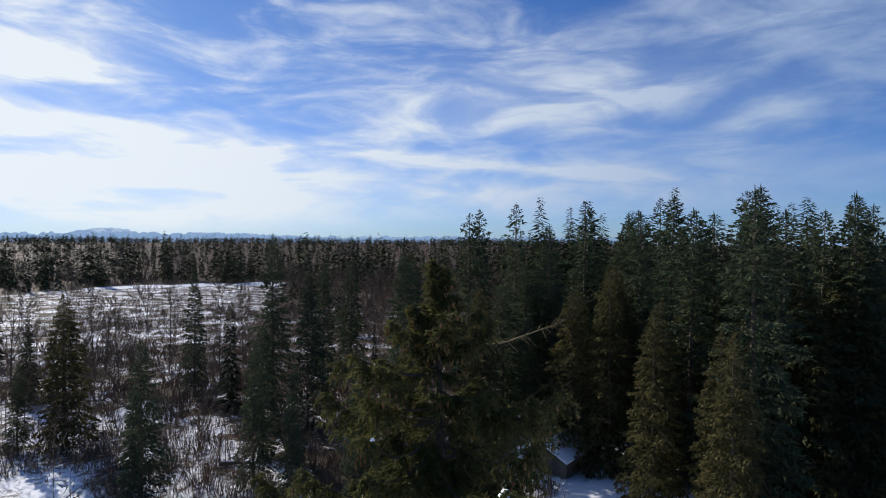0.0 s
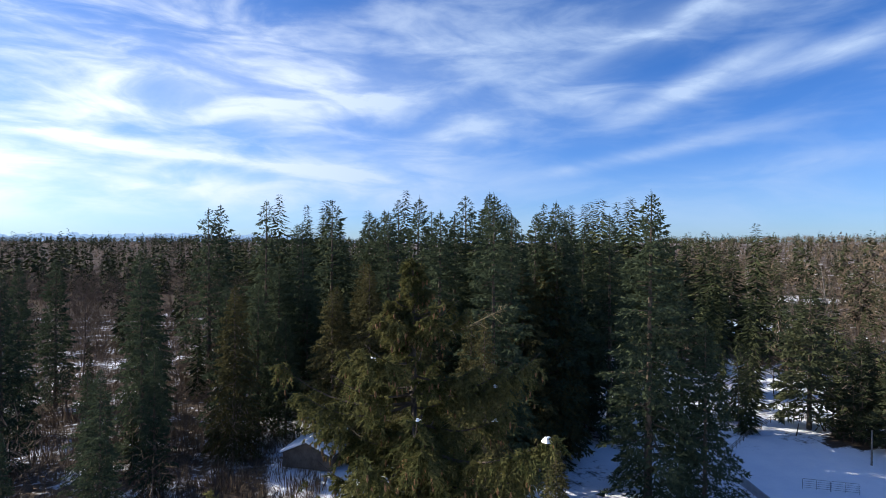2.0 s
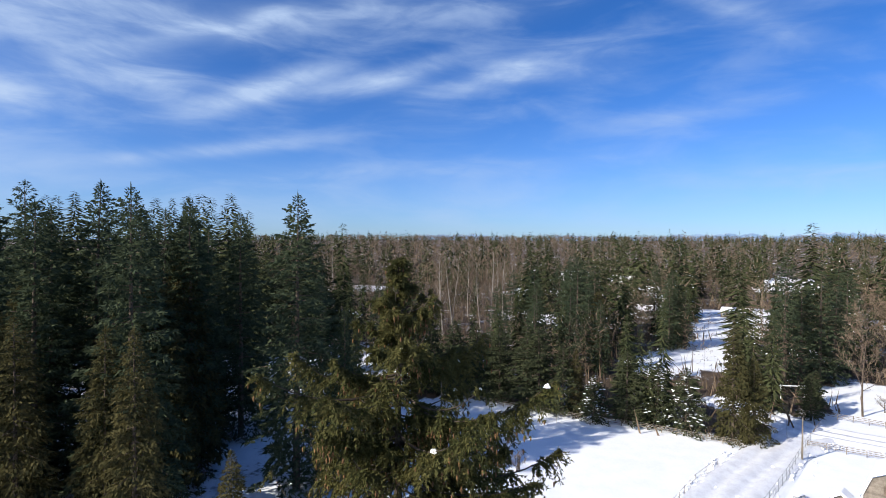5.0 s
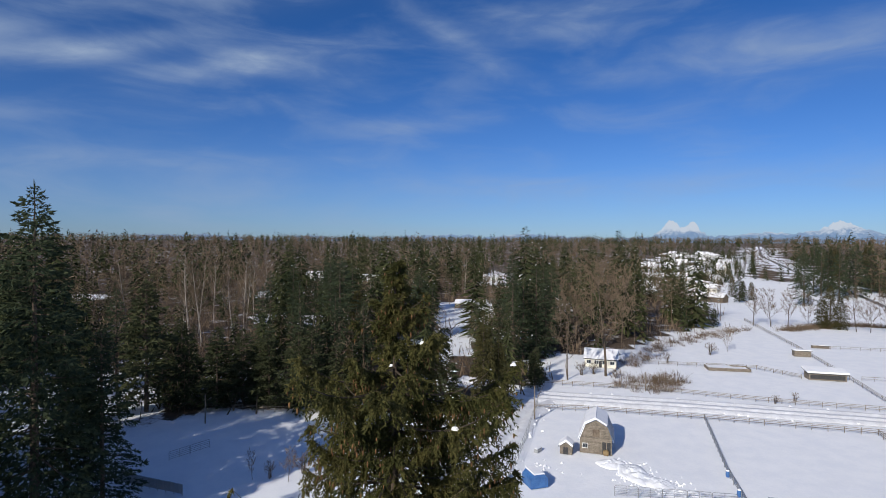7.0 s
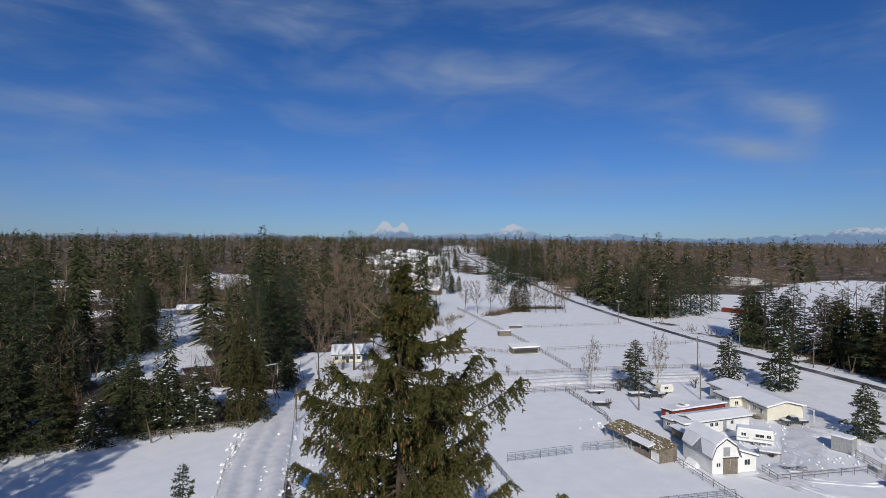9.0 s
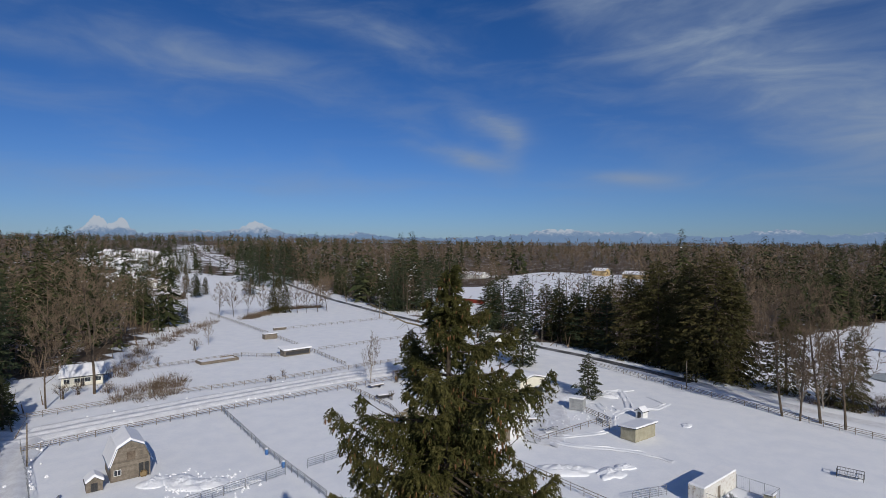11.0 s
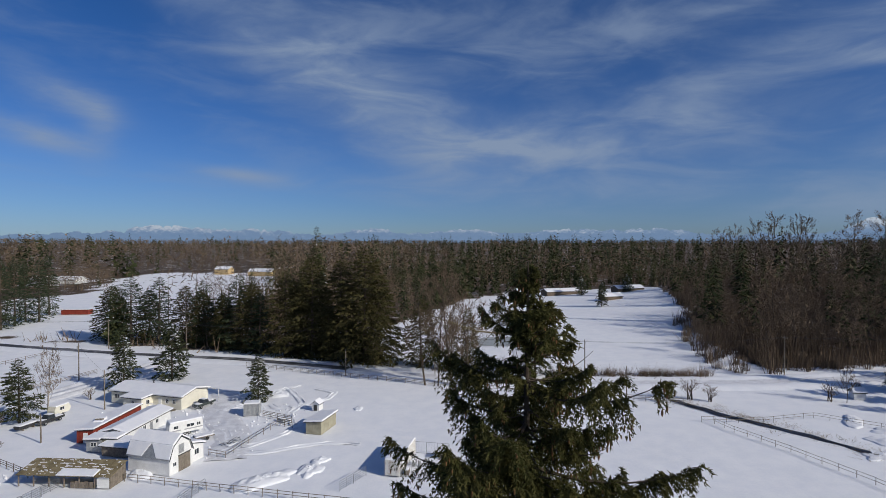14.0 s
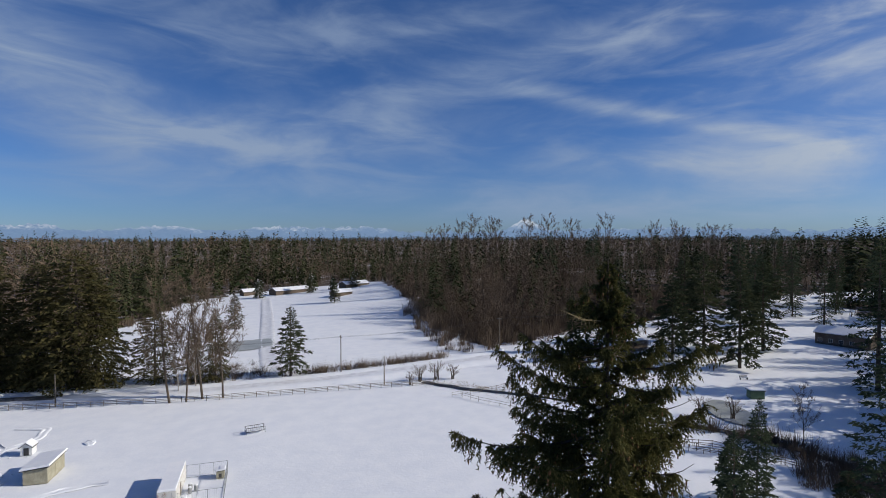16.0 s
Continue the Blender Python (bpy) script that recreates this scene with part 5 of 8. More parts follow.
def make_house():
    ob = thing("house", "low cream bungalow with snowy roof and front steps", "house", at=site(42.0, -87.6, 0.93, -0.366))
    gable_building(ob, 0, -8.6, 20.5, 0, 2.9, 3.9, CREAM, "x", 0.5, 0.3)
    w = Mesh()
    w.box(8.2, 0.0, 0, 13.4, 3.2, 2.75)
    part("front_room", w, CREAM, ob)
    flat_roof(ob, [(7.7, -0.6, 3.05), (13.9, -0.6, 3.05), (13.9, 3.7, 2.8), (7.7, 3.7, 2.8)])
    door_part(ob, "x", 0.0, 5.6, 6.5, 2.3, WHITE, 1, "white front door", 0.3)
    for a0, a1 in ((1.6, 2.4), (3.6, 4.4), (15.2, 16.6), (18.0, 19.4)):
        window_part(ob, "x", 0.0, a0, a1, 1.2, 2.1, 1)
    window_part(ob, "x", 3.2, 10.2, 11.0, 1.2, 2.0, 1)
    window_part(ob, "y", 8.2, 1.0, 1.9, 1.1, 2.0, -1)
    deck = Mesh()
    deck.box(3.0, 0.05, 0.0, 8.15, 1.9, 0.45, 0.03)
    dk = part("porch", deck, OLDWOOD, ob, "snowy wooden porch")
    sn = Mesh()
    sn.box(3.05, 0.1, 0.454, 8.1, 1.85, 0.62, 0.05)
    part("porch_snow", sn, ROOF_SNOW, dk)
    for i in range(4):
        st = Mesh()
        st.box(2.0 - 0.32 * i, 0.3, 0, 2.98 - 0.32 * i, 1.6, 0.40 - 0.11 * i, 0.02)
        part("step", st, OLDWOOD, dk)
    for x in np.arange(3.1, 8.2, 0.84):
        p = Mesh()
        p.box(x - 0.04, 1.84, 0.45, x + 0.04, 1.92, 1.4)
        part("baluster", p, WHITE, dk)
    rail = Mesh()
    rail.box(3.0, 1.82, 1.4, 8.2, 1.94, 1.47)
    rail.tube((3.0, 1.88, 1.43), (1.0, 1.7, 0.9), 0.04, 0.04)
    part("handrail", rail, WHITE, dk)
    beam = Mesh()
    beam.box(-3.6, -8.3, 2.9, 0.4, -8.1, 3.1)
    part("carport_beam", beam, WHITE, ob, "snow-topped carport beam")
    post = Mesh()
    post.box(-3.5, -8.28, 0, -3.36, -8.14, 2.9)
    part("carport_post", post, WHITE, ob)
    v = Mesh()
    v.tube((12.0, -4.2, 3.8), (12.0, -4.2, 4.8), 0.12, 0.12, 8)
    v.tube((12.0, -4.2, 4.8), (12.0, -4.2, 4.9), 0.2, 0.2, 8)
    part("roof_vent", v, DARK, ob, "dark metal roof vent")


def make_red_shed():
    ob = thing("red_shed", "long low red board shed with snow on its flat roof", "shed", at=site(48.7, -72.0, -0.106, -0.994))
    box_walls(ob, 0, 0, 15.7, 3.2, 2.5, RED, tops=(2.6, 2.6, 2.35, 2.35))
    flat_roof(ob, [(-0.3, -0.3, 2.78), (16.0, -0.3, 2.78), (16.0, 3.5, 2.52), (-0.3, 3.5, 2.52)])
    door_part(ob, "y", 0.0, 1.0, 1.9, 2.0, WHITE, -1, "white board door")
    j = thing("roof_clutter", "snow-covered boards lying on the red shed roof", "boards", at=site(48.7, -72.0, -0.106, -0.994) @ pose(4.6, 1.6, 2.96, 0, 0, 12))
    for i in range(4):
        b = Mesh()
        b.box(-1.3 + 0.55 * i, -0.9 + 0.2 * (i % 2), 0.0, -0.7 + 0.7 * i, 0.8, 0.25 + 0.12 * (i % 3), 0.04)
        part("board", b, [ROOF_SNOW, OLDWOOD, ROOF_SNOW, ROOF_SNOW][i], j)


def make_white_shed():
    m = site(43.2, -70.6, -0.16, -0.987)
    ob = thing("white_outbuilding", "long white outbuilding with a wide snow-covered roof", "outbuilding", at=m)
    gable_building(ob, 0, 0, 14.2, 5.0, 2.5, 3.1, WHITE, "x", 0.45, 0.32)
    for a in (3.6, 4.9, 9.0):
        window_part(ob, "x", 0.0, a, a + 0.8, 1.3, 2.0, -1)
    door_part(ob, "x", 0.0, 7.0, 7.9, 2.05, GREYMETAL, -1)
    sh = thing("shack", "grey and olive shack with snow on its roof", "shack", at=m)
    box_walls(sh, -3.3, 2.6, -0.04, 5.6, 2.2, GREYMETAL)
    box_walls(sh, -3.0, -0.2, -0.04, 2.56, 2.3, OLIVE)
    flat_roof(sh, [(-3.7, 2.7, 2.4), (-0.5, 2.7, 2.5), (-0.5, 5.9, 2.4), (-3.7, 5.9, 2.3)])
    flat_roof(sh, [(-3.4, -0.5, 2.5), (-0.5, -0.5, 2.55), (-0.5, 2.6, 2.6), (-3.4, 2.6, 2.55)])
    window_part(sh, "y", -3.3, 3.6, 4.6, 1.0, 1.7, -1)
    gm = site(40.2, -65.6, 0.96, -0.28)
    g = thing("low_shed", "low open shed with snow and a blue tarp", "shed", at=gm)
    box_walls(g, 0.3, -3.8, 6.3, -0.1, 1.7, OLDWOOD, tops=(2.0, 2.0, 1.7, 1.7))
    flat_roof(g, [(0, -4.1, 2.2), (6.7, -4.1, 2.2), (6.7, 0.3, 1.85), (0, 0.3, 1.85)], snow=0.26)
    t = thing("blue_tarp", "blue tarpaulin over the low shed roof", "tarpaulin", at=gm)
    tm = Mesh()
    tm.slab([(-0.15, -4.2, 2.56), (1.9, -4.2, 2.56), (1.9, -1.6, 2.36), (-0.15, -1.6, 2.36)], 0.04)
    part("sheet", tm, BLUE, t)


def make_lean_to():
    ob = thing("animal_shelter", "old open-fronted board shelter with a mossy patched roof", "shelter", at=site(38.2, -56.2, 0.99, -0.14))
    for i in range(7):
        p = Mesh()
        p.box(0.05 + 2.5 * i, -0.12, 0, 0.2 + 2.5 * i, 0.03, 2.05)
        part("post", p, OLDWOOD, ob)
    for i in range(34):
        b = Mesh()
        x = 0.45 * i
        b.box(x + 0.01, -3.75, 0, x + 0.43, -3.68, 2.65 + 0.06 * math.sin(i * 2.1))
        part("board", b, OLDWOOD, ob)
    for i in range(9):
        b = Mesh()
        b.box(0.0, -3.6 + 0.4 * i, 0, 0.05, -3.25 + 0.4 * i, 2.2 + 0.05 * (8 - i))
        part("board", b, OLDWOOD, ob)
    for i in range(5):
        b = Mesh()
        b.box(2.9 + 0.75 * i, -0.06, 0, 3.55 + 0.75 * i, 0.0, 0.95 + 0.1 * (i % 2))
        part("board", b, OLDWOOD, ob)
    wp = Mesh()
    wp.box(0.2, -0.02, 0.05, 2.2, 0.05, 1.95)
    part("panel", wp, WHITE, ob, "white painted board panel")
    rng = random.Random(5)
    for row in range(5):
        y0 = -3.95 + 0.86 * row
        for i in range(17):
            x = -0.25 + 0.92 * i
            z = 2.95 - 0.19 * row + rng.uniform(-0.04, 0.05)
            b = Mesh()
            b.slab([(x, y0, z), (x + 0.88, y0, z), (x + 0.88, y0 + 0.95, z - 0.22), (x, y0 + 0.95, z - 0.22)], 0.05)
            part("roof_board", b, MOSSY, ob, "mossy roofing board" if row + i == 0 else "")
    s = Mesh()
    s.slab([(2.4, -1.1, 2.62), (8.6, -1.1, 2.62), (8.6, 0.5, 2.26), (2.4, 0.5, 2.26)], 0.22, 0.12)
    part("roof_snow", s, ROOF_SNOW, ob, "strip of snow on the eave")
    bits = Mesh()
    for _ in range(120):
        x, q = rng.uniform(-0.1, 11.5) if rng.random() < 0.85 else rng.uniform(11.5, 15.0), rng.uniform(0.0, 0.98)
        y, z, w, d = -3.9 + 4.2 * q, 2.99 - 0.98 * q, rng.choice((0.12, 0.2, 0.3, 0.6, 0.9)) * rng.uniform(0.7, 1.2), rng.uniform(0.04, 0.13)
        bits.box(x, y, z - 0.03, x + w, y + d, z + rng.uniform(0.06, 0.10), 0.015)
    tagged(part("roof_flecks", bits, ROOF_SNOW, ob, "broken scraps of snow"), kind="stuff")


def make_caravan():
    ob = thing("travel_trailer", "white travel trailer with dark windows and a snowy roof", "trailer", at=site(38.2, -73.2, -0.8, -0.6))
    b = Mesh()
    b.prism([(0.0, 0.55), (6.3, 0.55), (6.3, 2.3), (6.1, 2.75), (0.25, 2.75), (0.0, 2.4)], 0.0, 2.4)
    part("body", b, WHITE, ob)
    st = Mesh()
    st.box(0.02, -0.012, 1.05, 6.28, -0.002, 1.25)
    part("stripe", st, GREYMETAL, ob, "grey side stripe")
    for a0, a1 in ((0.8, 1.6), (3.2, 4.6), (5.1, 5.8)):
        window_part(ob, "x", 0.0, a0, a1, 1.55, 2.1, -1)
    d = Mesh()
    d.box(2.1, -0.03, 0.62, 2.75, -0.003, 2.35, 0.01)
    part("door", d, WHITE, ob)
    for x in (2.9, 3.7):
        w = Mesh()
        w.tube((x, 0.02, 0.33), (x, 0.28, 0.33), 0.33, 0.33, 14)
        wh = part("wheel", w, TYRE, ob)
        r = Mesh()
        r.tube((x, -0.01, 0.33), (x, 0.018, 0.33), 0.19, 0.19, 10)
        part("rim", r, GREYMETAL, wh)
    s = Mesh()
    s.slab([(0.1, 0.05, 3.0), (6.2, 0.05, 3.0), (6.2, 2.35, 3.0), (0.1, 2.35, 3.0)], 0.24, 0.12)
    part("roof_snow", s, ROOF_SNOW, ob)
    h = Mesh()
    h.tube((-1.2, 1.2, 0.5), (0.0, 0.5, 0.6), 0.05, 0.05)
    h.tube((-1.2, 1.2, 0.5), (0.0, 1.9, 0.6), 0.05, 0.05)
    part("hitch", h, DARK, ob)


def make_pickup(at, paint, label):
    ob = thing("pickup_truck", label, "truck", at=at)
    b = Mesh()
    b.prism([(0, 0.55), (0, 1.05), (2.0, 1.12), (2.02, 0.98), (5.4, 0.98), (5.4, 0.55)], -0.95, 0.95)
    part("body", b, paint, ob)
    c = Mesh()
    c.solid([(1.35, -0.9, 1.12), (3.3, -0.9, 1.0), (3.3, 0.9, 1.0), (1.35, 0.9, 1.12), (1.95, -0.75, 1.72), (3.15, -0.75, 1.74), (3.15, 0.75, 1.74), (1.95, 0.75, 1.72)],
            [(0, 1, 5, 4), (1, 2, 6, 5), (2, 3, 7, 6), (3, 0, 4, 7), (4, 5, 6, 7), (0, 3, 2, 1)])
    cab = part("cab", c, GLASS, ob, "dark glazed cab")
    r = Mesh()
    r.box(1.9, -0.78, 1.72, 3.2, 0.78, 1.80, 0.03)
    part("roof", r, paint, cab)
    s = Mesh()
    s.box(3.45, -0.82, 0.99, 5.3, 0.82, 1.12, 0.05)
    s.box(1.95, -0.74, 1.805, 3.15, 0.74, 1.9, 0.04)
    s.box(0.15, -0.85, 1.10, 1.4, 0.85, 1.18, 0.03)
    part("snow", s, ROOF_SNOW, ob, "snow on bed and roof")
    for x in (1.0, 4.3):
        for y in (-0.97, 0.75):
            w = Mesh()
            w.tube((x, y, 0.38), (x, y + 0.22, 0.38), 0.38, 0.38, 16)
            wh = part("wheel", w, TYRE, ob)
            q = Mesh()
            yy = y - 0.012 if y < 0 else y + 0.22
            q.tube((x, yy, 0.38), (x, yy + 0.012, 0.38), 0.2, 0.2, 10)
            part("rim", q, GREYMETAL, wh)
    for y in (-0.75, 0.55):
        l = Mesh()
        l.box(-0.02, y, 0.8, -0.002, y + 0.2, 0.98)
        part("headlight", l, WHITE, ob)
    g = Mesh()
    g.box(-0.08, -0.95, 0.5, -0.003, 0.95, 0.68, 0.02)
    part("bumper", g, GREYMETAL, ob)


def corrugated(ob, x0, y0, x1, y1, h, mat, pitch=0.28):
    """A container body with pressed ribs."""
    path = []
    for (ax, ay), (bx, by), (ox, oy) in (((x0, y0), (x1, y0), (0, 1)), ((x1, y0), (x1, y1), (-1, 0)), ((x1, y1), (x0, y1), (0, -1)), ((x0, y1), (x0, y0), (1, 0))):
        n = max(2, round(math.hypot(bx - ax, by - ay) / pitch))
        for i in range(n):
            for t, dent in ((0.0, 0), (0.4, 0), (0.5, 0.04), (0.9, 0.04)):
                k = (i + t) / n
                path.append((ax + (bx - ax) * k + ox * dent, ay + (by - ay) * k + oy * dent))
    m = Mesh()
    n = len(path)
    m.solid([(x, y, 0.08) for x, y in path] + [(x, y, h) for x, y in path], [(i, (i + 1) % n, n + (i + 1) % n, n + i) for i in range(n)] + [tuple(range(n, 2 * n))])
    part("body", m, mat, ob)
    f = Mesh()
    for x in (x0, x1 - 0.1):
        for y in (y0, y1 - 0.1):
            f.box(x - 0.01, y - 0.01, 0, x + 0.11, y + 0.11, h + 0.01)
    for y in (y0, y1 - 0.1):
        f.box(x0, y - 0.008, h - 0.1, x1, y + 0.108, h + 0.008)
        f.box(x0, y - 0.008, 0.02, x1, y + 0.108, 0.14)
    part("frame", f, mat, ob)
    s = Mesh()
    s.slab([(x0 + 0.02, y0 + 0.02, h + 0.29), (x1 - 0.02, y0 + 0.02, h + 0.29), (x1 - 0.02, y1 - 0.02, h + 0.29), (x0 + 0.02, y1 - 0.02, h + 0.29)], 0.28, 0.14)
    part("roof_snow", s, ROOF_SNOW, ob, "thick settled snow")


def make_containers():
    c = thing("steel_container", "small grey corrugated steel container with a snowy top", "container", at=site(29.9, -83.0, -0.99, -0.1))
    corrugated(c, 0, 0, 3.3, 2.4, 2.6, GREYMETAL)
    m = site(3.2, -56.7, -0.28, -0.96)
    k = thing("kennel_container", "long rust-streaked white shipping container used as a kennel", "container", at=m)
    corrugated(k, 0, 0, 10.6, 2.44, 2.6, RUSTWHITE)
    for y in (0.1, 1.25):
        d = Mesh()
        d.box(-0.05, y, 0.15, -0.003, y + 1.1, 2.45, 0.01)
        dd = part("door", d, RUSTWHITE, k)
        b = Mesh()
        b.tube((-0.08, y + 0.4, 0.2), (-0.08, y + 0.4, 2.4), 0.025, 0.025)
        part("lock_rod", b, GREYMETAL, dd)
    door_part(k, "x", 0.0, 4.2, 5.0, 1.9, OLDWOOD, -1)
    pen = thing("dog_pen", "galvanised tube pen beside the container", "pen", at=m)
    for x in (0.2, 2.7, 5.2, 7.7, 10.4):
        for y in ((-6.3,) if 0.5 < x < 10 else (-6.3, -4.2, -2.1, -0.15)):
            p = Mesh()
            p.tube((x, y, 0), (x, y, 2.1), 0.035, 0.035)
            part("post", p, GALV, pen)
    for z in (2.1, 0.08):
        for a, b in (((0.2, -6.3, z), (10.4, -6.3, z)), ((0.2, -6.3, z), (0.2, -0.1, z)), ((10.4, -6.3, z), (10.4, -0.1, z))):
            r = Mesh()
            r.tube(a, b, 0.03, 0.03)
            part("rail", r, GALV, pen)
    wire = Mesh()
    for i in range(35):
        x = 0.2 + 0.3 * i
        wire.tube((x, -6.3, 0.1), (x, -6.3, 2.1), 0.006, 0.006, 3, False)
    for i in range(21):
        for x in (0.2, 10.4):
            wire.tube((x, -6.3 + 0.3 * i, 0.1), (x, -6.3 + 0.3 * i, 2.1), 0.006, 0.006, 3, False)
    part("mesh_wire", wire, GALV, pen, "thin wire infill")
    dh = thing("kennel_hut", "small olive plywood dog hut with a snowy roof", "dog house", at=m @ pose(8.7, -5.9, 0))
    box_walls(dh, 0, 0, 1.3, 1.2, 1.1, OLIVE)
    flat_roof(dh, [(-0.15, -0.15, 1.3), (1.45, -0.15, 1.3), (1.45, 1.35, 1.2), (-0.15, 1.35, 1.2)], 0.06, 0.2)
    # no hole is cut: a flat dark panel paints the entrance's shade
    ho = Mesh()
    ho.box(-0.02, 0.4, 0.1, -0.003, 0.85, 0.75)
    part("opening", ho, DARK, dh)
    bx = thing("feed_box", "wooden box heaped with snow", "box", at=m @ pose(0.9, -1.4, 0, 0, 0, 8))
    w = Mesh()
    w.box(0, 0, 0, 1.5, 0.8, 0.7, 0.03)
    part("crate", w, OLDWOOD, bx)
    s = Mesh()
    s.box(0.02, 0.02, 0.704, 1.48, 0.78, 1.0, 0.12)
    part("snow", s, ROOF_SNOW, bx)
    for i, (x, y) in enumerate(((4.6, -1.3), (5.3, -2.1), (6.0, -1.2))):
        br = thing("barrel", "snow-topped grey barrel in the pen", "barrel", "barrels in the pen", at=m @ pose(x, y, 0))
        w = Mesh()
        w.pipe([(0, 0, 0), (0, 0, 0.3), (0, 0, 0.6), (0, 0, 0.85)], [0.28, 0.3, 0.3, 0.27], 14)
        part("drum", w, GREYMETAL, br)
        s = Mesh()
        s.pipe([(0, 0, 0.854), (0, 0, 0.95), (0, 0, 1.03)], [0.27, 0.25, 0.1], 14)
        part("snow", s, ROOF_SNOW, br)


def make_hay_barn():
    """A small gambrel barn of bare planks: snow on one slope, blue-grey metal bare on the other."""
    ob = thing("hay_barn", "weathered plank barn with a gambrel roof half under snow", "barn", at=site(65.09, -20.76, -0.297, -0.955))
    out = [(0, 0), (5.7, 0), (5.7, 2.9), (4.85, 5.1), (2.85, 6.2), (0.85, 5.1), (0, 2.9)]
    w = Mesh()
    w.prism(out, 0.06, 7.0)
    part("wall", w, OLDWOOD, ob)
    rng = random.Random(8)
    # the front is clad with uneven level boards, open at one corner
    for i in range(21):
        z0 = 0.02 + 0.285 * i
        mid = z0 + 0.14
        inset = 0.0 if mid < 2.9 else (mid - 2.9) * 0.386 if mid < 5.1 else 0.85 + (mid - 5.1) * 1.82
        x0, x1 = inset + 0.02, 5.7 - inset - 0.02
        if mid < 2.3:
            x1 = 3.9
        if x1 - x0 < 0.4:
            continue
        cut = rng.uniform(0.3, 0.7)
        for a, c in ((x0, x0 + (x1 - x0) * cut), (x0 + (x1 - x0) * cut + 0.02, x1)):
            b = Mesh()
            b.box(a, rng.uniform(-0.01, 0.01), z0, c, 0.056, z0 + 0.27)
            part("board", b, OLDWOOD, ob)
    # dark panel on the solid wall: the doorway's inner shade as colour
    doorway_shade = Mesh()
    doorway_shade.box(3.95, 0.02, 0.02, 5.6, 0.056, 2.3)
    part("opening", doorway_shade, DARK, ob, "dark panel painted as doorway shade")
    for x in (3.92, 4.75, 5.55):
        p = Mesh()
        p.box(x - 0.07, -0.05, 0, x + 0.07, 0.05, 2.35, 0.01)
        part("post", p, OLDWOOD, ob)
    hay = Mesh()
    hay.box(4.1, -0.5, 0, 5.2, 0.015, 1.0, 0.25)
    part("hay", hay, GRASS, ob, "heap of yellow hay")
    window_part(ob, "x", 0.0, 0.5, 1.4, 1.0, 1.8, -1)
    hatch = Mesh()
    hatch.box(2.3, -0.05, 3.1, 3.5, -0.012, 4.5, 0.01)
    part("hatch", hatch, BROWNWALL, ob, "brown loft hatch")
    metal = material("blue_grey_roofing", (0.10, 0.15, 0.24), (0.20, 0.26, 0.36), 0.8, 0.5, 0.2, 0.2)
    edge = [(-0.35, 2.2), (0.78, 5.2), (2.85, 6.34), (4.92, 5.2), (6.1, 2.3)]
    for k, ((a, c), (b, d)) in enumerate(zip(edge, edge[1:])):
        r = Mesh()
        r.slab([(a, -0.3, c + 0.08), (b, -0.3, d + 0.08), (b, 7.3, d + 0.08), (a, 7.3, c + 0.08)], 0.08)
        rp = part("roof", r, metal, ob)
        if k < 3:
            sn = Mesh()
            deep = (0.35, 0.42, 0.30)[k]
            sn.slab([(a, -0.28, c + 0.085 + deep), (b, -0.28, d + 0.085 + deep), (b, 7.28, d + 0.085 + deep), (a, 7.28, c + 0.085 + deep)], deep, 0.12)
            part("roof_snow", sn, ROOF_SNOW, rp, "thick settled snow")
    kennel = thing("lean_hut", "small plank hut with a rounded cap of snow", "hut", at=site(65.3, -19.0, -0.297, -0.955))
    gable_building(kennel, -1.2, -1.4, 1.0, 0.6, 1.5, 2.3, OLDWOOD, "y", 0.25, 0.35)
    door_part(kennel, "x", -1.4, -0.6, 0.3, 1.3, DARK, -1)


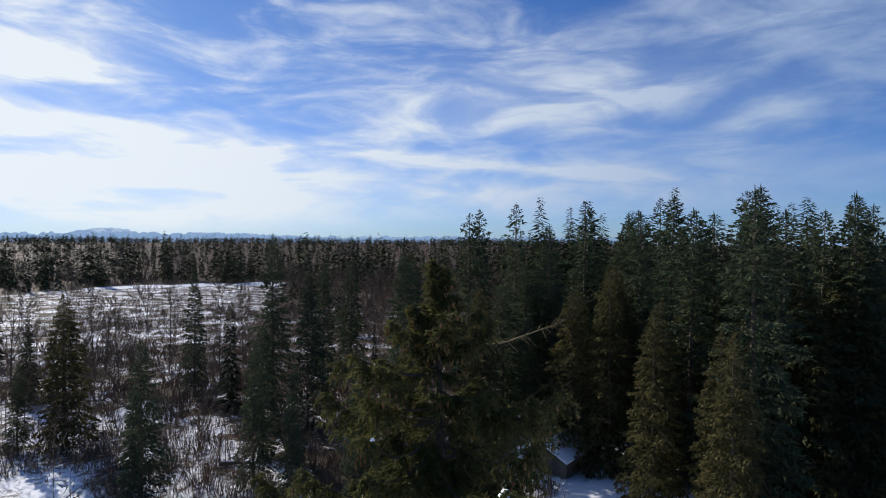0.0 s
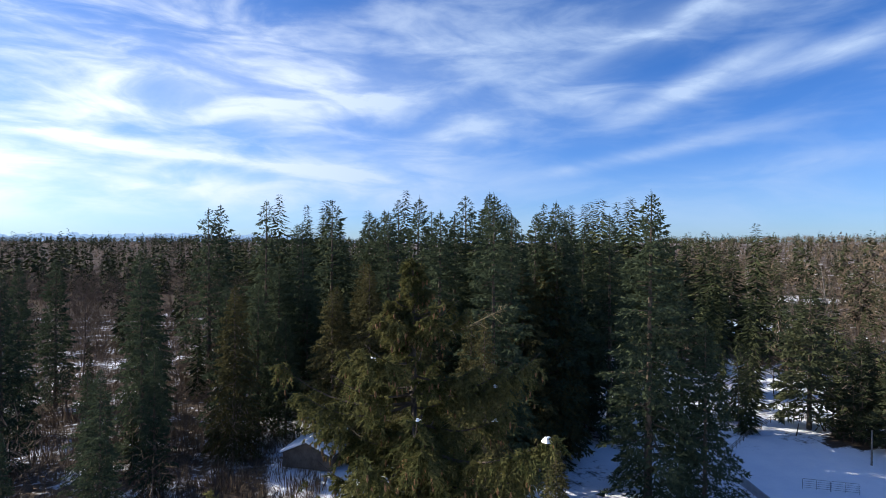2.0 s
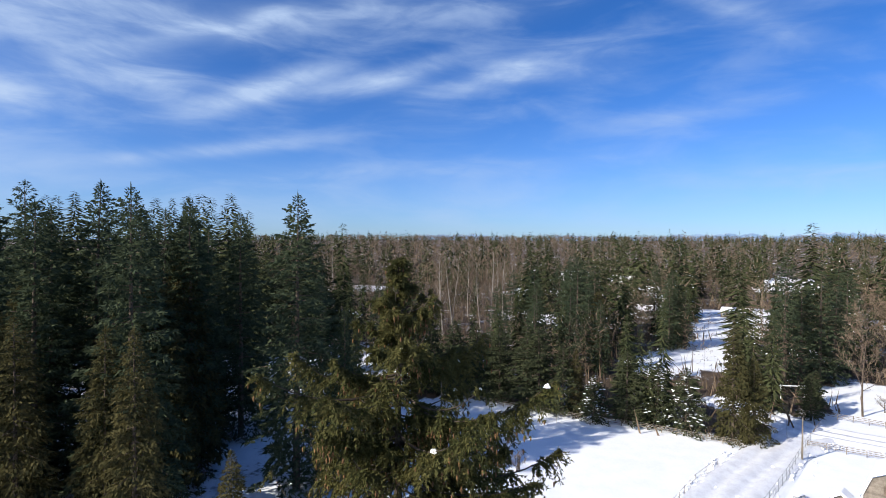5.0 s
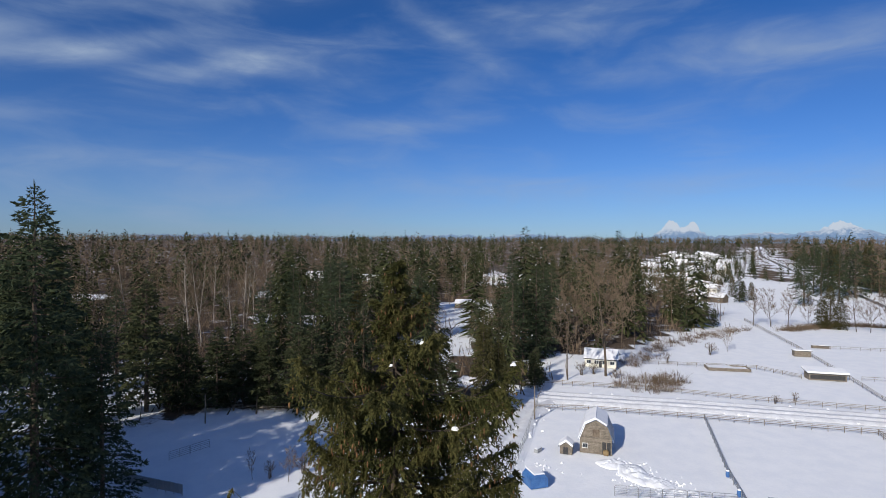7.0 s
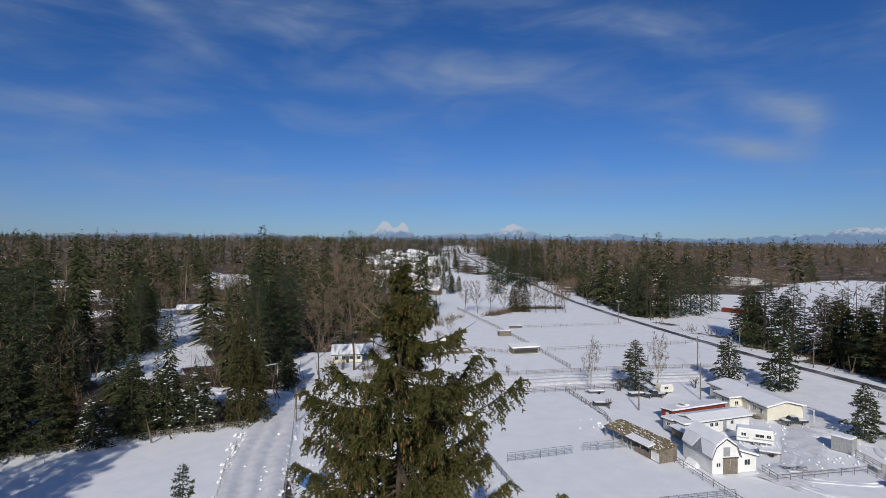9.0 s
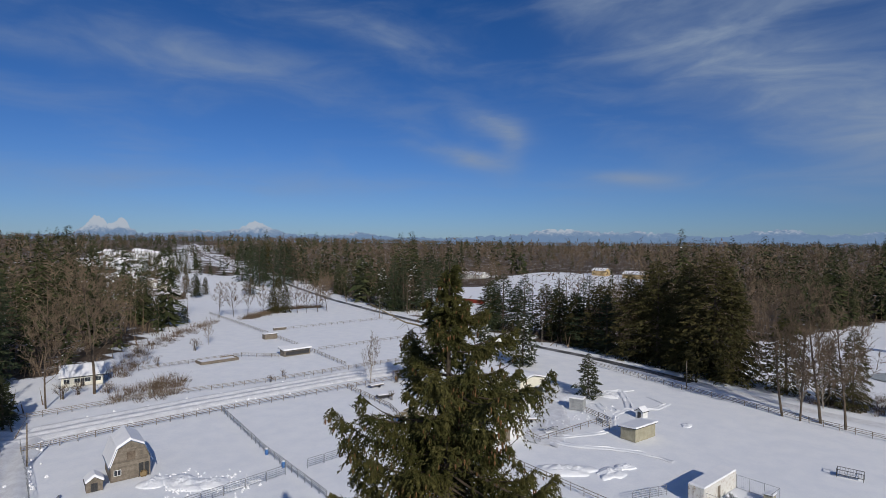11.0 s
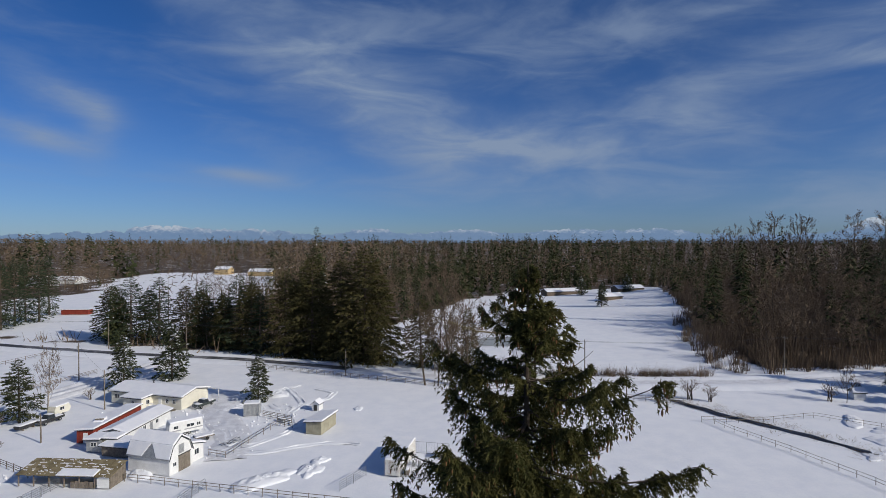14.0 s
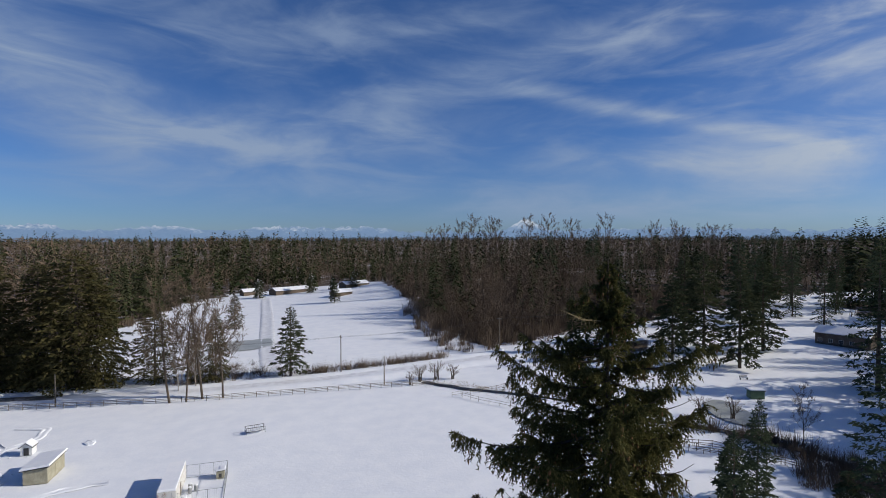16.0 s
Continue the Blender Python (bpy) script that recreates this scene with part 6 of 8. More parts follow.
def make_sheds():
    ob = thing("garden_shed", "olive-sided shed with a sloping snow-covered roof", "shed", at=site(15.3, -72.8, -0.33, -0.94))
    box_walls(ob, 0, 0, 6.6, 3.4, 2.4, OLIVE, tops=(2.6, 2.6, 2.2, 2.2))
    flat_roof(ob, [(-0.35, -0.35, 2.8), (6.95, -0.35, 2.8), (6.95, 3.75, 2.36), (-0.35, 3.75, 2.36)])
    door_part(ob, "x", 0.0, 3.0, 3.9, 2.0, OLIVE, -1)
    d = thing("play_hut", "tiny white hut with a gabled snowy roof", "hut", at=site(17.4, -85.0, -0.33, -0.94))
    gable_building(d, 0, 0, 1.8, 1.8, 1.5, 2.2, WHITE, "x", 0.25, 0.2)
    door_part(d, "y", 0.0, 0.5, 1.3, 1.3, DARK, -1)
    make_hay_barn()
    s = thing("woodland_shed", "large shed under the cedars with a smooth snowy roof", "shed", at=site(1.8, 64.6, 0.55, 0.83))
    gable_building(s, 0, -9.0, 12.0, 0, 2.5, 4.5, BROWNWALL, "x", 0.4, 0.35)
    sh = thing("run_in_shed", "low open run-in shed with a snowy roof", "shed", at=site(108.5, -82.8, -0.25, -0.97))
    box_walls(sh, 0, 0, 9.5, 3.6, 1.8, OLDWOOD)
    flat_roof(sh, [(-0.5, -0.5, 2.0), (10, -0.5, 2.0), (10, 4.2, 2.6), (-0.5, 4.2, 2.6)], snow=0.5)
    # the front wall is closed; this dark panel paints the shade within
    op = Mesh()
    op.box(0.4, -0.03, 0.3, 9.1, -0.003, 1.5)
    part("opening", op, DARK, sh, "dark panel painted as the shade of an open front")
    s2 = thing("field_shelter", "small brown field shelter with snow on top", "shelter", at=site(134, -96, -0.3, -0.95))
    box_walls(s2, 0, 0, 5, 3, 1.9, OLDWOOD)
    flat_roof(s2, [(-0.3, -0.3, 2.1), (5.3, -0.3, 2.1), (5.3, 3.3, 2.0), (-0.3, 3.3, 2.0)])
    s3 = thing("feed_rack", "flat snow-topped feed rack in the field", "rack", at=site(146, -109, -0.25, -0.97))
    box_walls(s3, 0, 0, 5.5, 1.4, 0.8, OLDWOOD)
    flat_roof(s3, [(-0.1, -0.1, 0.95), (5.6, -0.1, 0.95), (5.6, 1.5, 0.95), (-0.1, 1.5, 0.95)], snow=0.25)
    e = thing("riding_pen", "low weathered board enclosure filled with snow", "pen", at=site(117, -64.5, -0.2, -0.98))
    box_walls(e, 0, 0, 12, 5, 0.9, OLDWOOD)
    fill = Mesh()
    fill.box(0.13, 0.13, 0.0, 7.4, 4.87, 0.82, 0.1)
    fill.box(7.41, 0.13, 0.0, 11.87, 4.87, 0.55, 0.1)
    part("snow", fill, ROOF_SNOW, e)


def simple_house(x, y, ux, uy, length, depth, eave, ridge, wall, label, name="house", along="x", windows=4, floors=1):
    ob = thing(name, label, "house", at=site(x, y, ux, uy))
    gable_building(ob, 0, 0, length, depth, eave, ridge, wall, along, 0.5, 0.35)
    for f in range(floors):
        for i in range(windows):
            a = length * (i + 0.5) / windows
            window_part(ob, "x", depth, a - 0.6, a + 0.6, 1.0 + 2.7 * f, 2.1 + 2.7 * f, 1)
    door_part(ob, "x", depth, length * 0.5 - 0.45, length * 0.5 + 0.45, 2.05, DARK, 1)
    return ob


def make_far_houses():
    for spec in ((124, -45, 0.35, 0.94, 9.5, 8, 2.7, 4.8, CREAM, "cream cottage with a snowy hipped roof under bare trees"), (281, 10, 0.1, 1, 16, 9, 2.8, 5.0, BROWNWALL, "brown house with a snowy roof among conifers"),
                 (235, 16, -0.1, 1, 12, 8, 2.8, 5.0, BROWNWALL, "brown house half hidden by conifers, roof snowy"), (339, 26, 0.1, 1, 14, 9, 2.8, 5.0, WHITE, "white house with a snowy roof in the woods"),
                 (245, -16, 0.2, 1, 11, 8, 2.8, 4.6, BROWNWALL, "low brown house with snow on its roof"), (415, -47, 0.2, 1, 18, 10, 3.2, 5.4, WHITE, "white house with a wide snowy roof"),
                 (397, 44, 0, 1, 24, 12, 4.5, 7.5, WHITE, "large white house with snow on its roof"), (410, 80, 0, 1, 30, 14, 5.0, 8.5, WHITE, "long white building with a snowy roof"),
                 (103, -500, 0.95, 0.1, 15, 10, 3.0, 5.5, BROWNWALL, "brown house with a snowy roof at the wood's edge")):
        simple_house(*spec)
    for spec in ((160, -463, -0.98, 0.2, 16, 12, 5.6, 8.2, YELLOW, "tan two-storey house with a snowy roof"), (128, -446, -0.98, 0.2, 26, 12, 4.6, 7.4, YELLOW, "wide tan house with a snowy roof")):
        simple_house(*spec, floors=2)
    simple_house(-166, -44.0, 0.0, -1.0, 16, 9, 4.0, 5.8, BROWNWALL, "brown hillside house with a deck and snowy roof", floors=1, windows=5)
    b = thing("stable_range", "long low red stable wall with snow on top", "stable", at=site(142, -226, -0.99, 0.05))
    box_walls(b, 0, -4, 14, 0, 2.2, RED)
    flat_roof(b, [(-0.3, -4.3, 2.6), (14.3, -4.3, 2.6), (14.3, 0.3, 2.4), (-0.3, 0.3, 2.4)])
    for x, y, l, d, h, lab in ((-72, -273, 26, 9, 3.0, "long low farm building with snow on its roof"), (-88, -231, 12, 6, 2.6, "dark open farm shed with a snowy roof"), (-106, -262, 20, 8, 3.0, "weathered farm shed with a snowy roof"), (-60, -284, 10, 6, 2.6, "small farm shed with a snowy roof")):
        o = thing("farm_shed", lab, "shed", at=site(x, y, -0.97, -0.22))
        gable_building(o, 0, -d, l, 0, h, h + 1.6, BROWNWALL, "x", 0.5, 0.3)
        # interior shade painted as a dark panel over the closed wall
        op = Mesh()
        op.box(1, 0.003, 0.1, l - 1, 0.05, h - 0.7)
        part("opening", op, DARK, o, "dark panel painted as the shade of an open front")
    rng = random.Random(9)
    walls = [WHITE, BROWNWALL, CREAM, GREYMETAL, WHITE]
    spots = [(300, -150), (272, -150), (330, -175), (315, -132), (360, -185), (395, -195), (430, -190), (445, -225), (480, -215), (500, -245), (540, -235), (560, -270), (600, -260), (640, -300), (440, -170), (350, -150), (690, -290), (720, -330)]
    for k, (x, y) in enumerate(spots):
        a = rng.uniform(0.7, 1.2)
        simple_house(x, y, math.sin(a), math.cos(a), rng.uniform(9, 16), rng.uniform(7, 10), rng.uniform(2.6, 4.2), rng.uniform(4.6, 6.6), walls[k % 5], "village house with snow on its roof beside the lane", windows=3)
    placed = 0
    while placed < 38:
        x, y = rng.uniform(310, 730), rng.uniform(-400, -130)
        if not inside(*plan(x, y), VILLAGE) or beside_road(*plan(x, y), 26.0):
            continue
        a = rng.uniform(0.4, 1.5)
        simple_house(x, y, math.sin(a), math.cos(a), rng.uniform(9, 20), rng.uniform(8, 12), rng.uniform(2.6, 5.2), rng.uniform(5.4, 8.0), walls[placed % 5], "village house with snow on its roof among gardens", windows=3)
        placed += 1
    h = thing("long_shed", "long pale building with a snowy roof behind conifers", "building", at=site(250, -385, -0.98, 0.2))
    gable_building(h, 0, -14, 44, 0, 3.6, 6.0, WHITE, "x", 0.6, 0.35)
    pl = thing("pump_hut", "small white pump hut by the creek", "hut", at=site(-82, -83, -0.9, 0.2))
    gable_building(pl, 0, 0, 2.6, 2.2, 1.7, 2.5, WHITE, "x", 0.3, 0.25)
    op = Mesh()
    op.box(0.6, 2.204, 0.1, 1.6, 2.23, 1.5)
    part("door", op, DARK, pl)
    bs = thing("utility_box", "small green utility shed by the creek pond", "shed", at=site(-92, -41, -0.7, 0.6))
    box_walls(bs, 0, 0, 3.2, 2.2, 1.8, material("green_paint", (0.08, 0.14, 0.08), (0.14, 0.2, 0.12), 1.0, 0.7))
    flat_roof(bs, [(-0.2, -0.2, 2.0), (3.4, -0.2, 2.0), (3.4, 2.4, 1.9), (-0.2, 2.4, 1.9)])
    bn = thing("snowy_bench", "dark garden bench with snow on top", "bench", at=site(-104, -49, -0.8, 0.5))
    w = Mesh()
    w.box(0, 0, 0.42, 2.2, 0.55, 0.5, 0.02)
    w.box(0, 0.5, 0.5, 2.2, 0.56, 1.0, 0.02)
    part("seat", w, DARK, bn)
    for x in (0.1, 2.0):
        l = Mesh()
        l.box(x, 0.03, 0, x + 0.1, 0.5, 0.42)
        part("leg", l, DARK, bn)
    s = Mesh()
    s.box(0.03, 0.02, 0.504, 2.17, 0.48, 0.75, 0.08)
    part("snow", s, ROOF_SNOW, bn)


make_barn()
make_house()
make_red_shed()
make_white_shed()
make_lean_to()
make_caravan()
make_pickup(site(39.6, -87.6, -0.4, -0.92), TRUCK, "dark green pickup truck with snow on its bed")
make_containers()
make_sheds()
make_far_houses()


# ---- fences, panels, gates ----
def fence(name, label, points, gap=2.6, height=1.25, rails=(0.45, 0.8, 1.15), post_r=0.07, rail_r=0.045, mat=None, snow=False):
    """Posts and rails, each an object of its own."""
    mat = mat or OLDWOOD
    pts = [Vector((*plan(*p), 0)) for p in points]
    ob = thing(name, label, "fence")
    ob.location = (pts[0].x, pts[0].y, terrain(pts[0].x, pts[0].y))
    base = ob.location.copy()
    pm = Mesh()
    pm.tube((0, 0, -0.2), (0, 0, height), post_r, post_r * 0.9, 6)
    post_data = pm.data("post", mat)
    rm = Mesh()
    rm.box(0, -rail_r * 0.6, -rail_r, 1, rail_r * 0.6, rail_r)
    rail_data = rm.data("rail", mat)
    rng = random.Random(len(points) * 7 + int(pts[0].x))
    stops = []
    for a, b in zip(pts, pts[1:]):
        n = max(1, round((b - a).length / gap))
        stops += [a.lerp(b, i / n) for i in range(n)]
    stops.append(pts[-1])
    for k, p in enumerate(stops):
        z = terrain(p.x, p.y)
        part("post", post_data, None, ob, at=pose(p.x - base.x, p.y - base.y, z - base.z + rng.uniform(-0.06, 0.06), rng.gauss(0, 2), rng.gauss(0, 2), 0))
        if k + 1 < len(stops):
            q = stops[k + 1]
            d = q - p
            tilt = math.degrees(math.atan2(terrain(q.x, q.y) - z, d.length))
            for h in rails:
                part("rail", rail_data, None, ob, at=pose(p.x - base.x, p.y - base.y, z - base.z + h + rng.uniform(-0.03, 0.03), 0, -tilt, heading(d.x, d.y)) @ Matrix.Diagonal((d.length, 1, 1, 1)))
    return ob


fence("paddock_fence", "weathered split-rail fence along the conifers", [(87.2, 58.9), (87.2, 51.5), (85.0, 38.9), (83.4, 31), (82.2, 18), (82.5, 4), (81.0, -9)])
fence("road_fence", "post-and-rail fence along the road", [(40, -121.5), (14, -108.5), (-8.1, -98.5), (-29.0, -91.2), (-43.0, -86.1), (-49, -83.5)], 2.8)
fence("field_fence", "thin post-and-rail fence at the field edge", [(-48.6, -72.9), (-49.4, -68.9), (-52.5, -60.5), (-55.5, -49.8), (-57.5, -39), (-61, -30)], 2.6, 1.15, (0.5, 1.05), 0.05, 0.03)
fence("creek_fence", "thin post-and-rail fence across the creek meadow", [(-47, -74), (-57, -72.8), (-67, -74.3), (-73.6, -68.2), (-82, -58)], 2.6, 1.15, (0.5, 1.05), 0.05, 0.03)
fence("lane_fence", "post-and-rail fence on the far side of the lane", [(104.3, -20.2), (98.8, -43.1), (89.8, -65.2), (81.5, -93), (72, -117)], 2.8)
fence("lane_fence", "post-and-rail fence on the near side of the lane", [(85.7, -18), (84.3, -29.5), (80.1, -45.9), (72.9, -70), (69.5, -80)], 2.8)
fence("dividing_fence", "dark rail fence between two paddocks", [(80.1, -45.9), (58.4, -38.5), (47.6, -35.5), (40, -33.4)], 2.4, 1.3, (0.4, 0.7, 1.0, 1.25), mat=GALV)
fence("yard_fence", "rail fence at the edge of the farmyard", [(72.9, -70), (56.7, -64.6), (50.5, -60.5)], 2.4)
fence("far_field_fence", "long rail fence across the far fields", [(204, -121), (150.3, -105.6), (111, -92.9), (87.9, -84.7)], 3.0)
fence("cross_fence", "rail fence running to the road", [(146, -108.5), (134.4, -151.4)], 3.2, 1.2, (0.5, 1.05))
fence("cross_fence", "rail fence between snowy fields", [(107.9, -94.2), (102.1, -118.3), (96, -141)], 3.2, 1.2, (0.5, 1.05))
fence("pen_fence", "rail fence beside the board enclosure", [(123.5, -52.7), (118.5, -76.8), (109.5, -81.8)], 2.8)
fence("barnyard_fence", "dark rail fence in front of the barn", [(39.5, -59.0), (34.0, -57.4), (28.3, -55.6), (19.3, -52.8), (8, -49.4)], 2.6, 1.2, (0.6, 1.1), 0.06, 0.04)
fence("barnyard_fence", "dark rail fence beside the barn annex", [(30.0, -66.0), (27.2, -64.7), (25.6, -70.1), (23.1, -77.9)], 2.4, 1.2, (0.6, 1.1), 0.06, 0.04)
fence("yard_gate_fence", "stout rail fence and gate by the container", [(26.5, -82.5), (21.0, -79.1)], 2.0, 1.4, (0.4, 0.75, 1.1, 1.4))
fence("yard_gate_fence", "stout rail gate at the yard end", [(23.2, -78.2), (20.4, -76.4)], 2.0, 1.4, (0.4, 0.75, 1.1, 1.4))
fence("driveway_fence", "wire and post fence beside the driveway", [(72, -6.2), (64.6, -3.7), (56.5, -1.8), (48, 0.5)], 2.8, 1.3, (0.6, 1.2), 0.05, 0.02)
fence("driveway_fence", "tall dark mesh fence beside the driveway", [(88, -18.6), (70.9, -14), (60.6, -11), (50, -8)], 2.6, 1.8, (0.1, 0.95, 1.75), 0.05, 0.025, GALV)
fence("white_panel_fence", "pale board fence in the shaded paddock", [(54.7, 39.6), (51.1, 29.9)], 1.6, 1.5, (0.3, 0.6, 0.9, 1.2, 1.45), 0.06, 0.14, GREYMETAL)
fence("paddock_fence", "leaning rail fence at the head of the paddock", [(60.0, 47), (70, 52), (80, 56), (86.5, 58.5)], 2.6)
fence("meadow_fence", "dark plank fence by the creek", [(-60.5, -33.0), (-65.5, -23.5), (-66.5, -12)], 2.4, 1.3, (0.4, 0.8, 1.2))
fence("meadow_fence", "dark plank fence in the creek meadow", [(-57, -39), (-63.6, -32.4), (-65.5, -24)], 2.4, 1.2, (0.6, 1.1))


def corral_panel(a, b):
    """Welded tube panels standing end to end."""
    (ax, ay), (bx, by) = plan(*a), plan(*b)
    d = math.hypot(bx - ax, by - ay)
    n = max(1, round(d / 3.6))
    w = d / n
    for i in range(n):
        m = ground_at(ax + (bx - ax) * i / n, ay + (by - ay) * i / n, heading(bx - ax, by - ay))
        ob = thing("corral_panel", "grey welded tube corral panel standing in snow", "panel", "corral panels", at=m)
        fr = Mesh()
        fr.pipe([(0.04, 0, 0), (0.04, 0, 1.5), (0.16, 0, 1.62), (w - 0.16, 0, 1.62), (w - 0.04, 0, 1.5), (w - 0.04, 0, 0)], [0.04] * 6, 6)
        part("frame", fr, GALV, ob)
        for z in (0.3, 0.62, 0.94, 1.26):
            r = Mesh()
            r.tube((0.04, 0, z), (w - 0.04, 0, z), 0.032, 0.032, 5)
            part("rail", r, GALV, ob)
        u = Mesh()
        u.tube((w / 2, 0, 0.1), (w / 2, 0, 1.6), 0.03, 0.03, 5)
        part("upright", u, GALV, ob)


for a, b in (((51.5, -21.5), (49.3, -35)), ((48.6, -38), (46.6, -48)), ((46.6, -50), (44.6, -57)), ((29.6, -45.5), (26.7, -55.3)), ((10.3, -53.2), (7.4, -57.4)), ((66, 33.0), (61, 36.5))):
    corral_panel(a, b)


def utility_pole(x, y, h, arm=True, turn=20.0, label="tall weathered utility pole"):
    px, py = plan(x, y)
    ob = thing("utility_pole", label, "pole", "utility poles", at=ground_at(px, py, turn))
    m = Mesh()
    m.tube((0, 0, -0.3), (0, 0, h), 0.16, 0.11, 10)
    part("pole", m, OLDWOOD, ob)
    if arm:
        a = Mesh()
        a.box(-1.1, -0.06, h - 0.7, 1.1, 0.06, h - 0.58)
        am = part("crossarm", a, OLDWOOD, ob)
        for i in (-1.0, -0.5, 0.5, 1.0):
            s = Mesh()
            s.pipe([(i, 0, h - 0.578), (i, 0, h - 0.5), (i, 0, h - 0.42)], [0.04, 0.06, 0.03], 8)
            part("insulator", s, GREYMETAL, am)
    return (px, py, terrain(px, py) + h - 0.45)


line = [utility_pole(x, y, h, True, t) for x, y, h, t in ((205, -184, 11, 60), (138, -154, 11, 60), (83.5, -144.6, 11, 65), (59.5, -136.4, 11, 68), (9.6, -121.1, 11, 62), (-37, -102.8, 11, 80), (-80.7, -99.9, 11.5, 90), (-134.3, -93.7, 11.5, 95))]
yard = [utility_pole(x, y, h, False, 0, lab) for x, y, h, lab in ((72.6, -111.1, 10.3, "weathered pole with a transformer by the yard"), (56, -89.3, 9, "slim weathered pole in the farmyard"), (15.2, -110.3, 7.5, "short grey pole by the road fence"), (-40.6, -89.2, 7.5, "short grey pole in the field corner"),
                                                                 (56.7, -73.0, 5.5, "thin leaning pole in the yard"), (79.2, -16.6, 7.6, "slim pole beside the driveway"), (98.2, -42.5, 5.0, "short pole by the lane fence"), (77, 38.5, 6.0, "slim dark pole in the paddock"))]
tr = Mesh()
tr.tube((0.28, 0, 8.6), (0.28, 0, 9.5), 0.2, 0.2, 12)
part("transformer", tr, GREYMETAL, next(o for o in scene.objects if o.get("label") == "weathered pole with a transformer by the yard"))


def cable(a, b, sag):
    m = Mesh()
    a, b = Vector(a), Vector(b)
    pts = [a.lerp(b, t) - Vector((0, 0, 4 * sag * t * (1 - t))) for t in np.linspace(0, 1, 9)]
    m.pipe(pts, [0.018] * 9, 4)
    ob = new("overhead_cable", m.data("overhead_cable", DARK))
    tagged(ob, "thin dark overhead cable between poles", "cable", "overhead cables")


for p, q in zip(line, line[1:]):
    for s in (-0.5, 0.5):
        cable((p[0] + 0.4 * s, p[1] + s, p[2]), (q[0] + 0.4 * s, q[1] + s, q[2]), 1.0)
cable(line[2], yard[0], 0.7)
cable(yard[0], yard[1], 0.6)


# ---- loose things ----
def snow_heap(x, y, rx, ry, h, seed, label="lumpy bank of cleared snow", name="snow_bank"):
    px, py = plan(x, y)
    m = Mesh()
    n, k = 44, 14
    m.v.append((0, 0, h * 0.8))
    for j in range(1, k + 1):
        t = j / k
        for i in range(n):
            w = 2 * math.pi * i / n
            q = 1 + 0.45 * noise.noise((math.cos(w) * 1.5, math.sin(w) * 1.5, seed))
            gx, gy = math.cos(w) * rx * t * q, math.sin(w) * ry * t * q
            lumps = noise.noise((gx * 0.9, gy * 0.9, seed + 4)) * 0.5 + abs(noise.noise((gx * 2.3, gy * 2.3, seed + 8))) * 0.5
            z = h * (1 - t * t) * (0.55 + 0.9 * lumps) + 0.10 * noise.noise((gx * 4, gy * 4, seed)) * (1 - t * t)
            m.v.append((gx, gy, z if j < k else -0.2))
    for i in range(n):
        m.f.append((0, 1 + i, 1 + (i + 1) % n))
    for j in range(k - 1):
        for i in range(n):
            a, b = 1 + j * n + i, 1 + j * n + (i + 1) % n
            m.f.append((a, a + n, b + n, b))
    m.mi = [0] * len(m.f)
    ob = new(name, m.data(name, SNOW, smooth=True))
    ob.matrix_world = ground_at(px, py, seed * 37)
    tagged(ob, label, "snow bank", "banks of cleared snow")


for i, (x, y, rx, ry, h) in enumerate(((20.5, -57, 6, 2.6, 0.9), (15, -60, 3, 2, 0.6), (36.5, -61, 3.4, 1.8, 0.9), (38, -63, 2.4, 1.6, 0.8), (58, -26, 5, 2.4, 0.9), (55, -28, 4, 2, 0.7), (52, -30, 3.4, 1.6, 0.6), (61, -24, 3, 2, 0.8), 
                                        (28, -97, 5, 2.4, 0.9), (33, -98, 4, 2, 0.8), (14, -63, 2, 1.4, 0.5), (10.5, -86, 1.6, 1.0, 0.3), (-70, -62, 5, 3, 0.5), (-76, -66, 6, 3, 0.6), (-64, -58, 4, 2, 0.5), (-72, -72, 5, 2, 0.5))):
    snow_heap(x, y, rx, ry, h, i + 1)


def flat_trailer(x, y, ux, uy, length, label):
    ob = thing("flat_trailer", label, "trailer", at=site(x, y, ux, uy))
    d = Mesh()
    d.box(0, 0, 0.55, length, 1.9, 0.68, 0.02)
    part("deck", d, OLDWOOD, ob)
    s = Mesh()
    s.box(0.05, 0.05, 0.684, length - 0.05, 1.85, 0.95, 0.1)
    part("snow", s, ROOF_SNOW, ob)
    for y0 in (-0.14, 1.84):
        w = Mesh()
        w.tube((length * 0.6, y0, 0.32), (length * 0.6, y0 + 0.2, 0.32), 0.32, 0.32, 12)
        part("wheel", w, TYRE, ob)
    t = Mesh()
    t.tube((0, 0.95, 0.6), (-1.2, 0.95, 0.5), 0.05, 0.05)
    part("drawbar", t, DARK, ob)


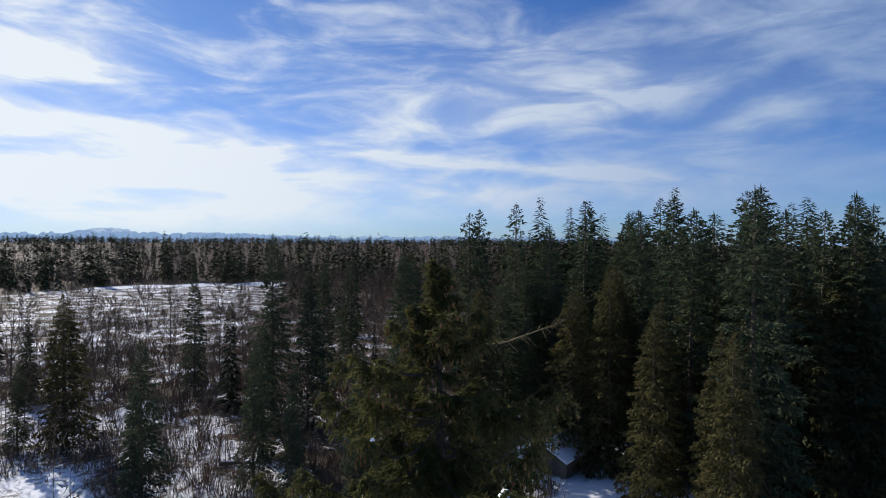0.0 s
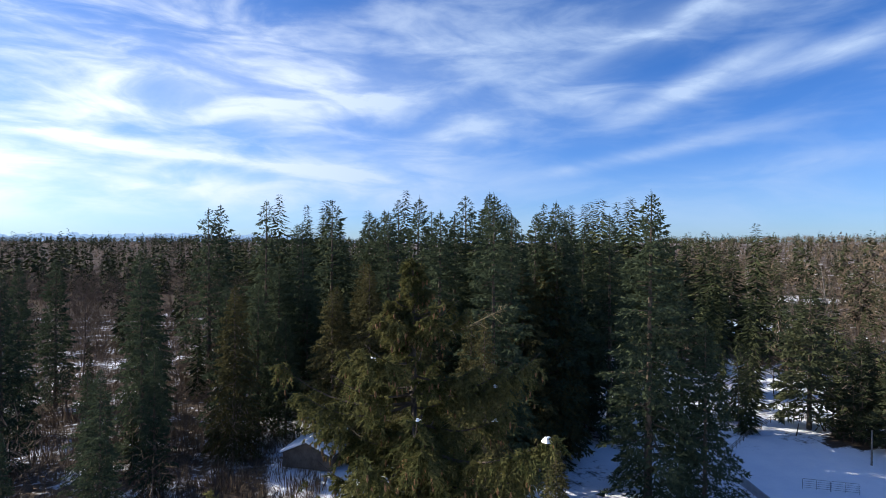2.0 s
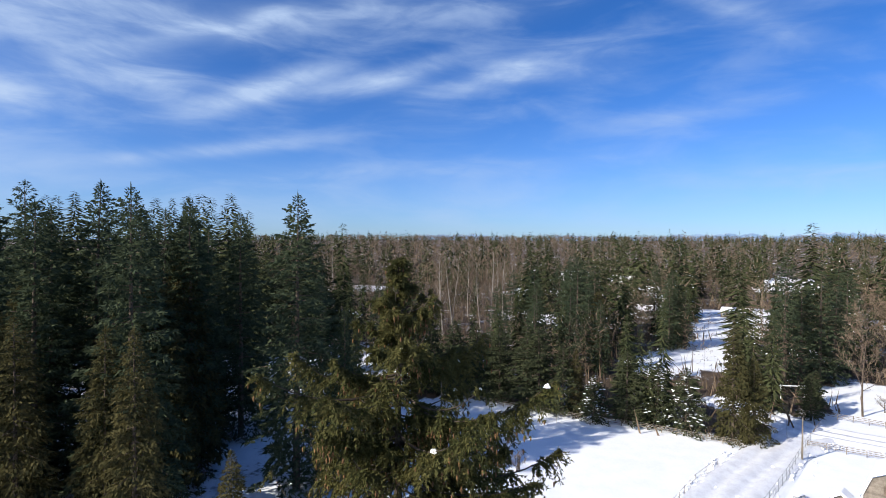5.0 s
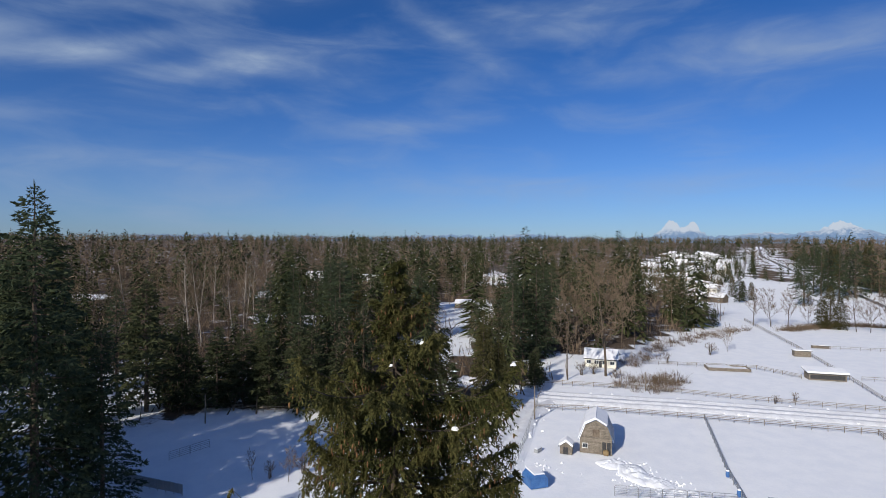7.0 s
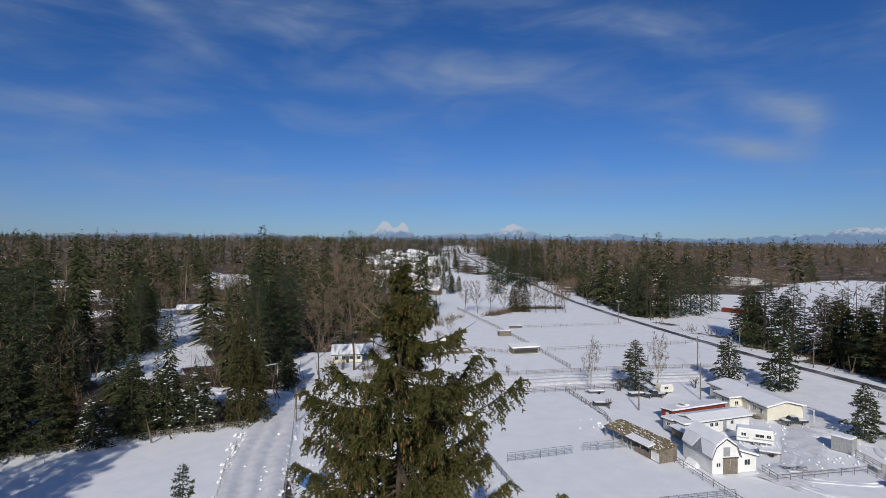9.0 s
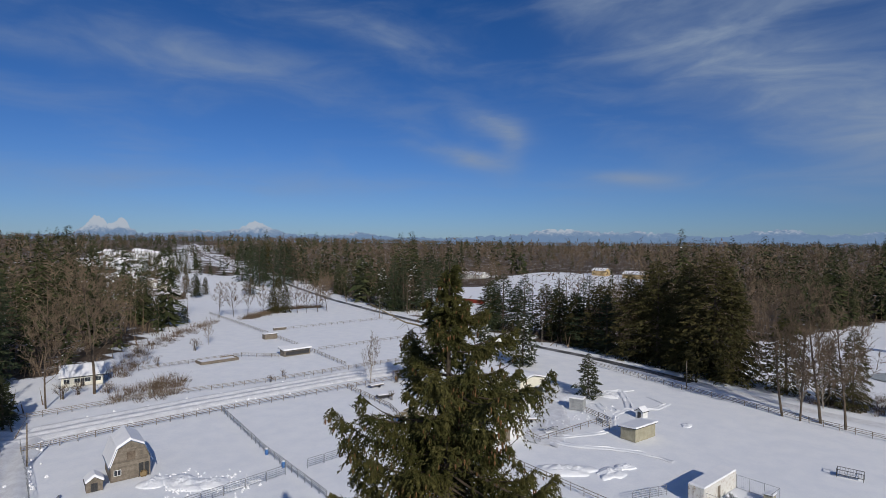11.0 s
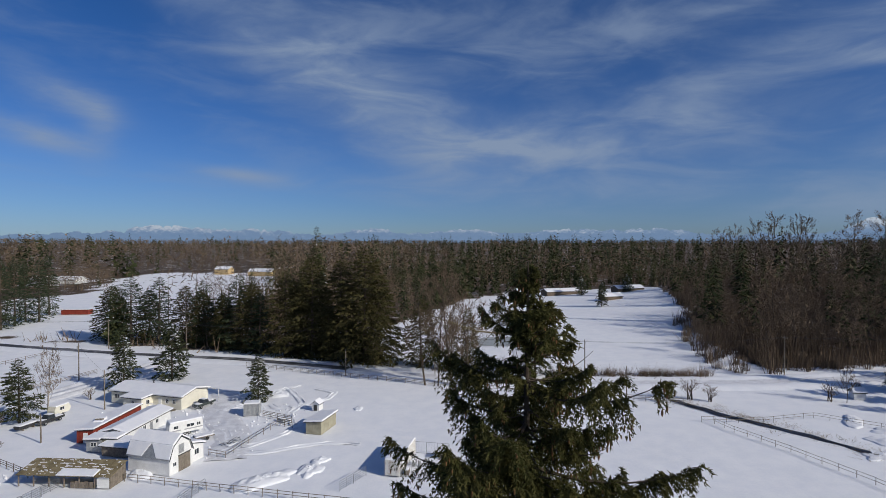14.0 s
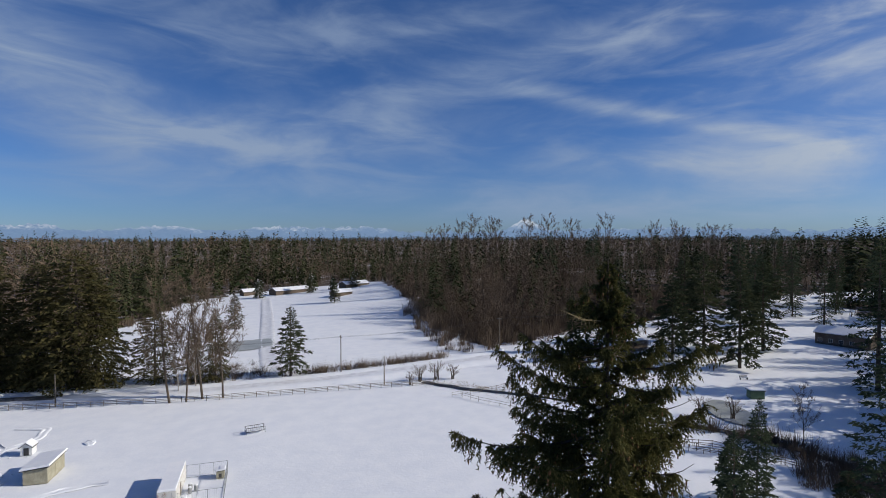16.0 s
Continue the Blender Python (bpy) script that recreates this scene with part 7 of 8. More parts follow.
def snowed_boat(x, y, ux, uy, length, label):
    ob = thing("boat", label, "boat", at=site(x, y, ux, uy))
    h = Mesh()
    rows = []
    for t, w, k in ((0, 0.8, 0.15), (0.4, 0.95, 0.05), (0.75, 0.7, 0.15), (1.0, 0.05, 0.5)):
        rows.append([(t * length, -w, 0.95), (t * length, -w * 0.6, k + 0.25), (t * length, w * 0.6, k + 0.25), (t * length, w, 0.95)])
    vs = [p for r in rows for p in r]
    fs = [(3, 2, 1, 0), (12, 13, 14, 15)]
    for k in range(3):
        for i in range(3):
            fs.append((4 * k + i, 4 * k + i + 1, 4 * k + 5 + i, 4 * k + 4 + i))
        fs.append((4 * k + 3, 4 * k, 4 * k + 4, 4 * k + 7))
    h.solid(vs, fs)
    part("hull", h, DARK, ob, "dark upturned sides")
    s = Mesh()
    s.box(0.1, -0.8, 0.955, length * 0.8, 0.8, 1.25, 0.14)
    part("snow", s, ROOF_SNOW, ob)
    c = Mesh()
    for t in (0.2, 0.65):
        c.box(t * length, -0.6, 0, t * length + 0.15, 0.6, 0.34)
    part("cradle", c, OLDWOOD, ob)


flat_trailer(68.5, -72.5, -0.3, -0.95, 4.2, "flat trailer loaded with snow beside the fence")
flat_trailer(33.6, -71.2, -0.8, -0.6, 3.6, "small flat trailer with a layer of snow")
snowed_boat(62.5, -67.5, -0.5, -0.86, 4.4, "small dark boat filled with snow")
snowed_boat(63.5, -78.0, -0.3, -0.95, 5.0, "long dark boat under snow")
make_pickup(site(61.8, -80.4, -0.3, -0.95), DARK, "dark vehicle buried under snow in the yard")
cv = thing("camper", "old cream camper with a snowy roof", "camper", at=site(61.8, -84.8, -0.25, -0.97))
b = Mesh()
b.prism([(0.2, 0.5), (3.8, 0.5), (4.2, 1.3), (3.7, 2.2), (0.3, 2.2), (0.0, 1.4)], 0, 2.0)
part("body", b, CREAM, cv)
s = Mesh()
s.slab([(0.3, 0.05, 2.45), (3.7, 0.05, 2.45), (3.7, 1.95, 2.45), (0.3, 1.95, 2.45)], 0.24, 0.1)
part("roof_snow", s, ROOF_SNOW, cv)
window_part(cv, "x", 0.0, 1.3, 2.4, 1.3, 1.9, -1)
w = Mesh()
w.tube((2.0, -0.05, 0.3), (2.0, 0.15, 0.3), 0.3, 0.3, 12)
part("wheel", w, TYRE, cv)

jk = thing("frame_pile", "pile of snowy steel frames lying in the yard", "scrap", at=site(27.9, -70.0, -0.6, -0.8))
rng = random.Random(3)
for i in range(9):
    m = Mesh()
    a, x, y = rng.uniform(-0.5, 0.5), rng.uniform(-1.4, 1.4), rng.uniform(-0.8, 0.8)
    z = 0.12 + 0.06 * i
    c, q = math.cos(a), math.sin(a)
    ring = [(x + c * p - q * o, y + q * p + c * o, z + 0.1 * rng.random()) for p, o in ((-0.8, -0.35), (0.8, -0.35), (0.8, 0.35), (-0.8, 0.35), (-0.8, -0.35))]
    m.pipe(ring, [0.035] * 5, 5)
    part("bar", m, DARK if i % 2 else GREYMETAL, jk)
s = Mesh()
s.box(-1.3, -0.7, 0.0, 1.1, 0.6, 0.22, 0.09)
part("snow", s, ROOF_SNOW, jk)

fd = thing("hay_feeder", "dark tubular hay feeder standing alone in the field", "feeder", at=site(-9.3, -75.6, -0.98, 0.1))
for x in (0.1, 3.7):
    for y in (0.1, 1.7):
        p = Mesh()
        p.tube((x, y, 0), (x, y, 1.25), 0.05, 0.05)
        part("leg", p, DARK, fd)
for z in (0.5, 1.25):
    m = Mesh()
    m.pipe([(0.1, 0.1, z), (3.7, 0.1, z), (3.7, 1.7, z), (0.1, 1.7, z), (0.1, 0.1, z)], [0.045] * 5, 6)
    part("rail", m, DARK, fd)
for i in range(9):
    for y in (0.1, 1.7):
        p = Mesh()
        p.tube((0.5 + 0.36 * i, y, 0.5), (0.5 + 0.36 * i, y, 1.25), 0.02, 0.02, 5)
        part("bar", p, DARK, fd)
m = Mesh()
m.box(0.15, 0.15, 0.40, 3.65, 1.65, 0.62, 0.09)
part("snow", m, ROOF_SNOW, fd)

gt = thing("entry_gate", "white steel entrance frame over the driveway", "gate frame", at=site(112.4, -20.6, -0.35, 0.94))
for x in (0.0, 5.4):
    p = Mesh()
    p.box(x - 0.11, -0.11, -0.2, x + 0.11, 0.11, 4.2, 0.02)
    part("post", p, WHITE, gt)
m = Mesh()
m.box(-0.5, -0.1, 3.8, 5.9, 0.1, 4.05, 0.02)
part("beam", m, WHITE, gt)
for i, (x, y) in enumerate(((57, -37.9), (51.5, -36.4))):
    bb = thing("water_barrel", "blue plastic water barrel by the fence", "barrel", "water barrels", at=site(x, y, 1, 0))
    m = Mesh()
    m.pipe([(0, 0, 0), (0, 0, 0.08), (0, 0, 0.5), (0, 0, 0.9), (0, 0, 0.98)], [0.27, 0.31, 0.33, 0.31, 0.27], 16)
    part("drum", m, BLUE, bb)
    m = Mesh()
    m.pipe([(0, 0, 0.985), (0, 0, 1.08), (0, 0, 1.15)], [0.28, 0.26, 0.12], 16)
    part("snow", m, ROOF_SNOW, bb)
for x, y, lab in ((22, -79.4, "dark stove drum beside the gate"), (64.5, -14.6, "snow-covered water trough beside the driveway")):
    bb = thing("trough", lab, "trough", at=site(x, y, 0.8, -0.6))
    m = Mesh()
    m.box(0, 0, 0, 1.8, 0.8, 0.6, 0.06)
    part("tub", m, GREYMETAL, bb)
    m = Mesh()
    m.box(0.06, 0.06, 0.604, 1.74, 0.74, 0.8, 0.09)
    part("snow", m, ROOF_SNOW, bb)
bl = thing("blue_shelter", "blue tarp shelter beside the driveway", "shelter", at=site(53.0, -11.8, 0.3, -0.95))
m = Mesh()
m.prism([(0, 0), (3.0, 0), (3.0, 1.4), (2.3, 2.1), (0.7, 2.1), (0, 1.4)], 0, 3.2)
part("cover", m, BLUE, bl)
m = Mesh()
m.slab([(0.6, 0.05, 2.3), (2.4, 0.05, 2.3), (2.4, 3.15, 2.3), (0.6, 3.15, 2.3)], 0.19, 0.1)
part("snow", m, ROOF_SNOW, bl)
lg = thing("fallen_log", "snow-topped fallen log in the wet wood", "log", at=site(-38, 58, 0.95, 0.2))
m = Mesh()
m.pipe([(0, 0, 0.25), (3, 0.2, 0.35), (6.5, 0.1, 0.3)], [0.35, 0.3, 0.2], 9)
part("trunk", m, BARK, lg)
m = Mesh()
m.pipe([(0.1, 0, 0.58), (3, 0.2, 0.62), (6.3, 0.1, 0.5)], [0.2, 0.18, 0.12], 8)
part("snow", m, ROOF_SNOW, lg)

TRAIL = [(-0.9, -0.06), (-0.55, 0.13), (-0.3, 0.02), (0.3, 0.02), (0.55, 0.14), (0.9, -0.06)]
for pts, lab in (([(30, -66.8), (25.5, -68.8), (21.5, -73.5), (19.8, -77)], "foot trail through deep snow beside the barn"), ([(27, -66), (22, -66.5), (18, -68.5), (14, -69.5), (9, -69)], "foot trail across the snowy field"),
                 ([(20.5, -78), (22.5, -84), (21, -90), (23.5, -96), (26, -101)], "curving trail behind the small huts"), ([(23, -88), (17, -92), (16, -97), (20, -100)], "looping trail in the snow"),
                 ([(37, -92), (33, -96), (28, -99), (24, -103)], "tyre trail leading from the house"), ([(35, -86), (32, -90), (27, -90), (24, -86)], "tyre trail round the yard"), ([(33, -79), (30, -75), (28.5, -70)], "tyre trail past the travel trailer")):
    tagged(new("snow_trail", ribbon([plan(*p) for p in pts], TRAIL, 0.7, 0.45, len(lab)).data("snow_trail", SNOW, smooth=True)), lab, "trail", kind="structure")


def snow_clods():
    """Thrown-up and trampled snow: small lumps along the drive, the lane and round the barn."""
    rng = random.Random(61)
    m = Mesh()

    def lump(x, y, w):
        z = terrain(x, y) - 0.02
        e = [rng.uniform(0.7, 1.3) for _ in range(6)]
        ring = [(x + w * e[i] * math.cos(i * 1.047), y + w * e[i] * math.sin(i * 1.047), z - 0.05) for i in range(6)]
        top = [(x + 0.5 * w * e[i] * math.cos(i * 2.094 + 0.3), y + 0.5 * w * e[i] * math.sin(i * 2.094 + 0.3), z + w * e[i] * 0.75 + 0.05) for i in range(3)]
        m.solid(ring + top, [(0, 1, 6), (1, 2, 7, 6), (2, 3, 7), (3, 4, 8, 7), (4, 5, 8), (5, 0, 6, 8), (6, 7, 8)])

    for line, side, n in ((DRIVE, 4.6, 300), (LANE, 4.4, 160)):
        for _ in range(n):
            k = rng.randrange(len(line) - 1)
            t = rng.random()
            (ax, ay), (bx, by) = line[k], line[k + 1]
            d = math.hypot(bx - ax, by - ay)
            off = rng.choice((-1, 1)) * rng.gauss(side, 0.8)
            lump(ax + (bx - ax) * t - (by - ay) / d * off, ay + (by - ay) * t + (bx - ax) / d * off, rng.uniform(0.12, 0.42))
    for cx, cy, rx, ry, n in ((35, -76, 9, 8, 110), (26, -84, 7, 7, 70), (40, -88, 8, 5, 60), (52, -62, 5, 4, 50), (48, -92, 7, 4, 50), (58, -12, 4, 5, 90), (60, -8, 5, 3, 60), (58, -26, 4, 3, 150), (53, -30, 4, 2, 60)):
        for _ in range(n):
            px, py = plan(rng.gauss(cx, rx * 0.5), rng.gauss(cy, ry * 0.5))
            lump(px, py, rng.uniform(0.08, 0.26))
    tagged(new("snow_clods", m.data("snow_clods", ROOF_SNOW)), "loose clods of thrown-up and trampled snow", "snow", kind="stuff")


snow_clods()


# ---- woods, brush and mountains far off ----
GREEN_SHARE = [(-180, 0.5), (-60, 0.12), (-45, 0.05), (-10, 0.05), (-2, 0.2), (4, 0.85), (40, 0.92), (50, 0.5), (62, 0.26), (80, 0.36), (95, 0.50), (112, 0.46), (128, 0.34), (140, 0.22), (160, 0.20), (176, 0.26), (188, 0.46), (205, 0.50), (214, 0.32), (236, 0.36), (262, 0.6), (300, 0.5)]


def green_share(x, y):
    a = math.degrees(math.atan2(x, y))
    if a < -100:
        a += 360
    for (a0, s0), (a1, s1) in zip(GREEN_SHARE, GREEN_SHARE[1:]):
        if a0 <= a <= a1:
            s = s0 + (s1 - s0) * (a - a0) / (a1 - a0)
            break
    else:
        s = 0.5
    if -65 < a < 0 and math.hypot(x, y) > 420:
        s = 0.5
    return s + (0.35 if -65 < a < 0 else 0.85) * noise.noise((x * 0.016, y * 0.016, 5.0))


def small_conifer(seed, n, h=26.0, r=4.6, thick=0.8):
    """A far conifer: narrow fingers round a stem."""
    rng = np.random.default_rng(seed)
    u = (np.arange(n) + rng.random(n)) / n * 0.97
    az = np.arange(n) * 2.39996 + rng.normal(0, 0.4, n)
    reach = r * np.clip(1.0 - u, 0.02, 1) ** 0.75 * rng.uniform(0.55, 1.1, n) + 0.25
    d = np.stack([np.cos(az), np.sin(az), np.zeros(n)], 1)
    up = np.array([0, 0, 1.0])
    o = up * (h * (0.03 + 0.95 * u))[:, None]
    s = np.stack([-np.sin(az), np.cos(az), np.zeros(n)], 1)
    inner = o + d * (reach * rng.uniform(0.0, 0.42, n))[:, None]
    half = unit(np.cross(d + up * rng.normal(0, 0.8, n)[:, None], rng.normal(0, 1, (n, 3)))) * (thick * 1.2 * (1.15 - u))[:, None]
    tip = inner + d * (reach * rng.uniform(0.4, 0.65, n) + 0.3)[:, None] + s * (reach * rng.normal(0, 0.20, n))[:, None] - up * (reach * rng.uniform(0.1, 0.5, n))[:, None]
    o = inner
    v = np.stack([o - half, o + half, tip], 1).reshape(-1, 3)
    return v, np.arange(3 * n).reshape(-1, 3)


def small_bare(seed, n, h=23.0, r=4.6, w=0.10):
    """A far leafless tree: a stem and a rounded haze of branches."""
    rng = np.random.default_rng(seed)
    vs = [(-0.10, 0, 0), (0.10, 0, 0), (0, 0, h * 0.7), (0, -0.10, 0), (0, 0.10, 0), (0.1, 0, h * 0.65)]
    g = rng.normal(0, 1, (n, 3))
    g = g / np.linalg.norm(g, axis=1, keepdims=True) * rng.random((n, 1)) ** 0.45
    c = g * np.array([r, r, h * 0.36]) + np.array([0, 0, h * 0.60])
    out = unit(g * np.array([1, 1, 0.8]) + np.array([0, 0, 0.40]) + rng.normal(0, 0.5, (n, 3)))
    ln = rng.uniform(0.07, 0.17, (n, 1)) * h * 0.6
    sd = unit(np.cross(out, rng.normal(0, 1, (n, 3)))) * w * rng.uniform(0.5, 1.0, (n, 1))
    v = np.stack([c - out * ln * 0.5 + sd, c - out * ln * 0.5 - sd, c + out * ln * 0.5], 1).reshape(-1, 3)
    v = np.concatenate([np.array(vs), v])
    return v, np.arange(len(v)).reshape(-1, 3)


def spread_copies(name, patterns, spots, mat, label, category="trees"):
    """Many copies of small patterns joined into one mesh of kind stuff."""
    V, F, n = [], [], 0
    for k, (x, y, s, wide, turn) in enumerate(spots):
        v, f = patterns[k % len(patterns)]
        c, q = math.cos(turn), math.sin(turn)
        p = np.empty_like(v)
        p[:, 0] = (v[:, 0] * c - v[:, 1] * q) * s * wide + x
        p[:, 1] = (v[:, 0] * q + v[:, 1] * c) * s * wide + y
        p[:, 2] = v[:, 2] * s + terrain(x, y) - 0.2
        V.append(p)
        F.append(f + n)
        n += len(v)
    if not V:
        return
    me = mesh_from(name, np.concatenate(V), np.concatenate(F), mat)
    tagged(new(name, me), label, category, kind="stuff")


def far_woods():
    rng = random.Random(21)
    rings = [(66, 105, 8.0), (105, 330, 8.6), (330, 620, 10.5), (620, 1250, 20.0), (1250, 2400, 44.0), (2400, 3700, 66.0)]
    green, brown, tall = {}, {}, []
    for k, (r0, r1, gap) in enumerate(rings):
        green[k], brown[k] = [], []
        n = int(math.pi * (r1 * r1 - r0 * r0) / (gap * gap))
        for _ in range(n):
            r = math.sqrt(rng.uniform(r0 * r0, r1 * r1))
            a = rng.uniform(0, 2 * math.pi)
            x, y = r * math.sin(a), r * math.cos(a)
            head = math.degrees(a)
            if 264 < head < 309 and (r > 330 or rng.random() < 0.5):
                continue
            if 12 < head < 42 and r > 620:
                continue
            marsh = 308 < head < 358 and r < 400
            if clear_land(x, y):
                # gardens and thin marsh trees stand on open land
                if marsh and rng.random() < 0.6:
                    brown[k].append((x, y, rng.uniform(0.45, 0.9), rng.uniform(0.8, 1.2), rng.uniform(0, 6.28)))
                continue
            if r < 105 and not marsh:
                continue
            wild = noise.noise((x * 0.01, y * 0.01, 1.0)) + 1.1 * noise.noise((x * 0.0035, y * 0.0035, 6.0))
            crest = 0.78 if 198 < head < 252 and r < 560 else 1.0
            if rng.random() < green_share(x, y):
                s = rng.uniform(0.62, 1.12) * (1 + 0.25 * wild) * (1.35 if rng.random() < 0.12 else 1.0)
                if 200 < r < 900 and rng.random() < 0.09:
                    s = rng.uniform(1.5, 1.9)
                if r < 105:
                    s *= 0.6
                s *= crest
                if 2 < head < 45 and r < 330:
                    s *= 1.35
                spot = (x, y, s, rng.uniform(0.85, 1.25) * (1.4 if s > 1.48 else 1.0), rng.uniform(0, 6.28))
                if s > 1.2 and r < 330 or r < 170:
                    tall.append(spot)
                else:
                    green[k].append(spot)
            elif not (80 < head < 300 and r < 150):
                s = rng.uniform(0.6, 1.1) * (1 + 0.2 * wild)
                if 200 < r < 900 and 40 < head < 240 and rng.random() < 0.09:
                    s = rng.uniform(1.6, 1.98)
                s *= crest
                if head > 308 or head < 2:
                    if r < 260:
                        s *= 0.72
                brown[k].append((x, y, s, rng.uniform(0.9, 1.4), rng.uniform(0, 6.28)))
    near_g = [small_conifer(100 + i, 100, thick=0.65) for i in range(5)]
    mid_g = [small_conifer(110 + i, 95, thick=0.85) for i in range(5)]
    far_g = [small_conifer(120 + i, 36, thick=1.6) for i in range(5)]
    wide_g = [small_conifer(160 + i, 24, r=9.0, thick=3.0) for i in range(5)]
    near_b = [small_bare(130 + i, 90, r=5.0, w=0.13) for i in range(5)]
    mid_b = [small_bare(140 + i, 60, r=5.8, w=0.26) for i in range(5)]
    far_b = [small_bare(150 + i, 36, r=7.5, w=0.7) for i in range(5)]
    wide_b = [small_bare(170 + i, 30, r=12.0, w=1.7) for i in range(5)]
    for k, pats in enumerate((near_g, near_g, mid_g, far_g, wide_g, wide_g)):
        spread_copies("conifer_wood", pats, green[k], FARGREEN, "dark conifers of the surrounding woods")
    spread_copies("conifer_wood", [small_conifer(180 + i, 380, thick=0.36) for i in range(4)], tall, FARGREEN, "dark conifers of the surrounding woods")
    gardens = {"green": [], "brown": []}
    while len(gardens["green"]) < 520:
        t = rng.random() ** 1.6
        x, y = 370 + 560 * t + rng.gauss(0, 20), -(165 + 300 * t) + rng.gauss(0, 30 + 60 * t)
        if inside(x, y, VILLAGE) and not beside_road(x, y, 12.0) and noise.noise((x * 0.02, y * 0.02, 14.0)) > -0.15:
            gardens["green" if rng.random() < 0.62 else "brown"].append((x, y, rng.uniform(0.22, 0.62) * (1.5 if rng.random() < 0.15 else 1.0), rng.uniform(1.0, 1.5), rng.uniform(0, 6.28)))
    spread_copies("garden_conifers", near_g, gardens["green"], FARGREEN, "dark conifers in the village gardens")
    spread_copies("garden_trees", near_b, gardens["brown"], FARTWIG, "brown leafless trees in the village gardens")
    flecks = [np.random.default_rng(190 + i) for i in range(5)]
    patches = []
    for q in flecks:
        n = 9
        u, az = q.uniform(0.15, 0.85, n), q.uniform(0, 6.28, n)
        rr = 4.4 * (1 - u) ** 0.75 * q.uniform(0.6, 1.0, n)
        c = np.stack([np.cos(az) * rr, np.sin(az) * rr, 26 * u], 1)
        d = np.stack([np.cos(az), np.sin(az), -0.5 * np.ones(n)], 1)
        w = np.stack([-np.sin(az), np.cos(az), np.zeros(n)], 1) * q.uniform(0.08, 0.22, (n, 1))
        patches.append((np.stack([c + w, c - w, c + d * q.uniform(0.3, 0.75, (n, 1))], 1).reshape(-1, 3), np.arange(3 * n).reshape(-1, 3)))
    spread_copies("clinging_snow", patches, [p for p in tall + green[1] + green[2] if 55 < math.degrees(math.atan2(p[0], p[1])) < 172 and rng.random() < 0.7], ROOF_SNOW, "snow clinging to the boughs of the woods", "snow")
    floor = []
    for r0, r1, gap in ((105, 330, 9.0), (330, 640, 17.0)):
        for _ in range(int(math.pi * (r1 * r1 - r0 * r0) / (gap * gap))):
            r, a = math.sqrt(rng.uniform(r0 * r0, r1 * r1)), rng.uniform(0, 2 * math.pi)
            x, y = r * math.sin(a), r * math.cos(a)
            head = math.degrees(a)
            if clear_land(x, y) or 264 < head < 309 or (12 < head < 42 and r > 620) or ((head < 60) and r < 170):
                continue
            floor.append((x, y, rng.uniform(0.6, 1.4) * (1.0 if r < 330 else 1.5 if r < 640 else 2.6 if r < 1300 else 5.0), rng.uniform(0.8, 1.3), rng.uniform(0, 6.28)))
    low = []
    for i in range(4):
        q = np.random.default_rng(300 + i)
        n = 14
        a = q.normal(0, 2.6, (n, 3)) * np.array([1, 1, 0])
        b = a + q.normal(0, 1.1, (n, 3)) * np.array([1, 1, 0]) + np.array([0, 0, 1.0]) * q.uniform(1.5, 5.5, (n, 1))
        w = unit(np.cross(b - a, q.normal(0, 1, (n, 3)))) * 0.16
        low.append((np.stack([a + w, a - w, b], 1).reshape(-1, 3), np.arange(3 * n).reshape(-1, 3)))
    spread_copies("undergrowth", low, floor, FARTWIG, "brown leafless undergrowth of the woods", "brush")
    for k, pats in enumerate((near_b, near_b, mid_b, far_b, wide_b, wide_b)):
        spread_copies("leafless_wood", pats, brown[k], FARTWIG, "brown leafless trees of the surrounding woods")


far_woods()


def thicket(name, spots, h, mat, label, n=30, w=0.03):
    rng = random.Random(len(spots))
    pats = []
    for i in range(4):
        r = np.random.default_rng(200 + i)
        a = r.normal(0, 0.45, (n, 3)) * np.array([1, 1, 0])
        b = a * r.uniform(1.2, 2.6, (n, 1)) + np.array([0, 0, 1.0]) * r.uniform(0.4, 1.0, (n, 1)) * h + r.normal(0, 0.2, (n, 3))
        s = unit(np.cross(b - a, r.normal(0, 1, (n, 3)))) * w
        v = np.stack([a + s, a - s, b], 1).reshape(-1, 3)
        pats.append((v, np.arange(3 * n).reshape(-1, 3)))
    spread_copies(name, pats, [(x, y, rng.uniform(0.6, 1.3), rng.uniform(1.0, 1.8), rng.uniform(0, 6.28)) for x, y in spots], mat, label, "brush")


def along(points, gap, jitter, rng):
    out = []
    for a, b in zip(points, points[1:]):
        d = math.hypot(b[0] - a[0], b[1] - a[1])
        for i in range(int(d / gap)):
            t = i * gap / d
            out.append((a[0] + (b[0] - a[0]) * t + rng.gauss(0, jitter), a[1] + (b[1] - a[1]) * t + rng.gauss(0, jitter)))
    return out


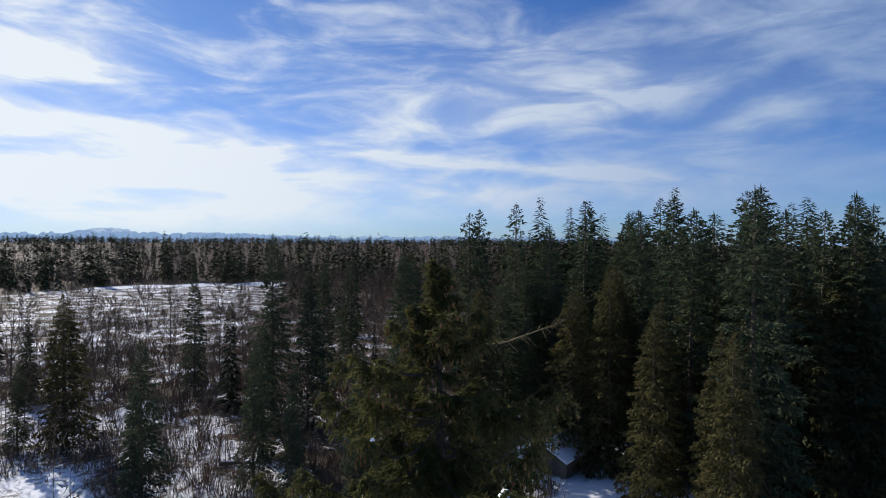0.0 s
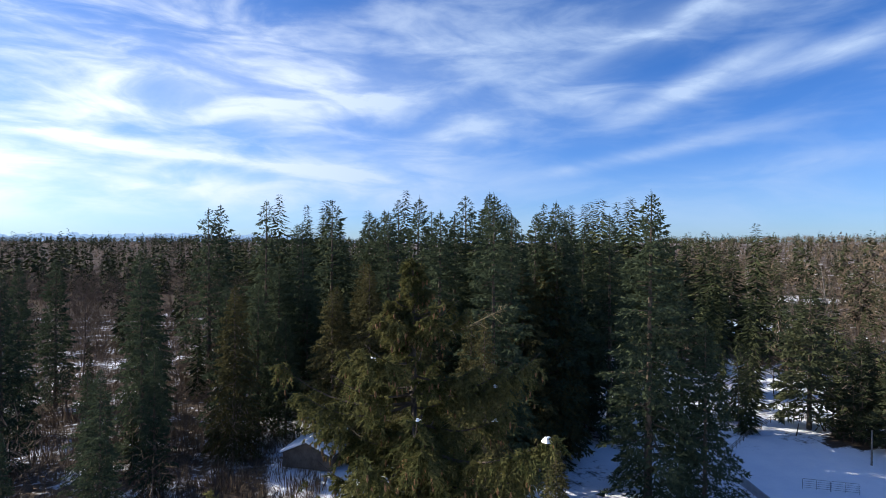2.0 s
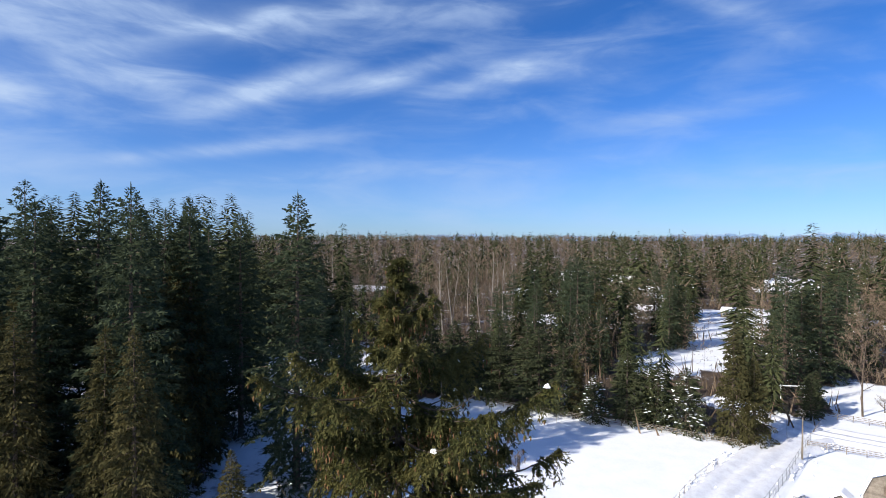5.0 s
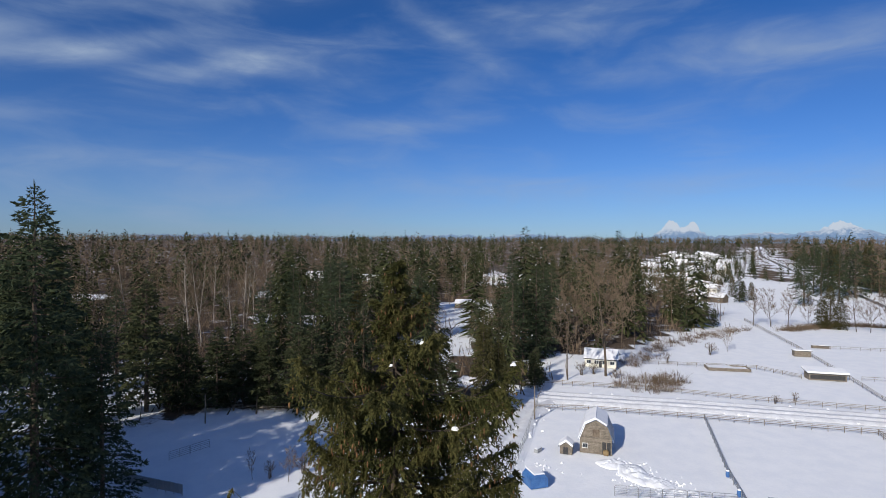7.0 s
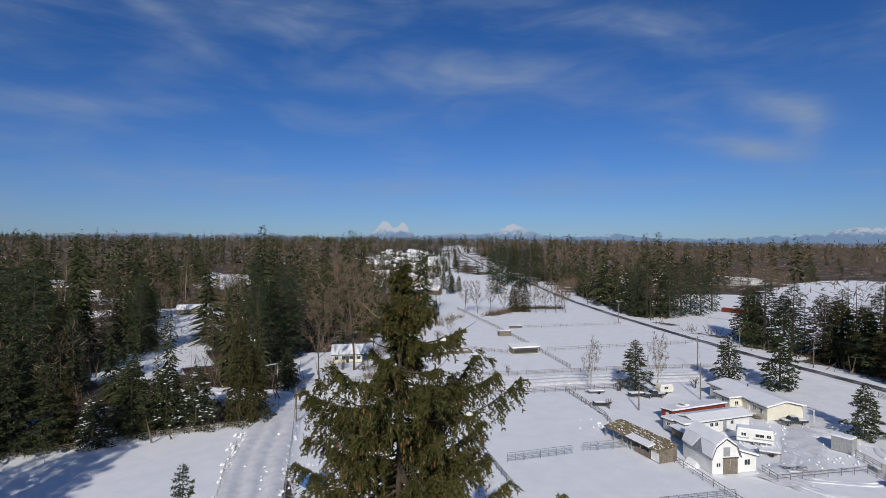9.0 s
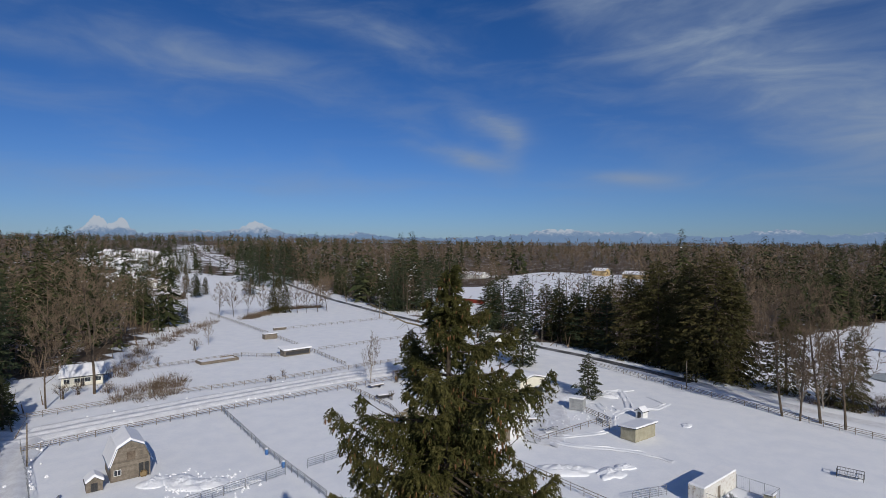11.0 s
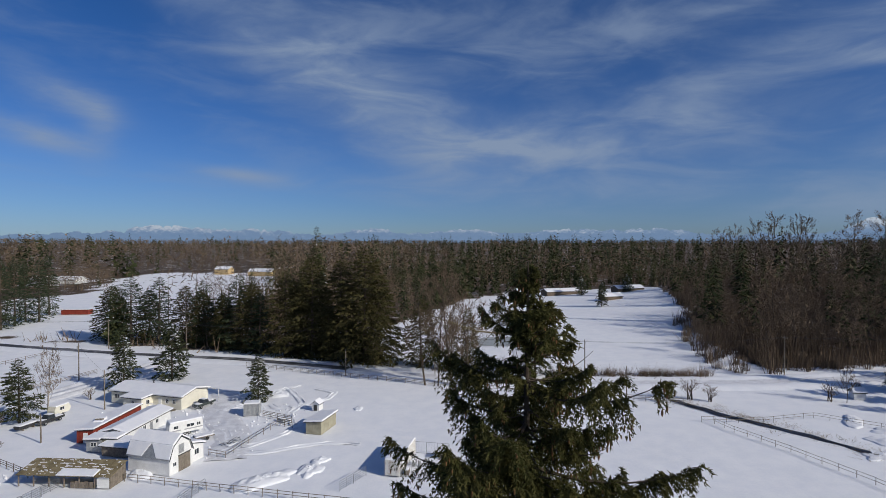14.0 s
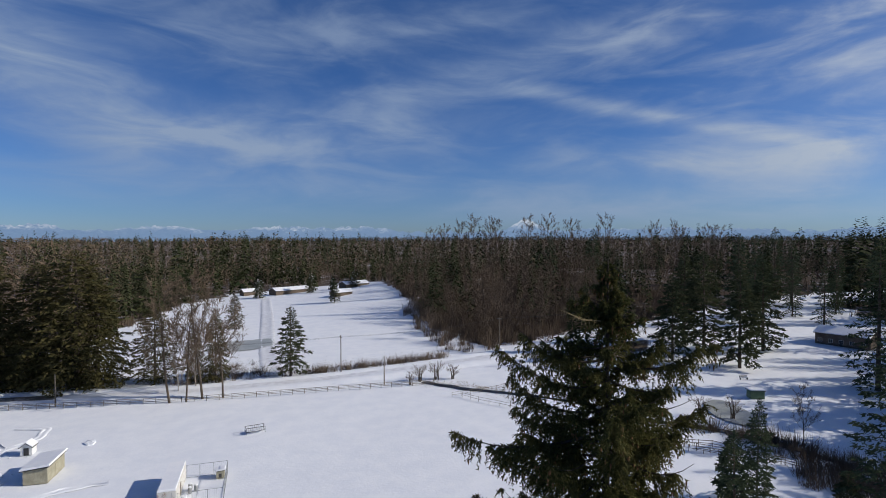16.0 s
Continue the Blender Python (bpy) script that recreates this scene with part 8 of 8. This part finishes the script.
def brush():
    rng = random.Random(33)
    wet = []
    for _ in range(6500):
        a, r = radians(rng.uniform(-62, 6)), rng.uniform(58, 330)
        x, y = r * math.sin(a), r * math.cos(a)
        if noise.noise((x * 0.03, y * 0.03, 2.0)) > (-0.02 if clear_land(x, y) else -0.45):
            wet.append((x, y))
    thicket("marsh_brush", wet, 3.2, FARTWIG, "brown leafless brush in the snowy marsh", 19, 0.04)
    tufts = []
    for _ in range(1500):
        a, r = radians(rng.uniform(-62, 0)), rng.uniform(45, 150)
        x, y = r * math.sin(a), r * math.cos(a)
        if noise.noise((x * 0.06, y * 0.06, 8.0)) > 0.05:
            tufts.append((x, y))
    bank = along([plan(*p) for p in [(-48, -86), (-60, -66), (-65, -55), (-66, -44), (-71, -37), (-73, -28), (-72, -15)]], 0.6, 1.6, rng)
    thicket("dead_grass", tufts + bank, 0.7, GRASS, "dead yellow grass tufts poking through snow", 26, 0.02)
    hedge = along([plan(*p) for p in [(-30, -108), (-45, -105), (-62, -103), (-66, -104)]], 0.35, 1.5, rng) + along([plan(*p) for p in [(-6, -115), (-20, -113), (-24, -112)]], 0.4, 2.2, rng) + along([plan(*p) for p in [(-10, -122), (-22, -120)]], 0.5, 3.0, rng)
    thicket("roadside_brush", hedge, 2.6, FARTWIG, "brown leafless brush along the road", 30, 0.03)
    corner = [plan(rng.uniform(-76, -60), rng.uniform(-21, -9)) for _ in range(60)] + along([plan(*p) for p in [(-70, -36), (-73, -26), (-68, -20), (-60, -12)]], 0.5, 2.0, rng)
    thicket("creek_brush", corner, 3.4, FARTWIG, "dark leafless brush beside the creek", 40, 0.04)
    hill = []
    for _ in range(2200):
        x, y = plan(rng.uniform(-190, -66), rng.uniform(-235, -104))
        if not clear_land(x, y):
            hill.append((x, y))
    for _ in range(900):
        x, y = rng.uniform(min(p[0] for p in ROADSIDE), max(p[0] for p in ROADSIDE)), rng.uniform(min(p[1] for p in ROADSIDE), max(p[1] for p in ROADSIDE))
        if inside(x, y, ROADSIDE) and not beside_road(*plan(x, y), 8.0):
            hill.append(plan(x, y))
    thicket("hill_brush", hill, 6.0, FARTWIG, "tall brown undergrowth on the wooded hill", 34, 0.05)
    row = along([plan(*p) for p in [(118, -44), (150, -68), (182, -108)]], 0.9, 3.0, rng) + along([plan(*p) for p in [(178, -120), (192, -150), (186, -166)]], 0.25, 1.8, rng)
    row += [plan(rng.gauss(104.5, 4.0), rng.gauss(-46.5, 4.5)) for _ in range(90)]
    thicket("field_brush", row, 2.6, FARTWIG, "brown brush along the field edge", 28, 0.03)


brush()


def mountains():
    """A ridge all along the far side, with the high snowy peaks."""
    peaks = [(114.7, 1.0, 0.9, 0.9), (112.7, 1.05, 1.1, 0.9), (113.5, 0.5, 3.4, 1.0), (126.2, 0.75, 1.8, 1.6), (124.5, 0.55, 8.0, 1.3), (137, 0.4, 3, 1.0), (158, 0.7, 6, 1.0), (166, 0.5, 4, 1.0), (177, 0.6, 3.0, 1.0), (186, 0.5, 4, 1.0),
             (198, 0.5, 8, 1.0), (206, 0.45, 4, 1.0), (222.9, 1.25, 2.4, 0.7), (235, 0.3, 9, 1.0), (100, 0.35, 5, 1.0), (90, 0.2, 5, 1.0), (-40, 0.45, 3.0, 1.0), (-32, 0.2, 5, 1.0)]
    m = Mesh()
    r = 3900.0
    cols = []
    a = -60.0
    levels = [(0.93, -1.0), (0.94, 0.15), (0.95, 0.32), (0.96, 0.48), (0.97, 0.62), (0.978, 0.74), (0.986, 0.85), (0.993, 0.94), (1.0, 1.0), (1.06, -1.0)]
    while a < 262:
        el = 0.52 + 0.22 * noise.noise((a * 0.22, 0.3, 0.0)) + 0.20 * noise.noise((a * 0.9, 4.0, 0.0))
        if 10 < a < 60:
            el -= 0.5
        for h0, top, wide, sharp in peaks:
            d = abs(a - h0) / wide
            el += top * math.exp(-(d ** (2 * sharp)) * 1.6)
        rough = (1 - 2 * abs(noise.noise((a * 1.6, 9.0, 0.0)))) * 0.16 + (1 - 2 * abs(noise.noise((a * 4.1, 3.0, 0.0)))) * 0.09 + 0.05 * noise.noise((a * 11.0, 6.0, 0.0))
        el = max(el + rough * min(2.0, 0.4 + 0.75 * el), 0.05)
        t = radians(a)
        top = math.tan(radians(el)) * r
        col = []
        for k, part_up in levels:
            gully = noise.noise((a * 2.2 + 2.0 * part_up, part_up * 3.0, 5.0)) * 0.012
            up = -20.0 if part_up < 0 else 38 + top * part_up
            col.append(((r * (k + gully)) * math.sin(t), (r * (k + gully)) * math.cos(t), up))
        cols.append(col)
        a += 0.12
    n = len(levels)
    for c in cols:
        m.v.extend(c)
    for k in range(len(cols) - 1):
        for i in range(n - 1):
            p = k * n + i
            m.f.append((p, p + n, p + n + 1, p + 1))
            m.mi.append(0)
    tagged(new("backdrop", m.data("backdrop", MOUNTAIN, smooth=True)), "distant snowy mountains, self-lit backdrop with painted blue haze", "mountains", kind="structure")


mountains()
